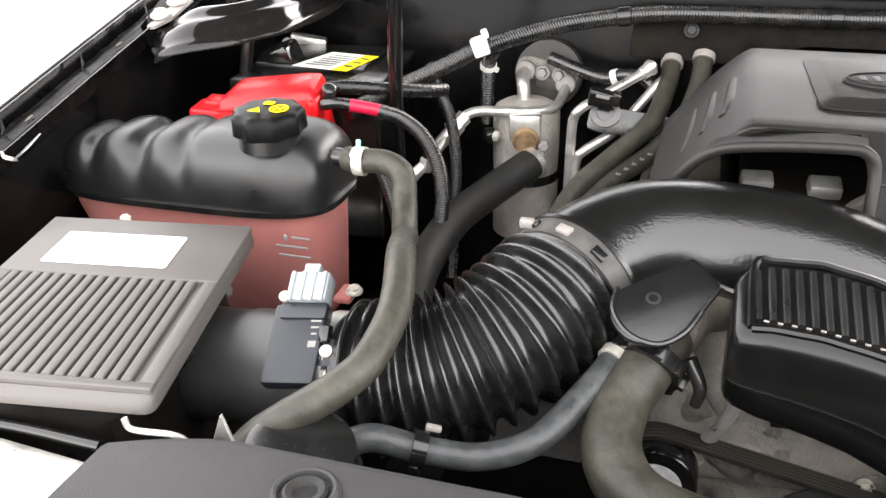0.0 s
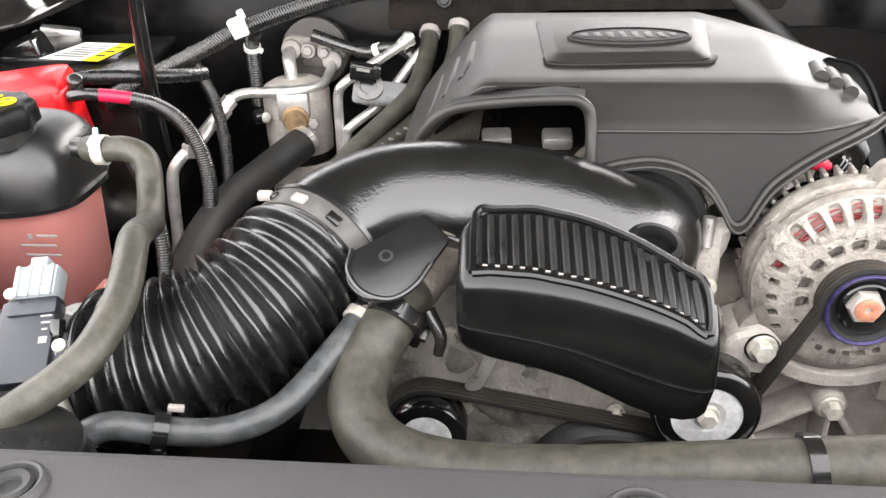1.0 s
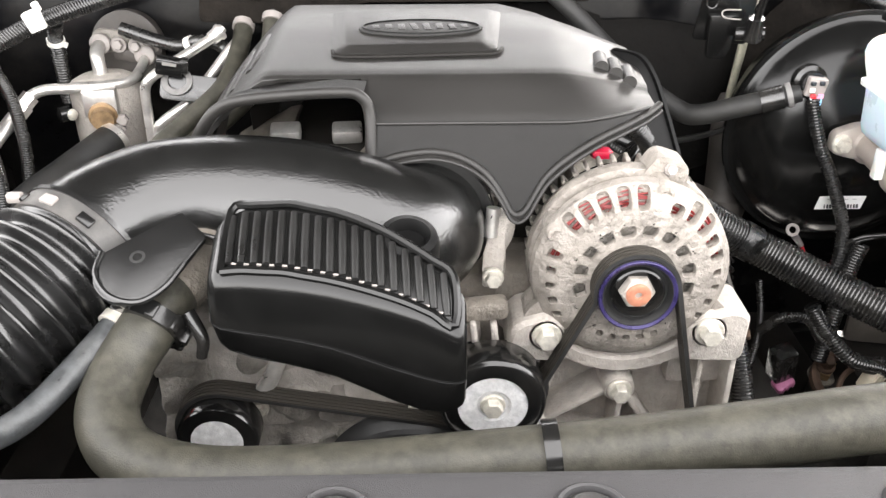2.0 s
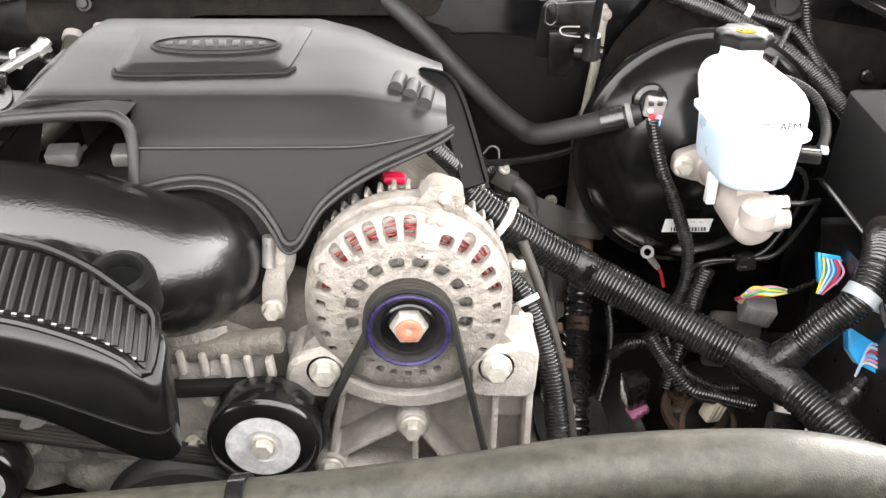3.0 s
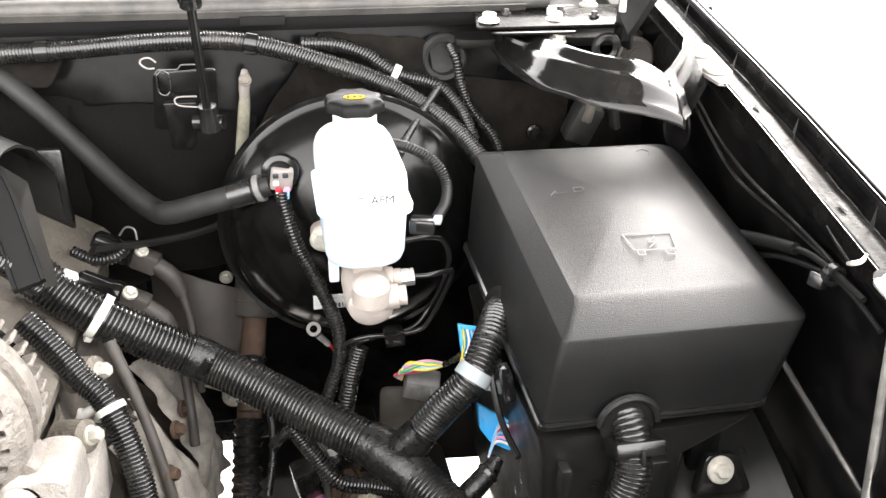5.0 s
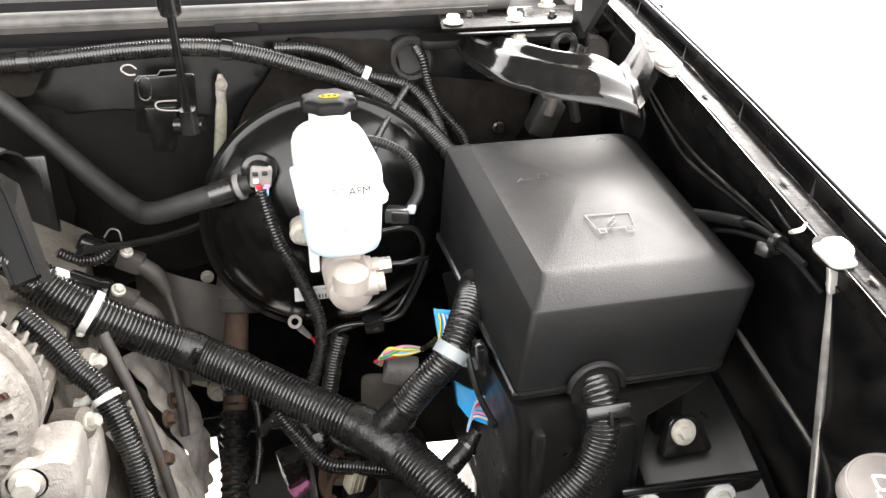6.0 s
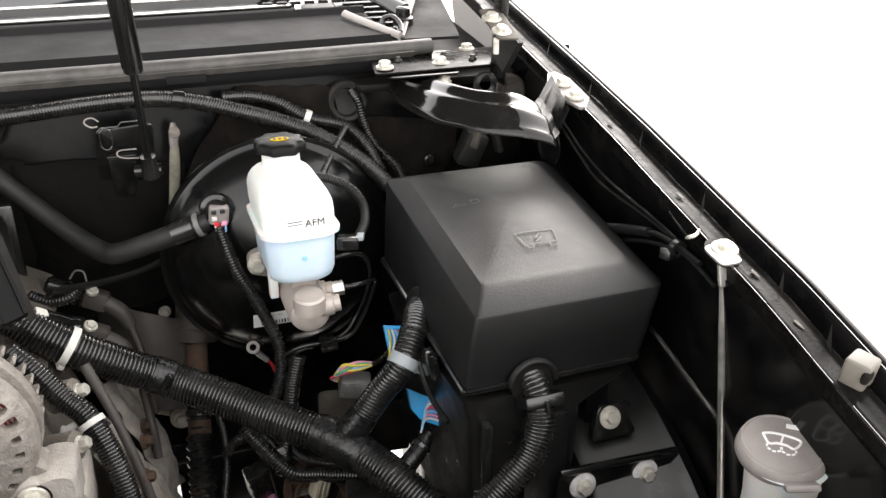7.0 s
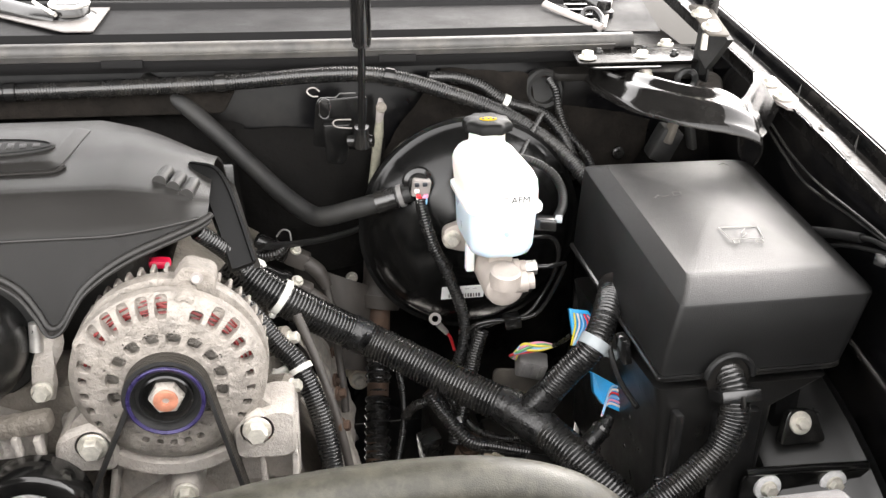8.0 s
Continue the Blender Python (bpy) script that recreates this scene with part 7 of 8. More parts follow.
part("conduit", ribbed([(0.735, 0.925, 1.140), (0.757, 0.905, 1.139), (0.778, 0.895, 1.127), (0.788, 0.885, 1.110), (0.784, 0.865, 1.097), (0.770, 0.84, 1.090)], 0.0055, 0.0030, 0.0008), M_dullrib, wire)

for i, (pts, lab) in enumerate((([(0.748, 0.842, 1.030), (0.765, 0.84, 1.031), (0.784, 0.85, 1.029), (0.792, 0.865, 1.020), (0.786, 0.87, 0.995), (0.774, 0.875, 0.965), (0.762, 0.88, 0.947), (0.735, 0.885, 0.940), (0.710, 0.89, 0.937), (0.690, 0.895, 0.930), (0.679, 0.90, 0.915), (0.672, 0.90, 0.87)], "thin black steel brake line bent down"),
                               ([(0.745, 0.895, 1.044), (0.772, 0.90, 1.044), (0.79, 0.905, 1.037), (0.797, 0.905, 1.015), (0.79, 0.905, 0.985), (0.775, 0.905, 0.955), (0.755, 0.90, 0.937), (0.715, 0.90, 0.929), (0.69, 0.905, 0.915), (0.68, 0.91, 0.87)], "thin black steel brake line looping by the booster"))):
    ln = at_base("brake_line", pts[5], lab, "brake line", "brake lines")
    part("line", tube(pts, 0.0028, 10, 10), M_smooth, ln)
cl = single("line_clip", box((0.735, 0.886, 0.938), (0.022, 0.022, 0.016), (0, -5, 0), 0.003), M_smooth, (0.735, 0.886, 0.93), "black plastic brake line clip", "clip")

h = at_base("booster_hose", (0.5, 1.0, 1.04), "black rubber vacuum hose from engine to brake booster", "hose", "engine hoses")
part("hose", tube([(0.618, 0.962, 1.087), (0.598, 0.966, 1.080), (0.55, 0.975, 1.065), (0.512, 0.985, 1.053), (0.492, 0.998, 1.053), (0.459, 1.025, 1.072), (0.411, 1.06, 1.113), (0.358, 1.085, 1.162), (0.325, 1.105, 1.185), (0.29, 1.135, 1.20)], [0.0105, 0.0125, 0.0125, 0.0125, 0.0115, 0.0115, 0.0115], 18, 10), M_hose, h)
part("end_sleeve", tube([(0.600, 0.9655, 1.081), (0.576, 0.970, 1.073)], 0.0140, 20), M_loom, h, "smooth black end sleeve")
part("clamp", band((0.606, 0.9645, 1.083), (1, -0.2, 0.35), 0.0132, 0.006, 0.0015, 24), M_grey, h)
h = at_base("strap_cable", (0.5, 1.0, 1.0), "flat black rubber strap behind the engine", "strap")
part("strap", tube([(0.590, 1.02, 1.075), (0.583, 1.02, 1.045), (0.565, 1.022, 1.024), (0.53, 1.025, 1.010), (0.48, 1.01, 1.008), (0.43, 0.97, 1.022)], 0.009, 10, 10, 0.35), M_hose, h)
h = at_base("ground_cable", (0.59, 1.09, 1.05), "grey braided ground cable hanging from a lug", "cable")
part("braid", tube([(0.595, 1.098, 1.158), (0.592, 1.093, 1.13), (0.587, 1.088, 1.095), (0.579, 1.08, 1.05), (0.572, 1.07, 1.02)], [0.006, 0.0085, 0.0085, 0.007, 0.005], 12, 8, 0.6), M_clothcable, h)
part("lug", tube([(0.596, 1.099, 1.176), (0.596, 1.094, 1.166), (0.594, 1.094, 1.154), (0.593, 1.094, 1.140)], [0.004, 0.0085, 0.0075, 0.005], 10, 4, 0.55), M_cap, h, "dull crimped lug")
part("bolt", hexbolt((0.596, 1.090, 1.166), (0, -1, 0.3), 0.005, 0.004), M_cast_dark, h)

wire = at_base("sensor_conduit", (0.65, 0.92, 0.95), "black ribbed conduit hanging from the booster valve", "wire conduit", "conduits")
part("conduit", ribbed([(0.628, 0.948, 1.084), (0.630, 0.944, 1.070), (0.640, 0.93, 1.031), (0.655, 0.922, 1.0), (0.668, 0.917, 0.968), (0.678, 0.91, 0.936), (0.676, 0.90, 0.90), (0.66, 0.89, 0.86)], 0.0078, 0.0036, 0.0013), M_loom, wire)
for i, m in enumerate(("white", "red", "pink", "lblue")):
    part("wire", tube([(0.623 + 0.004 * i, 0.945, 1.088), (0.625 + 0.003 * i, 0.943, 1.078), (0.628 + i * 0.001, 0.944, 1.07)], 0.0014, 6, 3), M_wires[m], wire)

# ---- steering shaft, eyelet, lower clutter ----
stg = at_base("steering_shaft", (0.575, 1.0, 0.80), "black steering shaft with ribbed rubber boot", "steering shaft")
part("cover", tube([(0.598, 1.125, 1.03), (0.596, 1.10, 0.98), (0.590, 1.078, 0.92), (0.587, 1.066, 0.895)], [0.026, 0.027, 0.025, 0.029], 28), M_boot, stg)
part("collar", tube([(0.588, 1.067, 0.897), (0.585, 1.060, 0.880)], [0.033, 0.028], 28), M_boot, stg)
part("shaft", tube([(0.586, 1.06, 0.885), (0.575, 0.99, 0.81), (0.560, 0.88, 0.70)], 0.015, 18, 4), M_rust, stg, "rust-brown steel shaft")
bt = even(spline([(0.580, 1.02, 0.842), (0.573, 0.975, 0.797), (0.566, 0.92, 0.74), (0.56, 0.86, 0.68)], 16), 0.0022)
b = bmesh.new()
sweep(b, bt, [0.0165 + 0.0018 * math.cos(i * 1.25) - 0.004 * (24 < i < 34) for i in range(len(bt))], 20)
part("boot", b, M_loom, stg)
ey = at_base("ring_terminal", (0.668, 1.03, 0.86), "loose tinned ring terminal on a red wire", "ring terminal")
part("ring", lathe((0.654, 0.985, 0.896), (-0.1, -0.85, 0.5), [(0, 0.0045), (0, 0.0085), (0.0015, 0.0085), (0.0015, 0.0045)], 24, hollow=True), M_cap, ey)
part("barrel", tube([(0.659, 0.986, 0.887), (0.671, 0.987, 0.872)], [0.0045, 0.0035], 12), M_alu, ey)
part("wire", tube([(0.671, 0.987, 0.872), (0.677, 0.99, 0.862), (0.683, 0.99, 0.842)], 0.0022, 8), M_wires["red"], ey)


def conduit(name_base, pts, r, label, clips=(), pitch=0.0036, depth=0.0010, seg=18):
    w = at_base("wire_conduit", name_base, label, "wire conduit", "conduits")
    part("conduit", ribbed(pts, r, pitch, depth, seg), M_loom, w)
    line = spline(pts, 20)
    for f, mat, wd in clips:
        i = int(f * (len(line) - 2))
        ax = line[i + 1] - line[i]
        c = part("tie", band(line[i], ax, r, wd, 0.0016, 24), mat, w, "white cable tie" if mat is M_whitepl else "black tape wrap")
        if mat is M_whitepl:
            x, y, z = basis(ax)
            part("tie_head", box(line[i] + (y * -0.75 + x * -0.55) * (r + 0.002) + Vector((0, 0, -0.002)), (0.007, 0.006, 0.006), (20, 30, 20), 0.001), M_whitepl, c)
    return w


main = conduit((0.55, 0.84, 0.95), [(0.398, 0.864, 1.052), (0.425, 0.857, 1.028), (0.455, 0.852, 1.006), (0.500, 0.851, 0.976), (0.546, 0.848, 0.950), (0.587, 0.828, 0.934), (0.630, 0.802, 0.918), (0.675, 0.770, 0.905), (0.713, 0.740, 0.896), (0.740, 0.702, 0.887), (0.765, 0.665, 0.872), (0.80, 0.625, 0.84), (0.84, 0.59, 0.78)], 0.0204,
               "thick black ribbed main loom across the engine bay", ((0.165, M_whitepl, 0.008),), 0.0044, 0.0018, 24)
part("tape_wrap", tube([(0.530, 0.8495, 0.959), (0.548, 0.847, 0.949)], 0.0212, 24), M_tape, main, "black tape wrap")
part("loom_clip", box((0.432, 0.862, 1.046), (0.014, 0.012, 0.007), (15, 35, 20), 0.002), M_whitepl, main, "white plastic loom clip")
part("tape_flag", box((0.545, 0.826, 0.958), (0.008, 0.006, 0.022), (20, 30, 10), 0.001), M_tape, main)
part("taped_joint", tube([(0.690, 0.760, 0.902), (0.706, 0.747, 0.898), (0.722, 0.728, 0.893), (0.733, 0.713, 0.889)], [0.0206, 0.0232, 0.0232, 0.0208], 24), M_tape, main, "black taped joint")
branch = conduit((0.76, 0.73, 0.93), [(0.714, 0.738, 0.898), (0.730, 0.733, 0.917), (0.757, 0.730, 0.953), (0.784, 0.730, 0.984), (0.803, 0.750, 1.008), (0.817, 0.775, 1.018), (0.83, 0.79, 1.02)], 0.0155,
                 "black ribbed loom branch to the fuse box", ((0.52, M_lightgrey, 0.012),), 0.0038, 0.0014, 22)
part("taped_end", tube([(0.714, 0.738, 0.898), (0.727, 0.734, 0.913), (0.740, 0.732, 0.930)], [0.0185, 0.0180, 0.0160], 20), M_tape, branch)
part("clamp_tail", box((0.800, 0.722, 0.978), (0.022, 0.006, 0.010), (0, 25, 0), 0.001), M_lightgrey, branch)
part("grommet", lathe((0.822, 0.775, 1.020), (-0.9, -0.4, 0.1), [(-0.004, 0.026), (0.002, 0.026), (0.003, 0.018)], 24), M_plastic, branch)
conduit((0.48, 0.75, 0.92), [(0.404, 0.80, 1.038), (0.424, 0.79, 1.018), (0.449, 0.775, 0.989), (0.47, 0.76, 0.968), (0.490, 0.73, 0.922), (0.499, 0.70, 0.871), (0.50, 0.67, 0.82)], 0.0118,
        "black ribbed loom beside the alternator", ((0.52, M_whitepl, 0.006),), 0.0035, 0.0012)
conduit((0.395, 0.79, 1.08), [(0.378, 0.775, 1.122), (0.392, 0.785, 1.105), (0.405, 0.80, 1.085), (0.415, 0.815, 1.06)], 0.009, "black ribbed conduit under the cover's arm")
top = conduit((0.2, 1.08, 1.18), [(-0.40, 0.90, 1.105), (-0.36, 0.955, 1.120), (-0.315, 1.005, 1.137), (-0.27, 1.04, 1.156), (-0.21, 1.06, 1.174), (-0.15, 1.07, 1.188), (-0.05, 1.078, 1.199), (0.122, 1.085, 1.199), (0.256, 1.085, 1.201), (0.396, 1.085, 1.205), (0.504, 1.085, 1.212), (0.578, 1.085, 1.212),
                                  (0.631, 1.082, 1.203), (0.68, 1.078, 1.188), (0.732, 1.075, 1.170), (0.78, 1.06, 1.148), (0.83, 1.02, 1.115), (0.86, 0.97, 1.08)], 0.0108, "long black ribbed loom clipped along the firewall",
              ((0.42, M_smooth, 0.012), (0.53, M_smooth, 0.012), (0.68, M_smooth, 0.012), (0.33, M_smooth, 0.014)), 0.0034, 0.0009)
part("white_tag", box((-0.272, 1.030, 1.160), (0.020, 0.014, 0.024), (0, -20, 10), 0.002), M_whitepl, top, "white paper tag")
part("tag_pin", box((-0.266, 1.028, 1.176), (0.008, 0.008, 0.012), (0, -20, 10), 0.002), M_whitepl, top)
conduit((0.74, 1.09, 1.18), [(0.66, 1.092, 1.205), (0.70, 1.095, 1.202), (0.735, 1.095, 1.190), (0.77, 1.09, 1.168), (0.815, 1.08, 1.155), (0.84, 1.06, 1.13), (0.85, 1.03, 1.10)], 0.0085, "short black ribbed loom with a white clip", ((0.5, M_whitepl, 0.008),))
conduit((0.83, 1.06, 1.12), [(0.838, 1.120, 1.192), (0.842, 1.100, 1.180), (0.848, 1.095, 1.150), (0.860, 1.088, 1.121), (0.885, 1.07, 1.090), (0.89, 1.05, 1.06)], 0.0062, "black ribbed conduit from the firewall grommet")
conduit((0.76, 0.98, 1.13), [(0.815, 1.07, 1.155), (0.79, 1.03, 1.14), (0.765, 0.985, 1.125), (0.752, 0.955, 1.115)], 0.0045, "thin black conduit to the reservoir", (), 0.003, 0.0009, 12)
conduit((-0.26, 1.07, 1.10), [(-0.262, 1.06, 1.15), (-0.272, 1.075, 1.13), (-0.276, 1.085, 1.10), (-0.278, 1.09, 1.04)], 0.0095, "black ribbed conduit below the firewall loom", ((0.45, M_whitepl, 0.006),))
conduit((-0.13, 1.08, 1.12), [(-0.195, 1.09, 1.135), (-0.155, 1.085, 1.122), (-0.12, 1.08, 1.115), (-0.095, 1.075, 1.122), (-0.07, 1.07, 1.118), (-0.04, 1.06, 1.09)], 0.0085, "black taped cable behind the aluminium pipes", ((0.5, M_whitepl, 0.008),), 0.006, 0.0002)
fl2 = conduit((0.86, 0.58, 0.95), [(0.887, 0.655, 1.004), (0.887, 0.630, 0.998), (0.888, 0.616, 0.986), (0.885, 0.604, 0.960), (0.870, 0.596, 0.934), (0.842, 0.590, 0.910), (0.812, 0.584, 0.892), (0.78, 0.578, 0.876)], 0.0150, "black ribbed loom bending out of the fuse box", (), 0.0038, 0.0014, 22)
part("collar", box((0.888, 0.614, 0.984), (0.042, 0.034, 0.013), (-25, 0, 0), 0.003), M_plastic, fl2, "black plastic clip block")
part("collar_groove", box((0.888, 0.596, 0.986), (0.003, 0.004, 0.012), (-25, 0, 0), 0.0005), M_dark, fl2)
conduit((0.66, 0.89, 0.83), [(0.70, 0.90, 0.92), (0.69, 0.895, 0.89), (0.682, 0.885, 0.86), (0.67, 0.87, 0.82), (0.66, 0.86, 0.78)], 0.010, "black ribbed conduit below the booster")
conduit((0.62, 0.80, 0.8), [(0.74, 0.80, 0.80), (0.70, 0.80, 0.812), (0.665, 0.80, 0.825), (0.64, 0.82, 0.85), (0.62, 0.83, 0.88)], 0.009, "black ribbed conduit in the lower bay")
conduit((0.80, 0.62, 0.86), [(0.84, 0.66, 0.90), (0.83, 0.63, 0.87), (0.835, 0.60, 0.84), (0.85, 0.58, 0.82)], 0.006, "thin black conduit beside the fuse box base")

gr = at_base("firewall_grommet", (0.831, 1.12, 1.17), "black rubber grommet in the firewall", "grommet")
part("ring", lathe((0.831, 1.132, 1.176), (0, -1, 0.1), [(0, 0.030), (0.012, 0.029), (0.016, 0.025), (0.014, 0.020), (0.004, 0.018), (0.002, 0.008)], 40), M_hose, gr)
f1 = at_base("felt_pad", (0.70, 1.13, 1.13), "dark grey felt pad behind the brake booster", "felt pad", "felt pads")
part("pad", pad_sheet([(0.575, 1.05), (0.83, 1.06), (0.806, 1.196), (0.685, 1.209)], 1.130, 3.1, 0.016), M_felt, f1, angle=60)
f2 = at_base("felt_pad", (0.93, 1.12, 1.09), "grey felt flap under the cowl with a push pin", "felt pad", "felt pads")
part("pad", pad_sheet([(0.80, 1.03), (0.972, 1.058), (1.000, 1.127), (0.80, 1.160)], 1.121, 5.3, 0.008, 0.1), M_felt, f2, angle=60)
part("push_pin", lathe((0.945, 1.108, 1.084), (0, -1, 0.1), [(0, 0.010), (0.004, 0.009), (0.005, 0.006), (0.009, 0.005)], 16), M_smooth, f2)
f3 = at_base("felt_pad", (0.45, 1.12, 1.0), "dark sound-deadening sheet on the firewall", "felt pad", "felt pads")
part("pad", pad_sheet([(0.40, 0.90), (0.575, 0.93), (0.605, 1.11), (0.40, 1.135)], 1.130, 8.7, 0.030), M_mat, f3, angle=60)
part("side_sheet", pad_sheet([(0.24, 0.95), (0.42, 0.90), (0.41, 1.135), (0.24, 1.165)], 1.136, 11.2, 0.020), M_mat, f3, "black moulded sheet", angle=60)
part("bolt", hexbolt((0.551, 1.118, 0.905), (0, -1, 0), 0.006, 0.006), M_zinc, f3)

gear = at_base("steering_gear", (0.75, 0.9, 0.6), "black steering gear housing beside the frame", "steering gear")
part("housing", box((0.745, 0.90, 0.68), (0.10, 0.10, 0.16), (0, 8, 0), 0.02), M_dark, gear)
part("horn", box((0.728, 0.755, 0.66), (0.050, 0.05, 0.24), (0, 0, 8), 0.008), M_dark, gear)
part("cap", lathe((0.745, 0.86, 0.70), (0, -1, 0.3), [(0, 0.035), (0.02, 0.034), (0.024, 0.02)], 24), M_dark, gear)

lbk = at_base("loom_bracket", (0.727, 0.705, 0.78), "black folded steel bracket below the loom joint", "bracket")
part("plate", slab(rounded([(0.706, 0.74), (0.746, 0.74), (0.748, 0.862), (0.708, 0.872)], 0.006), (0, 0.705, 0), (1, 0, 0), (0, 0, 1), 0.004, 0.001), M_apron, lbk)
part("flange", box((0.727, 0.72, 0.80), (0.036, 0.03, 0.004), None, 0.001), M_apron, lbk)
part("bolt", hexbolt((0.727, 0.7035, 0.82), (0, -1, 0), 0.006, 0.006), M_grey, lbk)
pnl = at_base("frame_plate", (0.755, 0.935, 0.79), "taupe dusty steel plate behind the grey connector", "plate")
part("plate", slab(rounded([(0.722, 0.765), (0.790, 0.757), (0.792, 0.838), (0.724, 0.845)], 0.010), (0, 0.93, 0), (1, 0, 0), (0, 0, 1), 0.006, 0.001), M_taupe, pnl)
part("stay", box((0.80, 0.952, 0.755), (0.11, 0.012, 0.08), (0, 4, 0), 0.004), M_dark, pnl)

# ---- loose connectors near the main loom ----
def plug(name, c, size, turn, mat, label, wires, out):
    p = at_base(name, c, label, "connector", "loose connectors")
    part("body", box(c, size, turn, 0.003), mat, p)
    E = Euler([radians(a) for a in turn]).to_matrix()
    for i in range(3):
        part("ridge", box(Vector(c) + E @ Vector(((i - 1) * size[0] * 0.3, -size[1] * 0.5, 0)), (size[0] * 0.12, 0.002, size[2] * 0.8), turn, 0.0005), mat, p)
    for i, k in enumerate(wires):
        o = Vector(c) + E @ Vector(((i - (len(wires) - 1) / 2) * size[0] * 0.8 / len(wires), -size[1] * 0.3, -size[2] * 0.45))
        e = Vector(out) + Vector((0.002 * (i % 3) - 0.002, 0.003 * (i // 3), 0.0015 * i))
        part("wire", tube([o, o.lerp(e, 0.5) + Vector((0.003 * (i % 2), -0.003 * (i % 3), 0.006 - 0.003 * (i % 2))), e], 0.0014, 6, 6), M_wires[k], p)
    return p


def fan_plug(c, u, v, shape, label, wires, start):
    """A flat flared connector whose wires spread over its face from one corner."""
    p = at_base("blue_connector", c, label, "connector", "loose connectors")
    c, u, v = Vector(c), Vector(u).normalized(), Vector(v).normalized()
    n = u.cross(v)
    if n.y > 0:
        n = -n
    part("body", slab(rounded(shape, 0.002, 3), c - n * 0.012, u, v, 0.012 if u.cross(v).dot(n) > 0 else -0.012, 0.001), M_blue, p)
    x0, x1 = min(q[0] for q in shape), max(q[0] for q in shape)
    part("lip", box(c + u * (x1 - 0.003) + n * 0.001, (0.005, 0.005, 0.020), Matrix((u, n, v)).transposed(), 0.001), M_blue, p)
    for i, k in enumerate(wires):
        f = i / (len(wires) - 1) - 0.5
        e = c + u * (x1 * 0.75) + v * (f * 0.016) + n * 0.002
        m = c + u * (0.2 * x0) + v * (f * 0.020 - 0.002) + n * 0.0045
        s = Vector(start) + v * (f * 0.006) + n * 0.001 * (i % 3)
        part("wire", tube([s, m, e], 0.0013, 6, 6), M_wires[k], p)
    return p


fan_plug((0.821, 0.743, 0.909), (0.048, -0.017, -0.028), (0.30, 0.38, 0.87), [(-0.034, 0.010), (0.024, 0.012), (0.028, -0.012), (-0.012, -0.017), (-0.026, -0.010)], "blue connector with pink and white wires", ("white", "pink", "lblue", "red", "white", "lblue"), (0.803, 0.733, 0.893))
fan_plug((0.807, 0.834, 0.955), (0.004, 0.45, 0.89), (-0.97, 0.2, 0.1), [(-0.016, 0.011), (0.017, 0.013), (0.014, -0.013), (-0.015, -0.009)], "blue connector with a red wire below the fuse box", ("pink", "red", "lblue", "white", "yellow"), (0.797, 0.826, 0.930))
sleeve = at_base("wire_sleeve", (0.785, 0.715, 0.86), "black taped sleeve below the blue connector", "wire sleeve")
part("sleeve", tube([(0.812, 0.730, 0.890), (0.800, 0.724, 0.878), (0.782, 0.715, 0.866), (0.755, 0.705, 0.845)], [0.006, 0.010, 0.011, 0.010], 14, 6), M_tape, sleeve)
part("tie", band((0.800, 0.724, 0.878), (0.7, 0.3, 0.5), 0.0102, 0.004, 0.001, 18), M_loom, sleeve)
g = plug("grey_connector", (0.767, 0.897, 0.865), (0.038, 0.026, 0.028), (15, 12, -10), M_grey, "dark grey connector with a bundle of coloured wires", (), (0.78, 0.85, 0.92))
for i, k in enumerate(("red", "lblue", "green", "yellow", "white", "pink", "lblue", "yellow")):
    o = Vector((0.736 + 0.001 * i, 0.891, 0.884 - 0.0008 * i))
    part("wire", tube([o, (0.742 + 0.001 * i, 0.882 - 0.001 * (i % 3), 0.892 + 0.0018 * i), (0.768, 0.878 - 0.001 * (i % 4), 0.897 + 0.0016 * ((i * 3) % 8)), (0.788 + 0.001 * (i % 2), 0.872, 0.905)], 0.0020, 6, 8), M_wires[k], g)
part("twist", tube([(0.787, 0.872, 0.905), (0.795, 0.86, 0.918), (0.800, 0.843, 0.936)], 0.003, 8), M_tape, g)
plug("tan_connector", (0.697, 0.803, 0.796), (0.020, 0.018, 0.032), (10, 10, 20), M_tan, "tan sensor connector deep in the bay", (), (0, 0, 0))
plug("pink_connector", (0.640, 0.892, 0.722), (0.026, 0.018, 0.014), (20, -30, 15), M_pink, "pink connector on a black plug", (), (0, 0, 0))
plug("black_connector", (0.634, 0.895, 0.752), (0.028, 0.026, 0.048), (10, -10, 15), M_loom, "black connector hanging by the frame", (), (0, 0, 0))
br = at_base("brass_fitting", (0.672, 0.80, 0.82), "corroded brass fitting beside the tan connector", "fitting")
part("washer", lathe((0.6875, 0.893, 0.732), (0, -0.4, 1), [(0, 0.017), (0.003, 0.017), (0.004, 0.012)], 20), M_cast_dark, br)
part("hex", lathe((0.6875, 0.892, 0.735), (0, -0.4, 1), [(0, 0.011), (0.012, 0.011), (0.014, 0.007), (0.020, 0.007), (0.022, 0.009), (0.028, 0.009), (0.030, 0.004)], 6), M_brass, br)
h = at_base("lower_hose", (0.70, 0.79, 0.80), "dark rubber hose ring around the lower fittings", "hose", "engine hoses")
part("hose", tube([(0.697 + 0.030 * math.cos(a), 0.81 + 0.018 * math.sin(a), 0.768 + 0.026 * math.sin(a)) for a in np.linspace(0.0, 2 * math.pi, 22)], 0.0035, 8, 3), M_rust, h)

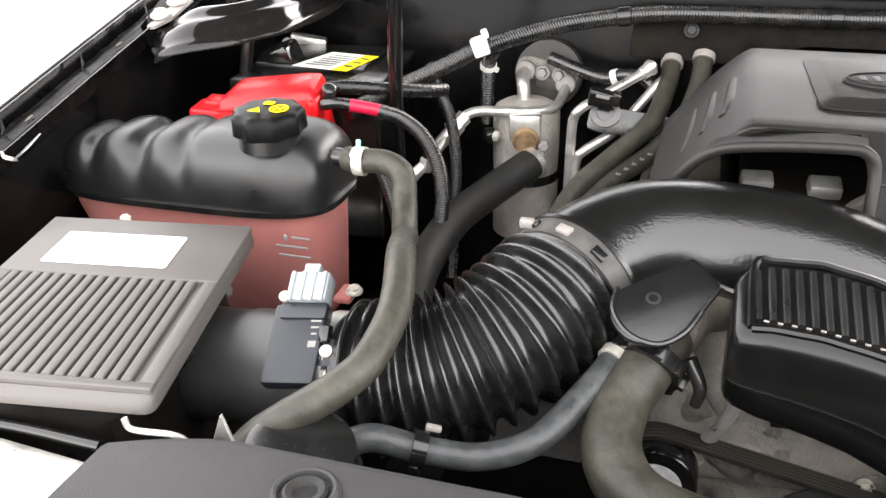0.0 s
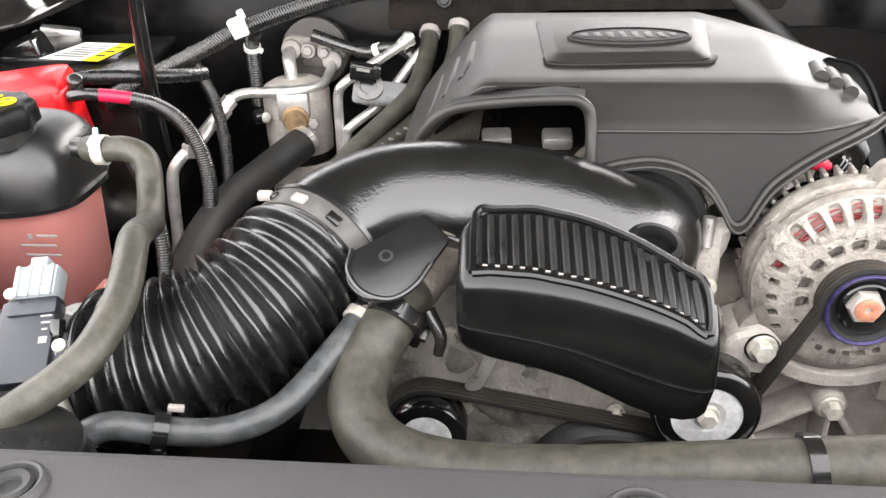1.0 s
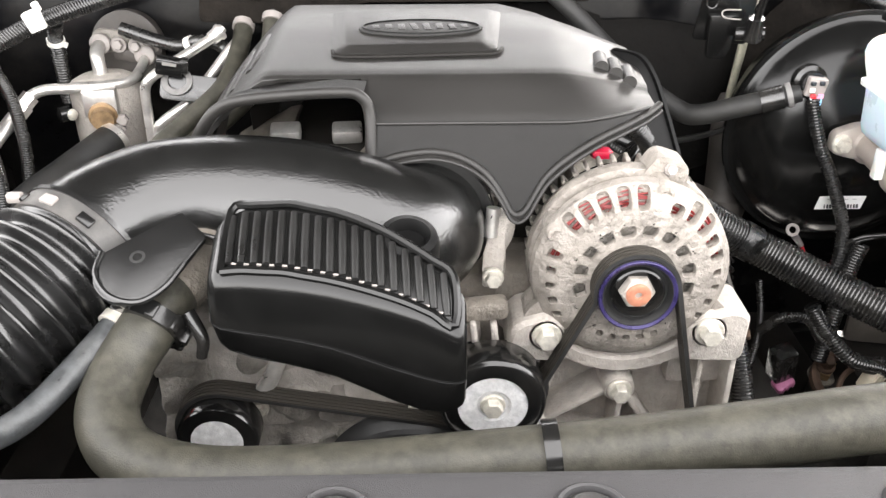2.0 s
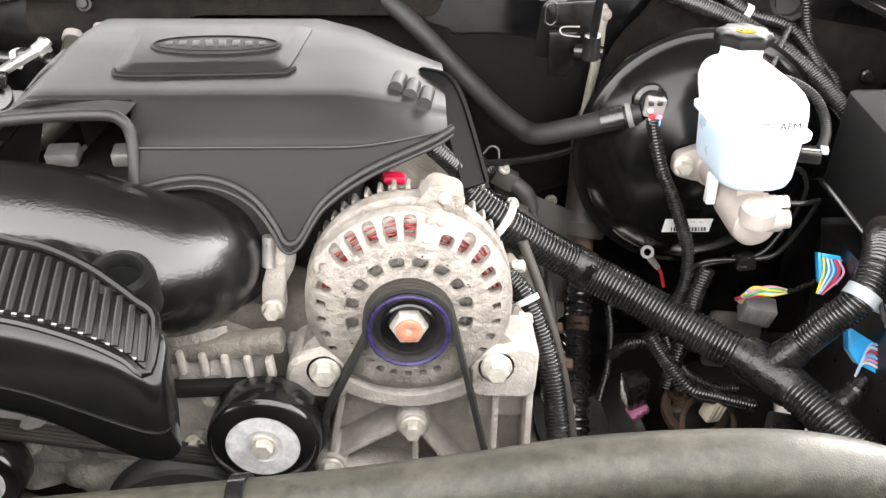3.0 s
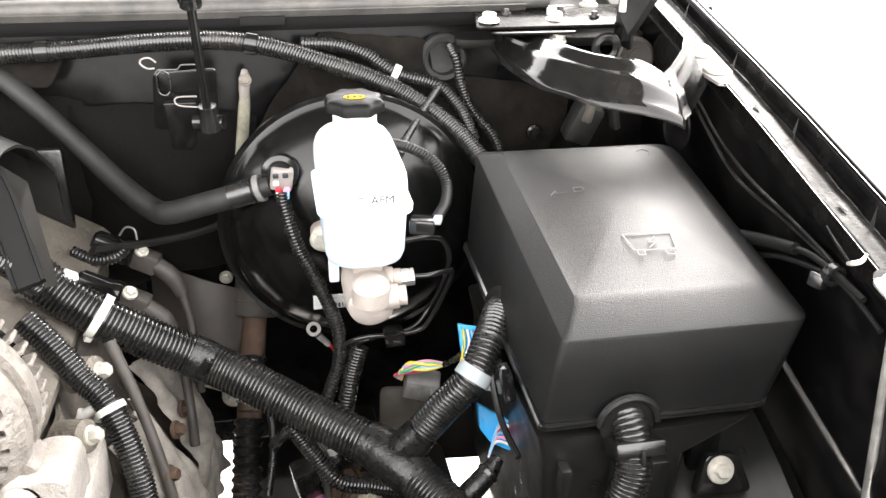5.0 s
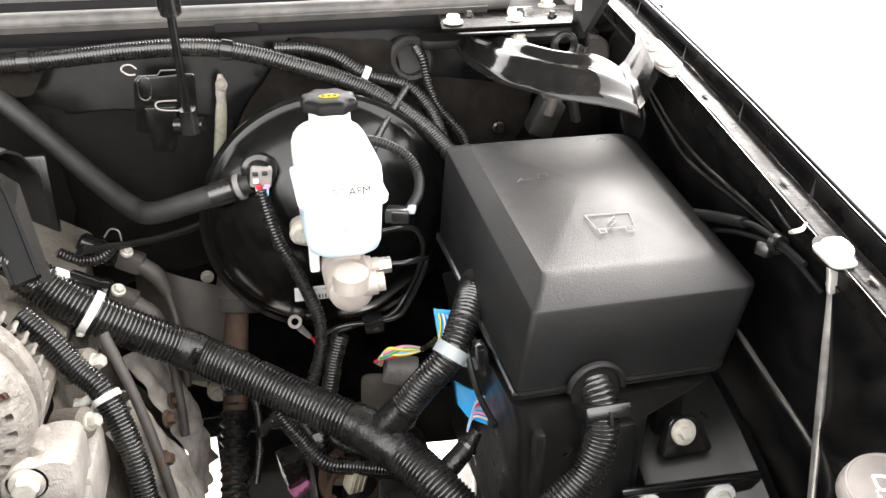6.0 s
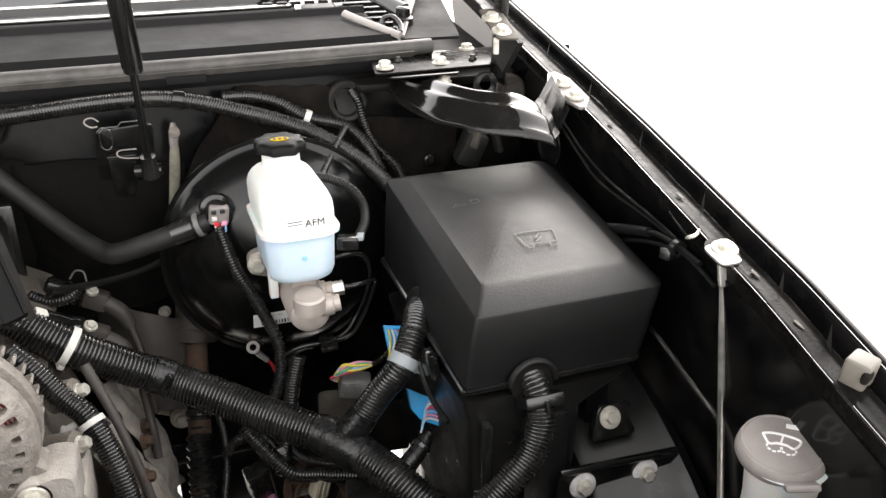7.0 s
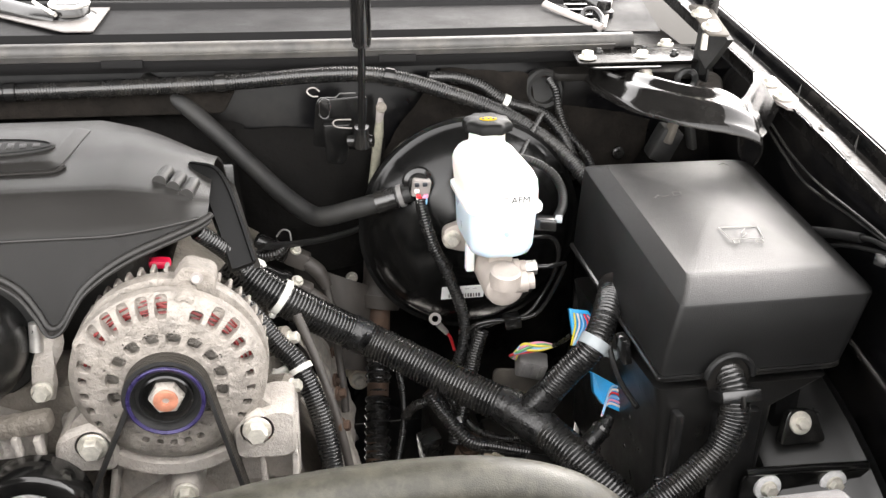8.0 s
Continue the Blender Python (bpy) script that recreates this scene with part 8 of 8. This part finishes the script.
fb = at_base("frame_bracket", (0.535, 1.06, 0.76), "pale tan cast bracket behind the steering shaft", "bracket")
part("arm", loft([[Vector((0.515 + 0.045 * u, 1.06 + 0.02 * u + q[0], 0.80 - 0.035 * u + q[1])) for q in rounded([(-0.01, -0.014), (0.01, -0.014), (0.01, 0.014), (-0.01, 0.014)], 0.004)] for u in (0, 0.3, 0.6, 1.0, 1.3)]), M_tan, fb)
part("lug", lathe((0.552, 1.05, 0.775), (0, -1, 0.2), [(-0.02, 0.016), (0.012, 0.015), (0.014, 0.010)], 20), M_tan, fb)
part("bolt", hexbolt((0.552, 1.035, 0.778), (0, -1, 0.2), 0.008, 0.010), M_zinc, fb)
tw = at_base("frame_tower", (0.69, 0.90, 0.66), "rust-brown frame tower with a round opening", "frame tower")
part("plate", slab(rounded([(0.60, 0.70), (0.78, 0.70), (0.77, 0.752), (0.61, 0.758)], 0.012), (0, 0.93, 0), (1, 0, 0), (0, -0.55, 0.83), 0.008, 0.002), M_rust, tw)
part("ring", lathe((0.700, 0.865, 0.742), (0, -0.5, 0.85), [(0, 0.030), (0, 0.040), (0.010, 0.040), (0.012, 0.036), (0.010, 0.030)], 32, hollow=True), M_rust, tw)
part("stud", hexbolt((0.680, 0.875, 0.762), (0, -0.5, 0.85), 0.008, 0.016, 1.5), M_rust, tw)
for i, pts in enumerate(([(0.60, 0.90, 0.80), (0.615, 0.88, 0.83), (0.640, 0.87, 0.835), (0.655, 0.865, 0.815), (0.668, 0.86, 0.80)], [(0.655, 0.88, 0.84), (0.668, 0.875, 0.815), (0.69, 0.87, 0.79), (0.72, 0.86, 0.78), (0.745, 0.85, 0.785)], [(0.595, 0.92, 0.86), (0.60, 0.91, 0.82), (0.598, 0.90, 0.78), (0.59, 0.89, 0.74)])):
    w_ = at_base("wire_conduit", pts[2], "thin black wire bundle low in the bay", "wire conduit", "conduits")
    part("conduit", ribbed(pts, 0.0065 - 0.001 * i, 0.003, 0.0007, 12), M_loom, w_)
tg = at_base("wire_tag", (0.668, 0.86, 0.81), "small white paper tag on a wire", "tag")
part("tag", slab(rounded(rect(0, 0, 0.004, 0.011), 0.001), (0.664, 0.858, 0.812), (1, 0, 0.3), (-0.3, -0.3, 1), 0.0008, 0.0002), M_white, tg)

# ---- right hand side of the engine: manifold shield, coils and leads ----
rs = at_base("exhaust_side", (0.47, 0.85, 0.80), "dirty cast engine flank with heat shield", "engine flank")
def flank(u, v):
    """The engine's flank: stepped castings, smoothed by grime."""
    step = 0.018 * (1 / (1 + math.exp(-40 * (v - 0.30 - 0.1 * u)))) + 0.022 * (1 / (1 + math.exp(-36 * (v - 0.62 + 0.12 * u))))
    n = 0.012 * noise.noise((u * 5, v * 4, 1.5)) + 0.003 * noise.noise((u * 21, v * 19, 3.5))
    return Vector((0.425 + 0.045 * v + step + n, 0.70 + 0.28 * u, 0.965 - 0.27 * v + 0.01 * noise.noise((u * 7, v * 7, 4))))


part("casting", sheet(flank, 70, 60, 0.004), M_cast_dark, rs, angle=60)


def shield(y0, y1, seed):
    """A pressed heat shield with a rolled edge and shallow beads."""
    def fn(u, v):
        x = 0.482 + 0.050 * math.sin(v * 1.9) - 0.012 * (abs(2 * u - 1) ** 6) + 0.005 * noise.noise((u * 4, v * 5, seed))
        x += 0.009 * noise.noise((u * 5 + v * 3, v * 4, seed + 5)) + 0.005 * abs(noise.noise((u * 9, v * 8 + u * 4, seed + 9))) + 0.0030 * math.sin(u * 16 + seed) * math.sin(v * 9) + 0.006 * max(0.0, v - 0.93) / 0.07
        return Vector((x, y0 + (y1 - y0) * u + 0.025 * v, 0.945 - 0.21 * v - 0.02 * u))
    return sheet(fn, 30, 40, 0.0018)


part("heat_shield", shield(0.735, 0.835, 2.0), M_shield, rs, "dull pressed metal heat shield", angle=60)
part("heat_shield", shield(0.860, 0.965, 7.0), M_shield, rs, "dull pressed metal heat shield", angle=60)
for y in (0.752, 0.818, 0.880, 0.948):
    part("shield_bolt", hexbolt((0.512, y, 0.895 - 0.02 * (y > 0.85)), (0.9, -0.3, 0.2), 0.006, 0.009, 1.5), M_rust, rs)
for y, z in ((0.725, 0.965), (0.79, 0.985), (0.90, 0.975)):
    part("boss", lathe((0.445, y, z), (0.85, -0.35, 0.3), [(-0.01, 0.016), (0.016, 0.014), (0.019, 0.010)], 18), M_cast_dark, rs)
    part("stud", hexbolt((0.4615, y - 0.0065, z + 0.0055), (0.85, -0.35, 0.3), 0.0065, 0.010, 1.3), M_zinc, rs)
part("dipstick_tube", tube([(0.470, 0.80, 1.01), (0.492, 0.775, 0.955), (0.512, 0.745, 0.885), (0.525, 0.72, 0.80), (0.53, 0.70, 0.72)], [0.0055, 0.005, 0.005, 0.005, 0.005], 12, 6), M_boot, rs, "grey metal tube")
cup = at_base("tunnel_panel", (0.535, 1.02, 0.90), "dark grey curved sheet below the firewall", "panel")
part("sheet", sheet(lambda u, v: Vector((0.470 + 0.115 * u, 1.075 - 0.030 * math.sin(u * 3.0) - 0.03 * v, 0.955 - 0.05 * u * u - (0.14 - 0.02 * u) * v)), 20, 16, 0.003), M_boot, cup, angle=60)
for i in range(2):
    y = 0.923 + i * 0.098
    co_ = at_base("ignition_coil", (0.455, y, 0.97), "black ignition coil with a spark plug lead", "ignition coil", "ignition coils")
    part("body", lathe((0.420, y + 0.006, 1.008), (0.90, -0.18, -0.38), [(0, 0.010), (0.004, 0.0135), (0.034, 0.0135), (0.036, 0.0150), (0.044, 0.0150), (0.047, 0.011)], 20), M_smooth, co_)
    part("socket", box((0.474, y - 0.006, 0.985), (0.030, 0.020, 0.024), (0, 24, -10), 0.004), M_boot, co_, "grey-brown rubber socket")
    part("boot", tube([(0.484, y - 0.008, 0.980), (0.500, y - 0.012, 0.966), (0.510, y - 0.016, 0.945)], [0.0100, 0.0105, 0.0080], 14), M_boot, co_, "grey-brown rubber boot")
    part("lead", tube([(0.508, y - 0.014, 0.952), (0.516, y - 0.026, 0.915), (0.521, y - 0.050, 0.87), (0.522, y - 0.06, 0.84)], 0.0050, 10), M_boot, co_)
    if i == 1:
        part("bail", tube([(0.448, y + 0.006, 1.012), (0.456, y + 0.004, 1.022), (0.465, y + 0.002, 1.020), (0.467, y, 1.008)], 0.0011, 6), M_alu, co_, "wire bail")
    part("bolt", hexbolt((0.472, y - 0.012, 0.999), (0.4, -0.5, 0.8), 0.0052, 0.006), M_zinc, co_)
conduit((0.44, 1.0, 1.0), [(0.405, 0.985, 1.015), (0.425, 0.985, 1.004), (0.446, 0.990, 1.003), (0.458, 1.000, 1.010)], 0.0075, "black ribbed conduit beside the ignition coils")
cl = at_base("loom_clip", (0.445, 0.79, 0.985), "white plastic loom clip on the alternator side", "clip")
part("stem", tube([(0.448, 0.768, 0.958), (0.462, 0.765, 0.968)], [0.005, 0.004], 10), M_whitepl, cl)
part("head", box((0.444, 0.770, 0.955), (0.010, 0.008, 0.012), (0, 20, 0), 0.002), M_whitepl, cl)

# ---- fuse box ----
fuse = at_base("fuse_box", (0.91, 0.75, 0.80), "black grained fuse box lid with pale embossed symbols", "fuse box")


def fz(y):
    return (y - 0.626) * 0.155


def fring(z, x0, x1, y0, y1, r, slope=1.0):
    ring = rounded([(x0, y0), (x1, y0), (x1, y1), (x0, y1)], r, 6)
    return [Vector((p[0] + 0.19 * (p[0] - 0.8175) * (p[1] - 0.626), p[1], z + fz(p[1]) * slope)) for p in ring]


LX, LY, LHX, LHY = 0.9255, 0.778, 0.0805, 0.121      # middle and half size of the crowned top


def swell(x, y):
    return 0.0115 * (1 - ((x - LX) / LHX) ** 2) * (1 - ((y - LY) / LHY) ** 2)


def crown(k):
    """One ring of the lid's crowned top, from its rim (k = 1) to the middle."""
    ring = fring(1.0905, LX - LHX * k, LX + LHX * k, LY - LHY * k, LY + LHY * k, [0.006 * k, 0.017 * k, 0.020 * k, 0.008 * k])
    return [Vector((v.x, v.y, v.z + swell(v.x, v.y))) for v in ring]


part("lid", loft([fring(1.000, 0.8175, 1.014, 0.632, 0.918, [0.006, 0.012, 0.02, 0.01], 0.6), fring(1.03, 0.820, 1.021, 0.630, 0.920, [0.006, 0.012, 0.02, 0.01], 0.8), fring(1.0765, 0.825, 1.0295, 0.6250, 0.922, [0.006, 0.014, 0.022, 0.008]),
                  fring(1.0790, 0.8258, 1.0292, 0.6257, 0.9215, [0.006, 0.014, 0.022, 0.008]), fring(1.0808, 0.8275, 1.0275, 0.6275, 0.920, [0.006, 0.014, 0.022, 0.008]), fring(1.0890, 0.8425, 1.0085, 0.6530, 0.901, [0.006, 0.018, 0.021, 0.008])]
                 + [crown(k) for k in (1.0, 0.96, 0.9, 0.8, 0.68, 0.55, 0.4, 0.25, 0.1)]), M_grain, fuse, angle=24)
part("lid_lip", loft([fring(0.9955, 0.815, 1.012, 0.628, 0.915, [0.006, 0.02, 0.02, 0.01], 0.6), fring(0.9955, 0.8135, 1.0155, 0.6285, 0.921, [0.006, 0.02, 0.02, 0.01], 0.6), fring(0.998, 0.8135, 1.0155, 0.6285, 0.921, [0.006, 0.02, 0.02, 0.01], 0.6), fring(0.9995, 0.815, 1.012, 0.628, 0.914, [0.006, 0.02, 0.02, 0.01], 0.6)]), M_smooth, fuse, "thin glossy lid edge")
arch = [(0.886 + 0.024 * math.cos(a), 0.6245, 0.998 + 0.024 * math.sin(a)) for a in np.linspace(0, math.pi, 14)]
part("arch_lip", tube(arch, 0.0035, 8, 2), M_grain, fuse)
part("arch", lathe((0.886, 0.640, 0.996), (0, -1, 0), [(0, 0.0225), (0.0140, 0.0225), (0.0142, 0.012)], 32), M_dark, fuse, "dark cable opening")
part("base", loft([[Vector((p[0], p[1], z)) for p in rounded([(x0, 0.63), (x1, 0.63), (x1, 0.90), (x0, 0.90)], 0.012)] for z, x0, x1 in ((0.78, 0.828, 0.935), (0.955, 0.822, 0.945), (0.985, 0.815, 1.0))]), M_dullrib, fuse, "black base tray")
part("latch", box((0.806, 0.70, 0.995), (0.010, 0.020, 0.030), (0, -10, 0), 0.002), M_smooth, fuse)
part("base_rib", box((0.835, 0.622, 0.88), (0.010, 0.016, 0.17), None, 0.003), M_plastic, fuse)
part("base_rib", box((0.90, 0.624, 0.88), (0.05, 0.014, 0.16), None, 0.004), M_plastic, fuse)
part("side_strap", tube([(0.806, 0.76, 1.02), (0.800, 0.73, 0.99), (0.800, 0.69, 0.965), (0.805, 0.65, 0.955)], 0.003, 8), M_plastic, fuse)


def on_lid(x, y):
    return Vector((x, y, 1.0908 + swell(x, y) + fz(y)))


def stroke(pts, mat, w=0.0008):
    b = bmesh.new()
    for p, q in zip(pts, pts[1:]):
        p, q = on_lid(*p), on_lid(*q)
        tube([p, q], w / 2, 6, bm=b)
    part("symbol", b, mat, fuse, "pale embossed symbol line")


stroke([(0.908, 0.726), (0.951, 0.725), (0.948, 0.7045), (0.9115, 0.7050), (0.908, 0.726)], M_icon)
stroke([(0.913, 0.705), (0.913, 0.699), (0.919, 0.699), (0.919, 0.705)], M_icon)
stroke([(0.938, 0.7045), (0.938, 0.698), (0.945, 0.698), (0.945, 0.7045)], M_icon)
stroke([(0.935, 0.721), (0.927, 0.714), (0.934, 0.7135), (0.925, 0.707)], M_icon)
stroke([(0.868, 0.801), (0.874, 0.807), (0.874, 0.802), (0.884, 0.801)], M_seal)
stroke([(0.891, 0.807), (0.899, 0.806), (0.899, 0.799), (0.890, 0.799), (0.891, 0.807)], M_seal)
stroke([(0.985, 0.884), (0.992, 0.889), (0.998, 0.884), (0.994, 0.874)], M_seal)

fbk = at_base("fuse_box_bracket", (0.98, 0.62, 0.83), "gloss black steel bracket with washers and bolts", "bracket")
part("face", slab(rounded([(0.905, 0.80), (1.06, 0.80), (1.055, 0.884), (0.91, 0.890)], 0.010), (0, 0.612, 0), (1, 0, 0), (0, 0, 1), 0.004, 0.001), M_smooth, fbk)
part("shelf", slab(rounded([(0.908, 0.606), (1.056, 0.608), (1.05, 0.66), (0.915, 0.66)], 0.010), (0, 0, 0.888 - 0.606 * 0.32), (1, 0, -0.05), (0, 1, 0.32), 0.004, 0.001), M_gloss, fbk)
part("shelf_edge", tube([(0.912, 0.609, 0.8925), (0.985, 0.6085, 0.8895), (1.052, 0.611, 0.884)], 0.0045, 12, 4), M_gloss, fbk)
part("post", box((0.986, 0.674, 0.945), (0.027, 0.012, 0.09), None, 0.003), M_plastic, fbk)
part("horn", slab(rounded([(0.962, 0), (1.018, 0), (1.005, 0.034), (0.975, 0.036)], 0.008), (0, 0.646, 0.896), (1, 0, 0), (0, 0.35, 1), 0.012, 0.002), M_smooth, fbk)
part("bolt", hexbolt((0.987, 0.6425, 0.922), (0, -0.9, 0.4), 0.007, 0.008, 1.8), M_zinc, fbk, "pale washer bolt")
for x, z in ((1.013, 0.869), (0.938, 0.872)):
    part("washer", lathe((x, 0.6085, z), (0, -1, 0.1), [(0, 0.0150), (0.003, 0.0146), (0.004, 0.012)], 28), M_steel, fbk, "pale grey round washer")
    part("bolt", hexbolt((x, 0.6045, z), (0, -1, 0.1), 0.0075, 0.008, 1.2), M_zinc, fbk)

# ---- fender side: rod, washer bottle, wires ----
rod = at_base("support_rod", (1.03, 0.5, 0.8), "bright steel support rod bolted to the fender flange", "rod")
part("rod", tube([(1.045, 0.560, 1.112), (1.0475, 0.560, 1.098), (1.0555, 0.560, 1.023), (1.073, 0.560, 0.88), (1.092, 0.560, 0.72)], [0.0052, 0.0040, 0.0037, 0.0037, 0.0037], 16, 4), M_alu, rod)
part("fork", slab(rounded([(-0.007, -0.010), (0.007, -0.010), (0.009, 0.016), (-0.009, 0.016)], 0.003), (1.0445, 0.558, 1.116), (1, 0, 0.1), (0, 0.15, 1), 0.004, 0.001), M_alu, rod, "flattened bright rod end")
part("eye", slab(rounded(rect(0, 0, 0.012, 0.016), 0.008), (1.043, 0.562, 1.1335), (1, 0, 0), (0, 1, 0.2), 0.003, 0.001), M_alu, rod)
wsh = at_base("washer_bottle", (1.005, 0.43, 0.85), "white washer bottle neck under a printed grey flip cap", "washer bottle")
WC = Vector((1.016, 0.428, 1.023))
part("neck", lathe(WC - Vector((0, 0, 0.15)), (0.0, -0.05, 1), [(0, 0.030), (0.10, 0.028), (0.138, 0.031), (0.140, 0.034)], 36), M_res, wsh, "white translucent filler neck")
wc = part("cap", lathe(WC - Vector((0, 0, 0.012)), (-0.05, -0.18, 1), [(0, 0.0345), (0.004, 0.0365), (0.010, 0.0355), (0.013, 0.033), (0.0135, 0.02)], 56), M_cap, wsh, "mid grey flip cap")
part("hinge_tab", box(WC + Vector((-0.012, -0.040, -0.010)), (0.026, 0.022, 0.006), (-30, -10, -30), 0.002), M_cap, wc)
part("cap_tab", box(WC + Vector((0.022, 0.020, -0.0045)), (0.040, 0.026, 0.007), (0, 0, -48), 0.006, 3), M_cap, wc)
part("cap_rim", tube([WC + Vector((0.0315 * math.cos(k * math.pi / 18), 0.0315 * math.sin(k * math.pi / 18) * 0.985, 0.0012 + 0.0016 * math.cos(k * math.pi / 18) + 0.0055 * math.sin(k * math.pi / 18))) for k in range(37)], 0.0012, 6, 1), M_cap, wc)
cxx, cyy, czz = Vector((1, 0, 0.05)), Vector((0, 1, 0.18)), Vector((-0.05, -0.18, 1)).normalized()


def on_cap(u, v):
    a = radians(-40)
    return WC + czz * 0.0022 + cxx * (u * math.cos(a) - v * math.sin(a)) + cyy * (u * math.sin(a) + v * math.cos(a))


for pts in ([(-0.015, 0.006), (-0.007, 0.009), (0.007, 0.009), (0.015, 0.006), (0.010, -0.004), (0.004, -0.002), (-0.004, -0.002), (-0.010, -0.004), (-0.015, 0.006)],):
    b = bmesh.new()
    tube([on_cap(*p) for p in pts], 0.0011, 6, 3, bm=b)
    part("symbol", b, M_white, wc, "white printed washer symbol")
for k in range(10):
    a, s = radians(185 + (k % 5) * 42), (-1 if k < 5 else 1)
    part("symbol", box(on_cap(s * 0.0055 + 0.0058 * math.cos(a), -0.006 + 0.0058 * math.sin(a)), (0.0030, 0.0017, 0.0006), (10, 0, math.degrees(a) + 50), 0), M_white, wc)
part("symbol", box(on_cap(0.0, 0.003), (0.0016, 0.012, 0.0006), (10, 0, -50), 0), M_white, wc)
part("symbol", box(on_cap(0.0085, 0.0215), (0.011, 0.005, 0.0006), (10, 0, -40), 0), M_white, wc)
hs = at_base("washer_hose", (1.05, 0.42, 0.95), "thin black washer hose beside the bottle", "hose", "engine hoses")
part("hose", tube([(1.062, 0.50, 1.08), (1.065, 0.46, 1.04), (1.055, 0.42, 0.99), (1.03, 0.395, 0.955), (1.0, 0.385, 0.95)], 0.0032, 10, 8), M_smooth, hs)
bs = at_base("bump_stop", (1.046, 0.393, 1.092), "grey rubber hood bump stop on the fender flange", "bump stop")
part("body", box((1.045, 0.393, 1.106), (0.024, 0.020, 0.024), (10, 0, 25), 0.003, 3), M_stop, bs)
part("slot", box((1.041, 0.3815, 1.108), (0.014, 0.006, 0.010), (10, 0, 25), 0.003), M_felt, bs)
wr = at_base("fender_wire", (1.03, 0.68, 1.10), "black sleeved wires tied below the fender flange", "wire", "fender wires")
part("sleeve", tube([(1.034, 0.76, 1.091), (1.036, 0.72, 1.104), (1.037, 0.673, 1.117)], [0.0062, 0.0056, 0.0052], 16, 5), M_matte, wr, "dusty black rubber sleeve")
part("wire", tube([(1.037, 0.680, 1.115), (1.037, 0.655, 1.121), (1.037, 0.618, 1.121), (1.037, 0.585, 1.117)], 0.0028, 10, 6), M_matte, wr)
part("wire", tube([(1.037, 0.745, 1.078), (1.037, 0.70, 1.098), (1.037, 0.66, 1.110), (1.037, 0.618, 1.118)], 0.0024, 10, 6), M_matte, wr)
part("wire", tube([(1.037, 0.620, 1.119), (1.037, 0.592, 1.114), (1.038, 0.562, 1.104)], 0.0022, 10, 5), M_matte, wr)
part("tie", band((1.037, 0.622, 1.119), (0, 1, 0.05), 0.0068, 0.007, 0.0020, 16), M_tape, wr, "black tape wrap")
part("tie_head", box((1.031, 0.630, 1.111), (0.010, 0.013, 0.012), (0, 10, 20), 0.002), M_plastic, wr)
wr = at_base("fender_wire", (1.04, 0.80, 1.13), "thin black cable swagged below the fender flange", "wire", "fender wires")
part("wire", tube([(1.046, 0.93, 1.195), (1.046, 0.886, 1.172), (1.045, 0.843, 1.153), (1.045, 0.79, 1.134), (1.044, 0.705, 1.128), (1.043, 0.633, 1.122)], 0.0018, 8, 6), M_smooth, wr)
part("wire", tube([(1.046, 0.915, 1.195), (1.046, 0.874, 1.176), (1.045, 0.83, 1.158), (1.045, 0.77, 1.142), (1.044, 0.69, 1.132), (1.043, 0.633, 1.124)], 0.0016, 8, 6), M_smooth, wr)
hc = at_base("apron_plug", (1.02, 1.0, 1.14), "round black plug hole behind the brace", "plug")
part("ring", lathe((1.045, 0.922, 1.143), (-1, -0.1, 0), [(0, 0.026), (0.002, 0.0255), (0.002, 0.0235), (-0.003, 0.0225)], 32), M_paint, hc)
sk = at_base("actuator", (0.93, 0.98, 1.14), "black actuator and arms below the curved brace", "actuator")
part("body", box((0.985, 1.045, 1.115), (0.034, 0.03, 0.05), (10, 20, 0), 0.006), M_hose, sk)
part("arm", box((0.992, 1.03, 1.155), (0.010, 0.016, 0.075), (0, 16, 10), 0.003), M_taupe, sk)
part("arm", box((1.012, 1.03, 1.150), (0.009, 0.016, 0.085), (0, -14, 10), 0.003), M_hose, sk)
sk = at_base("actuator", (-0.53, 0.98, 1.14), "black actuator arm below the brace beside the battery", "actuator")
part("body", box((-0.53, 1.0, 1.13), (0.05, 0.04, 0.05), (10, -20, 0), 0.006), M_smooth, sk)
part("arm", box((-0.56, 0.96, 1.15), (0.012, 0.02, 0.07), (0, 12, 10), 0.003), M_apron, sk)
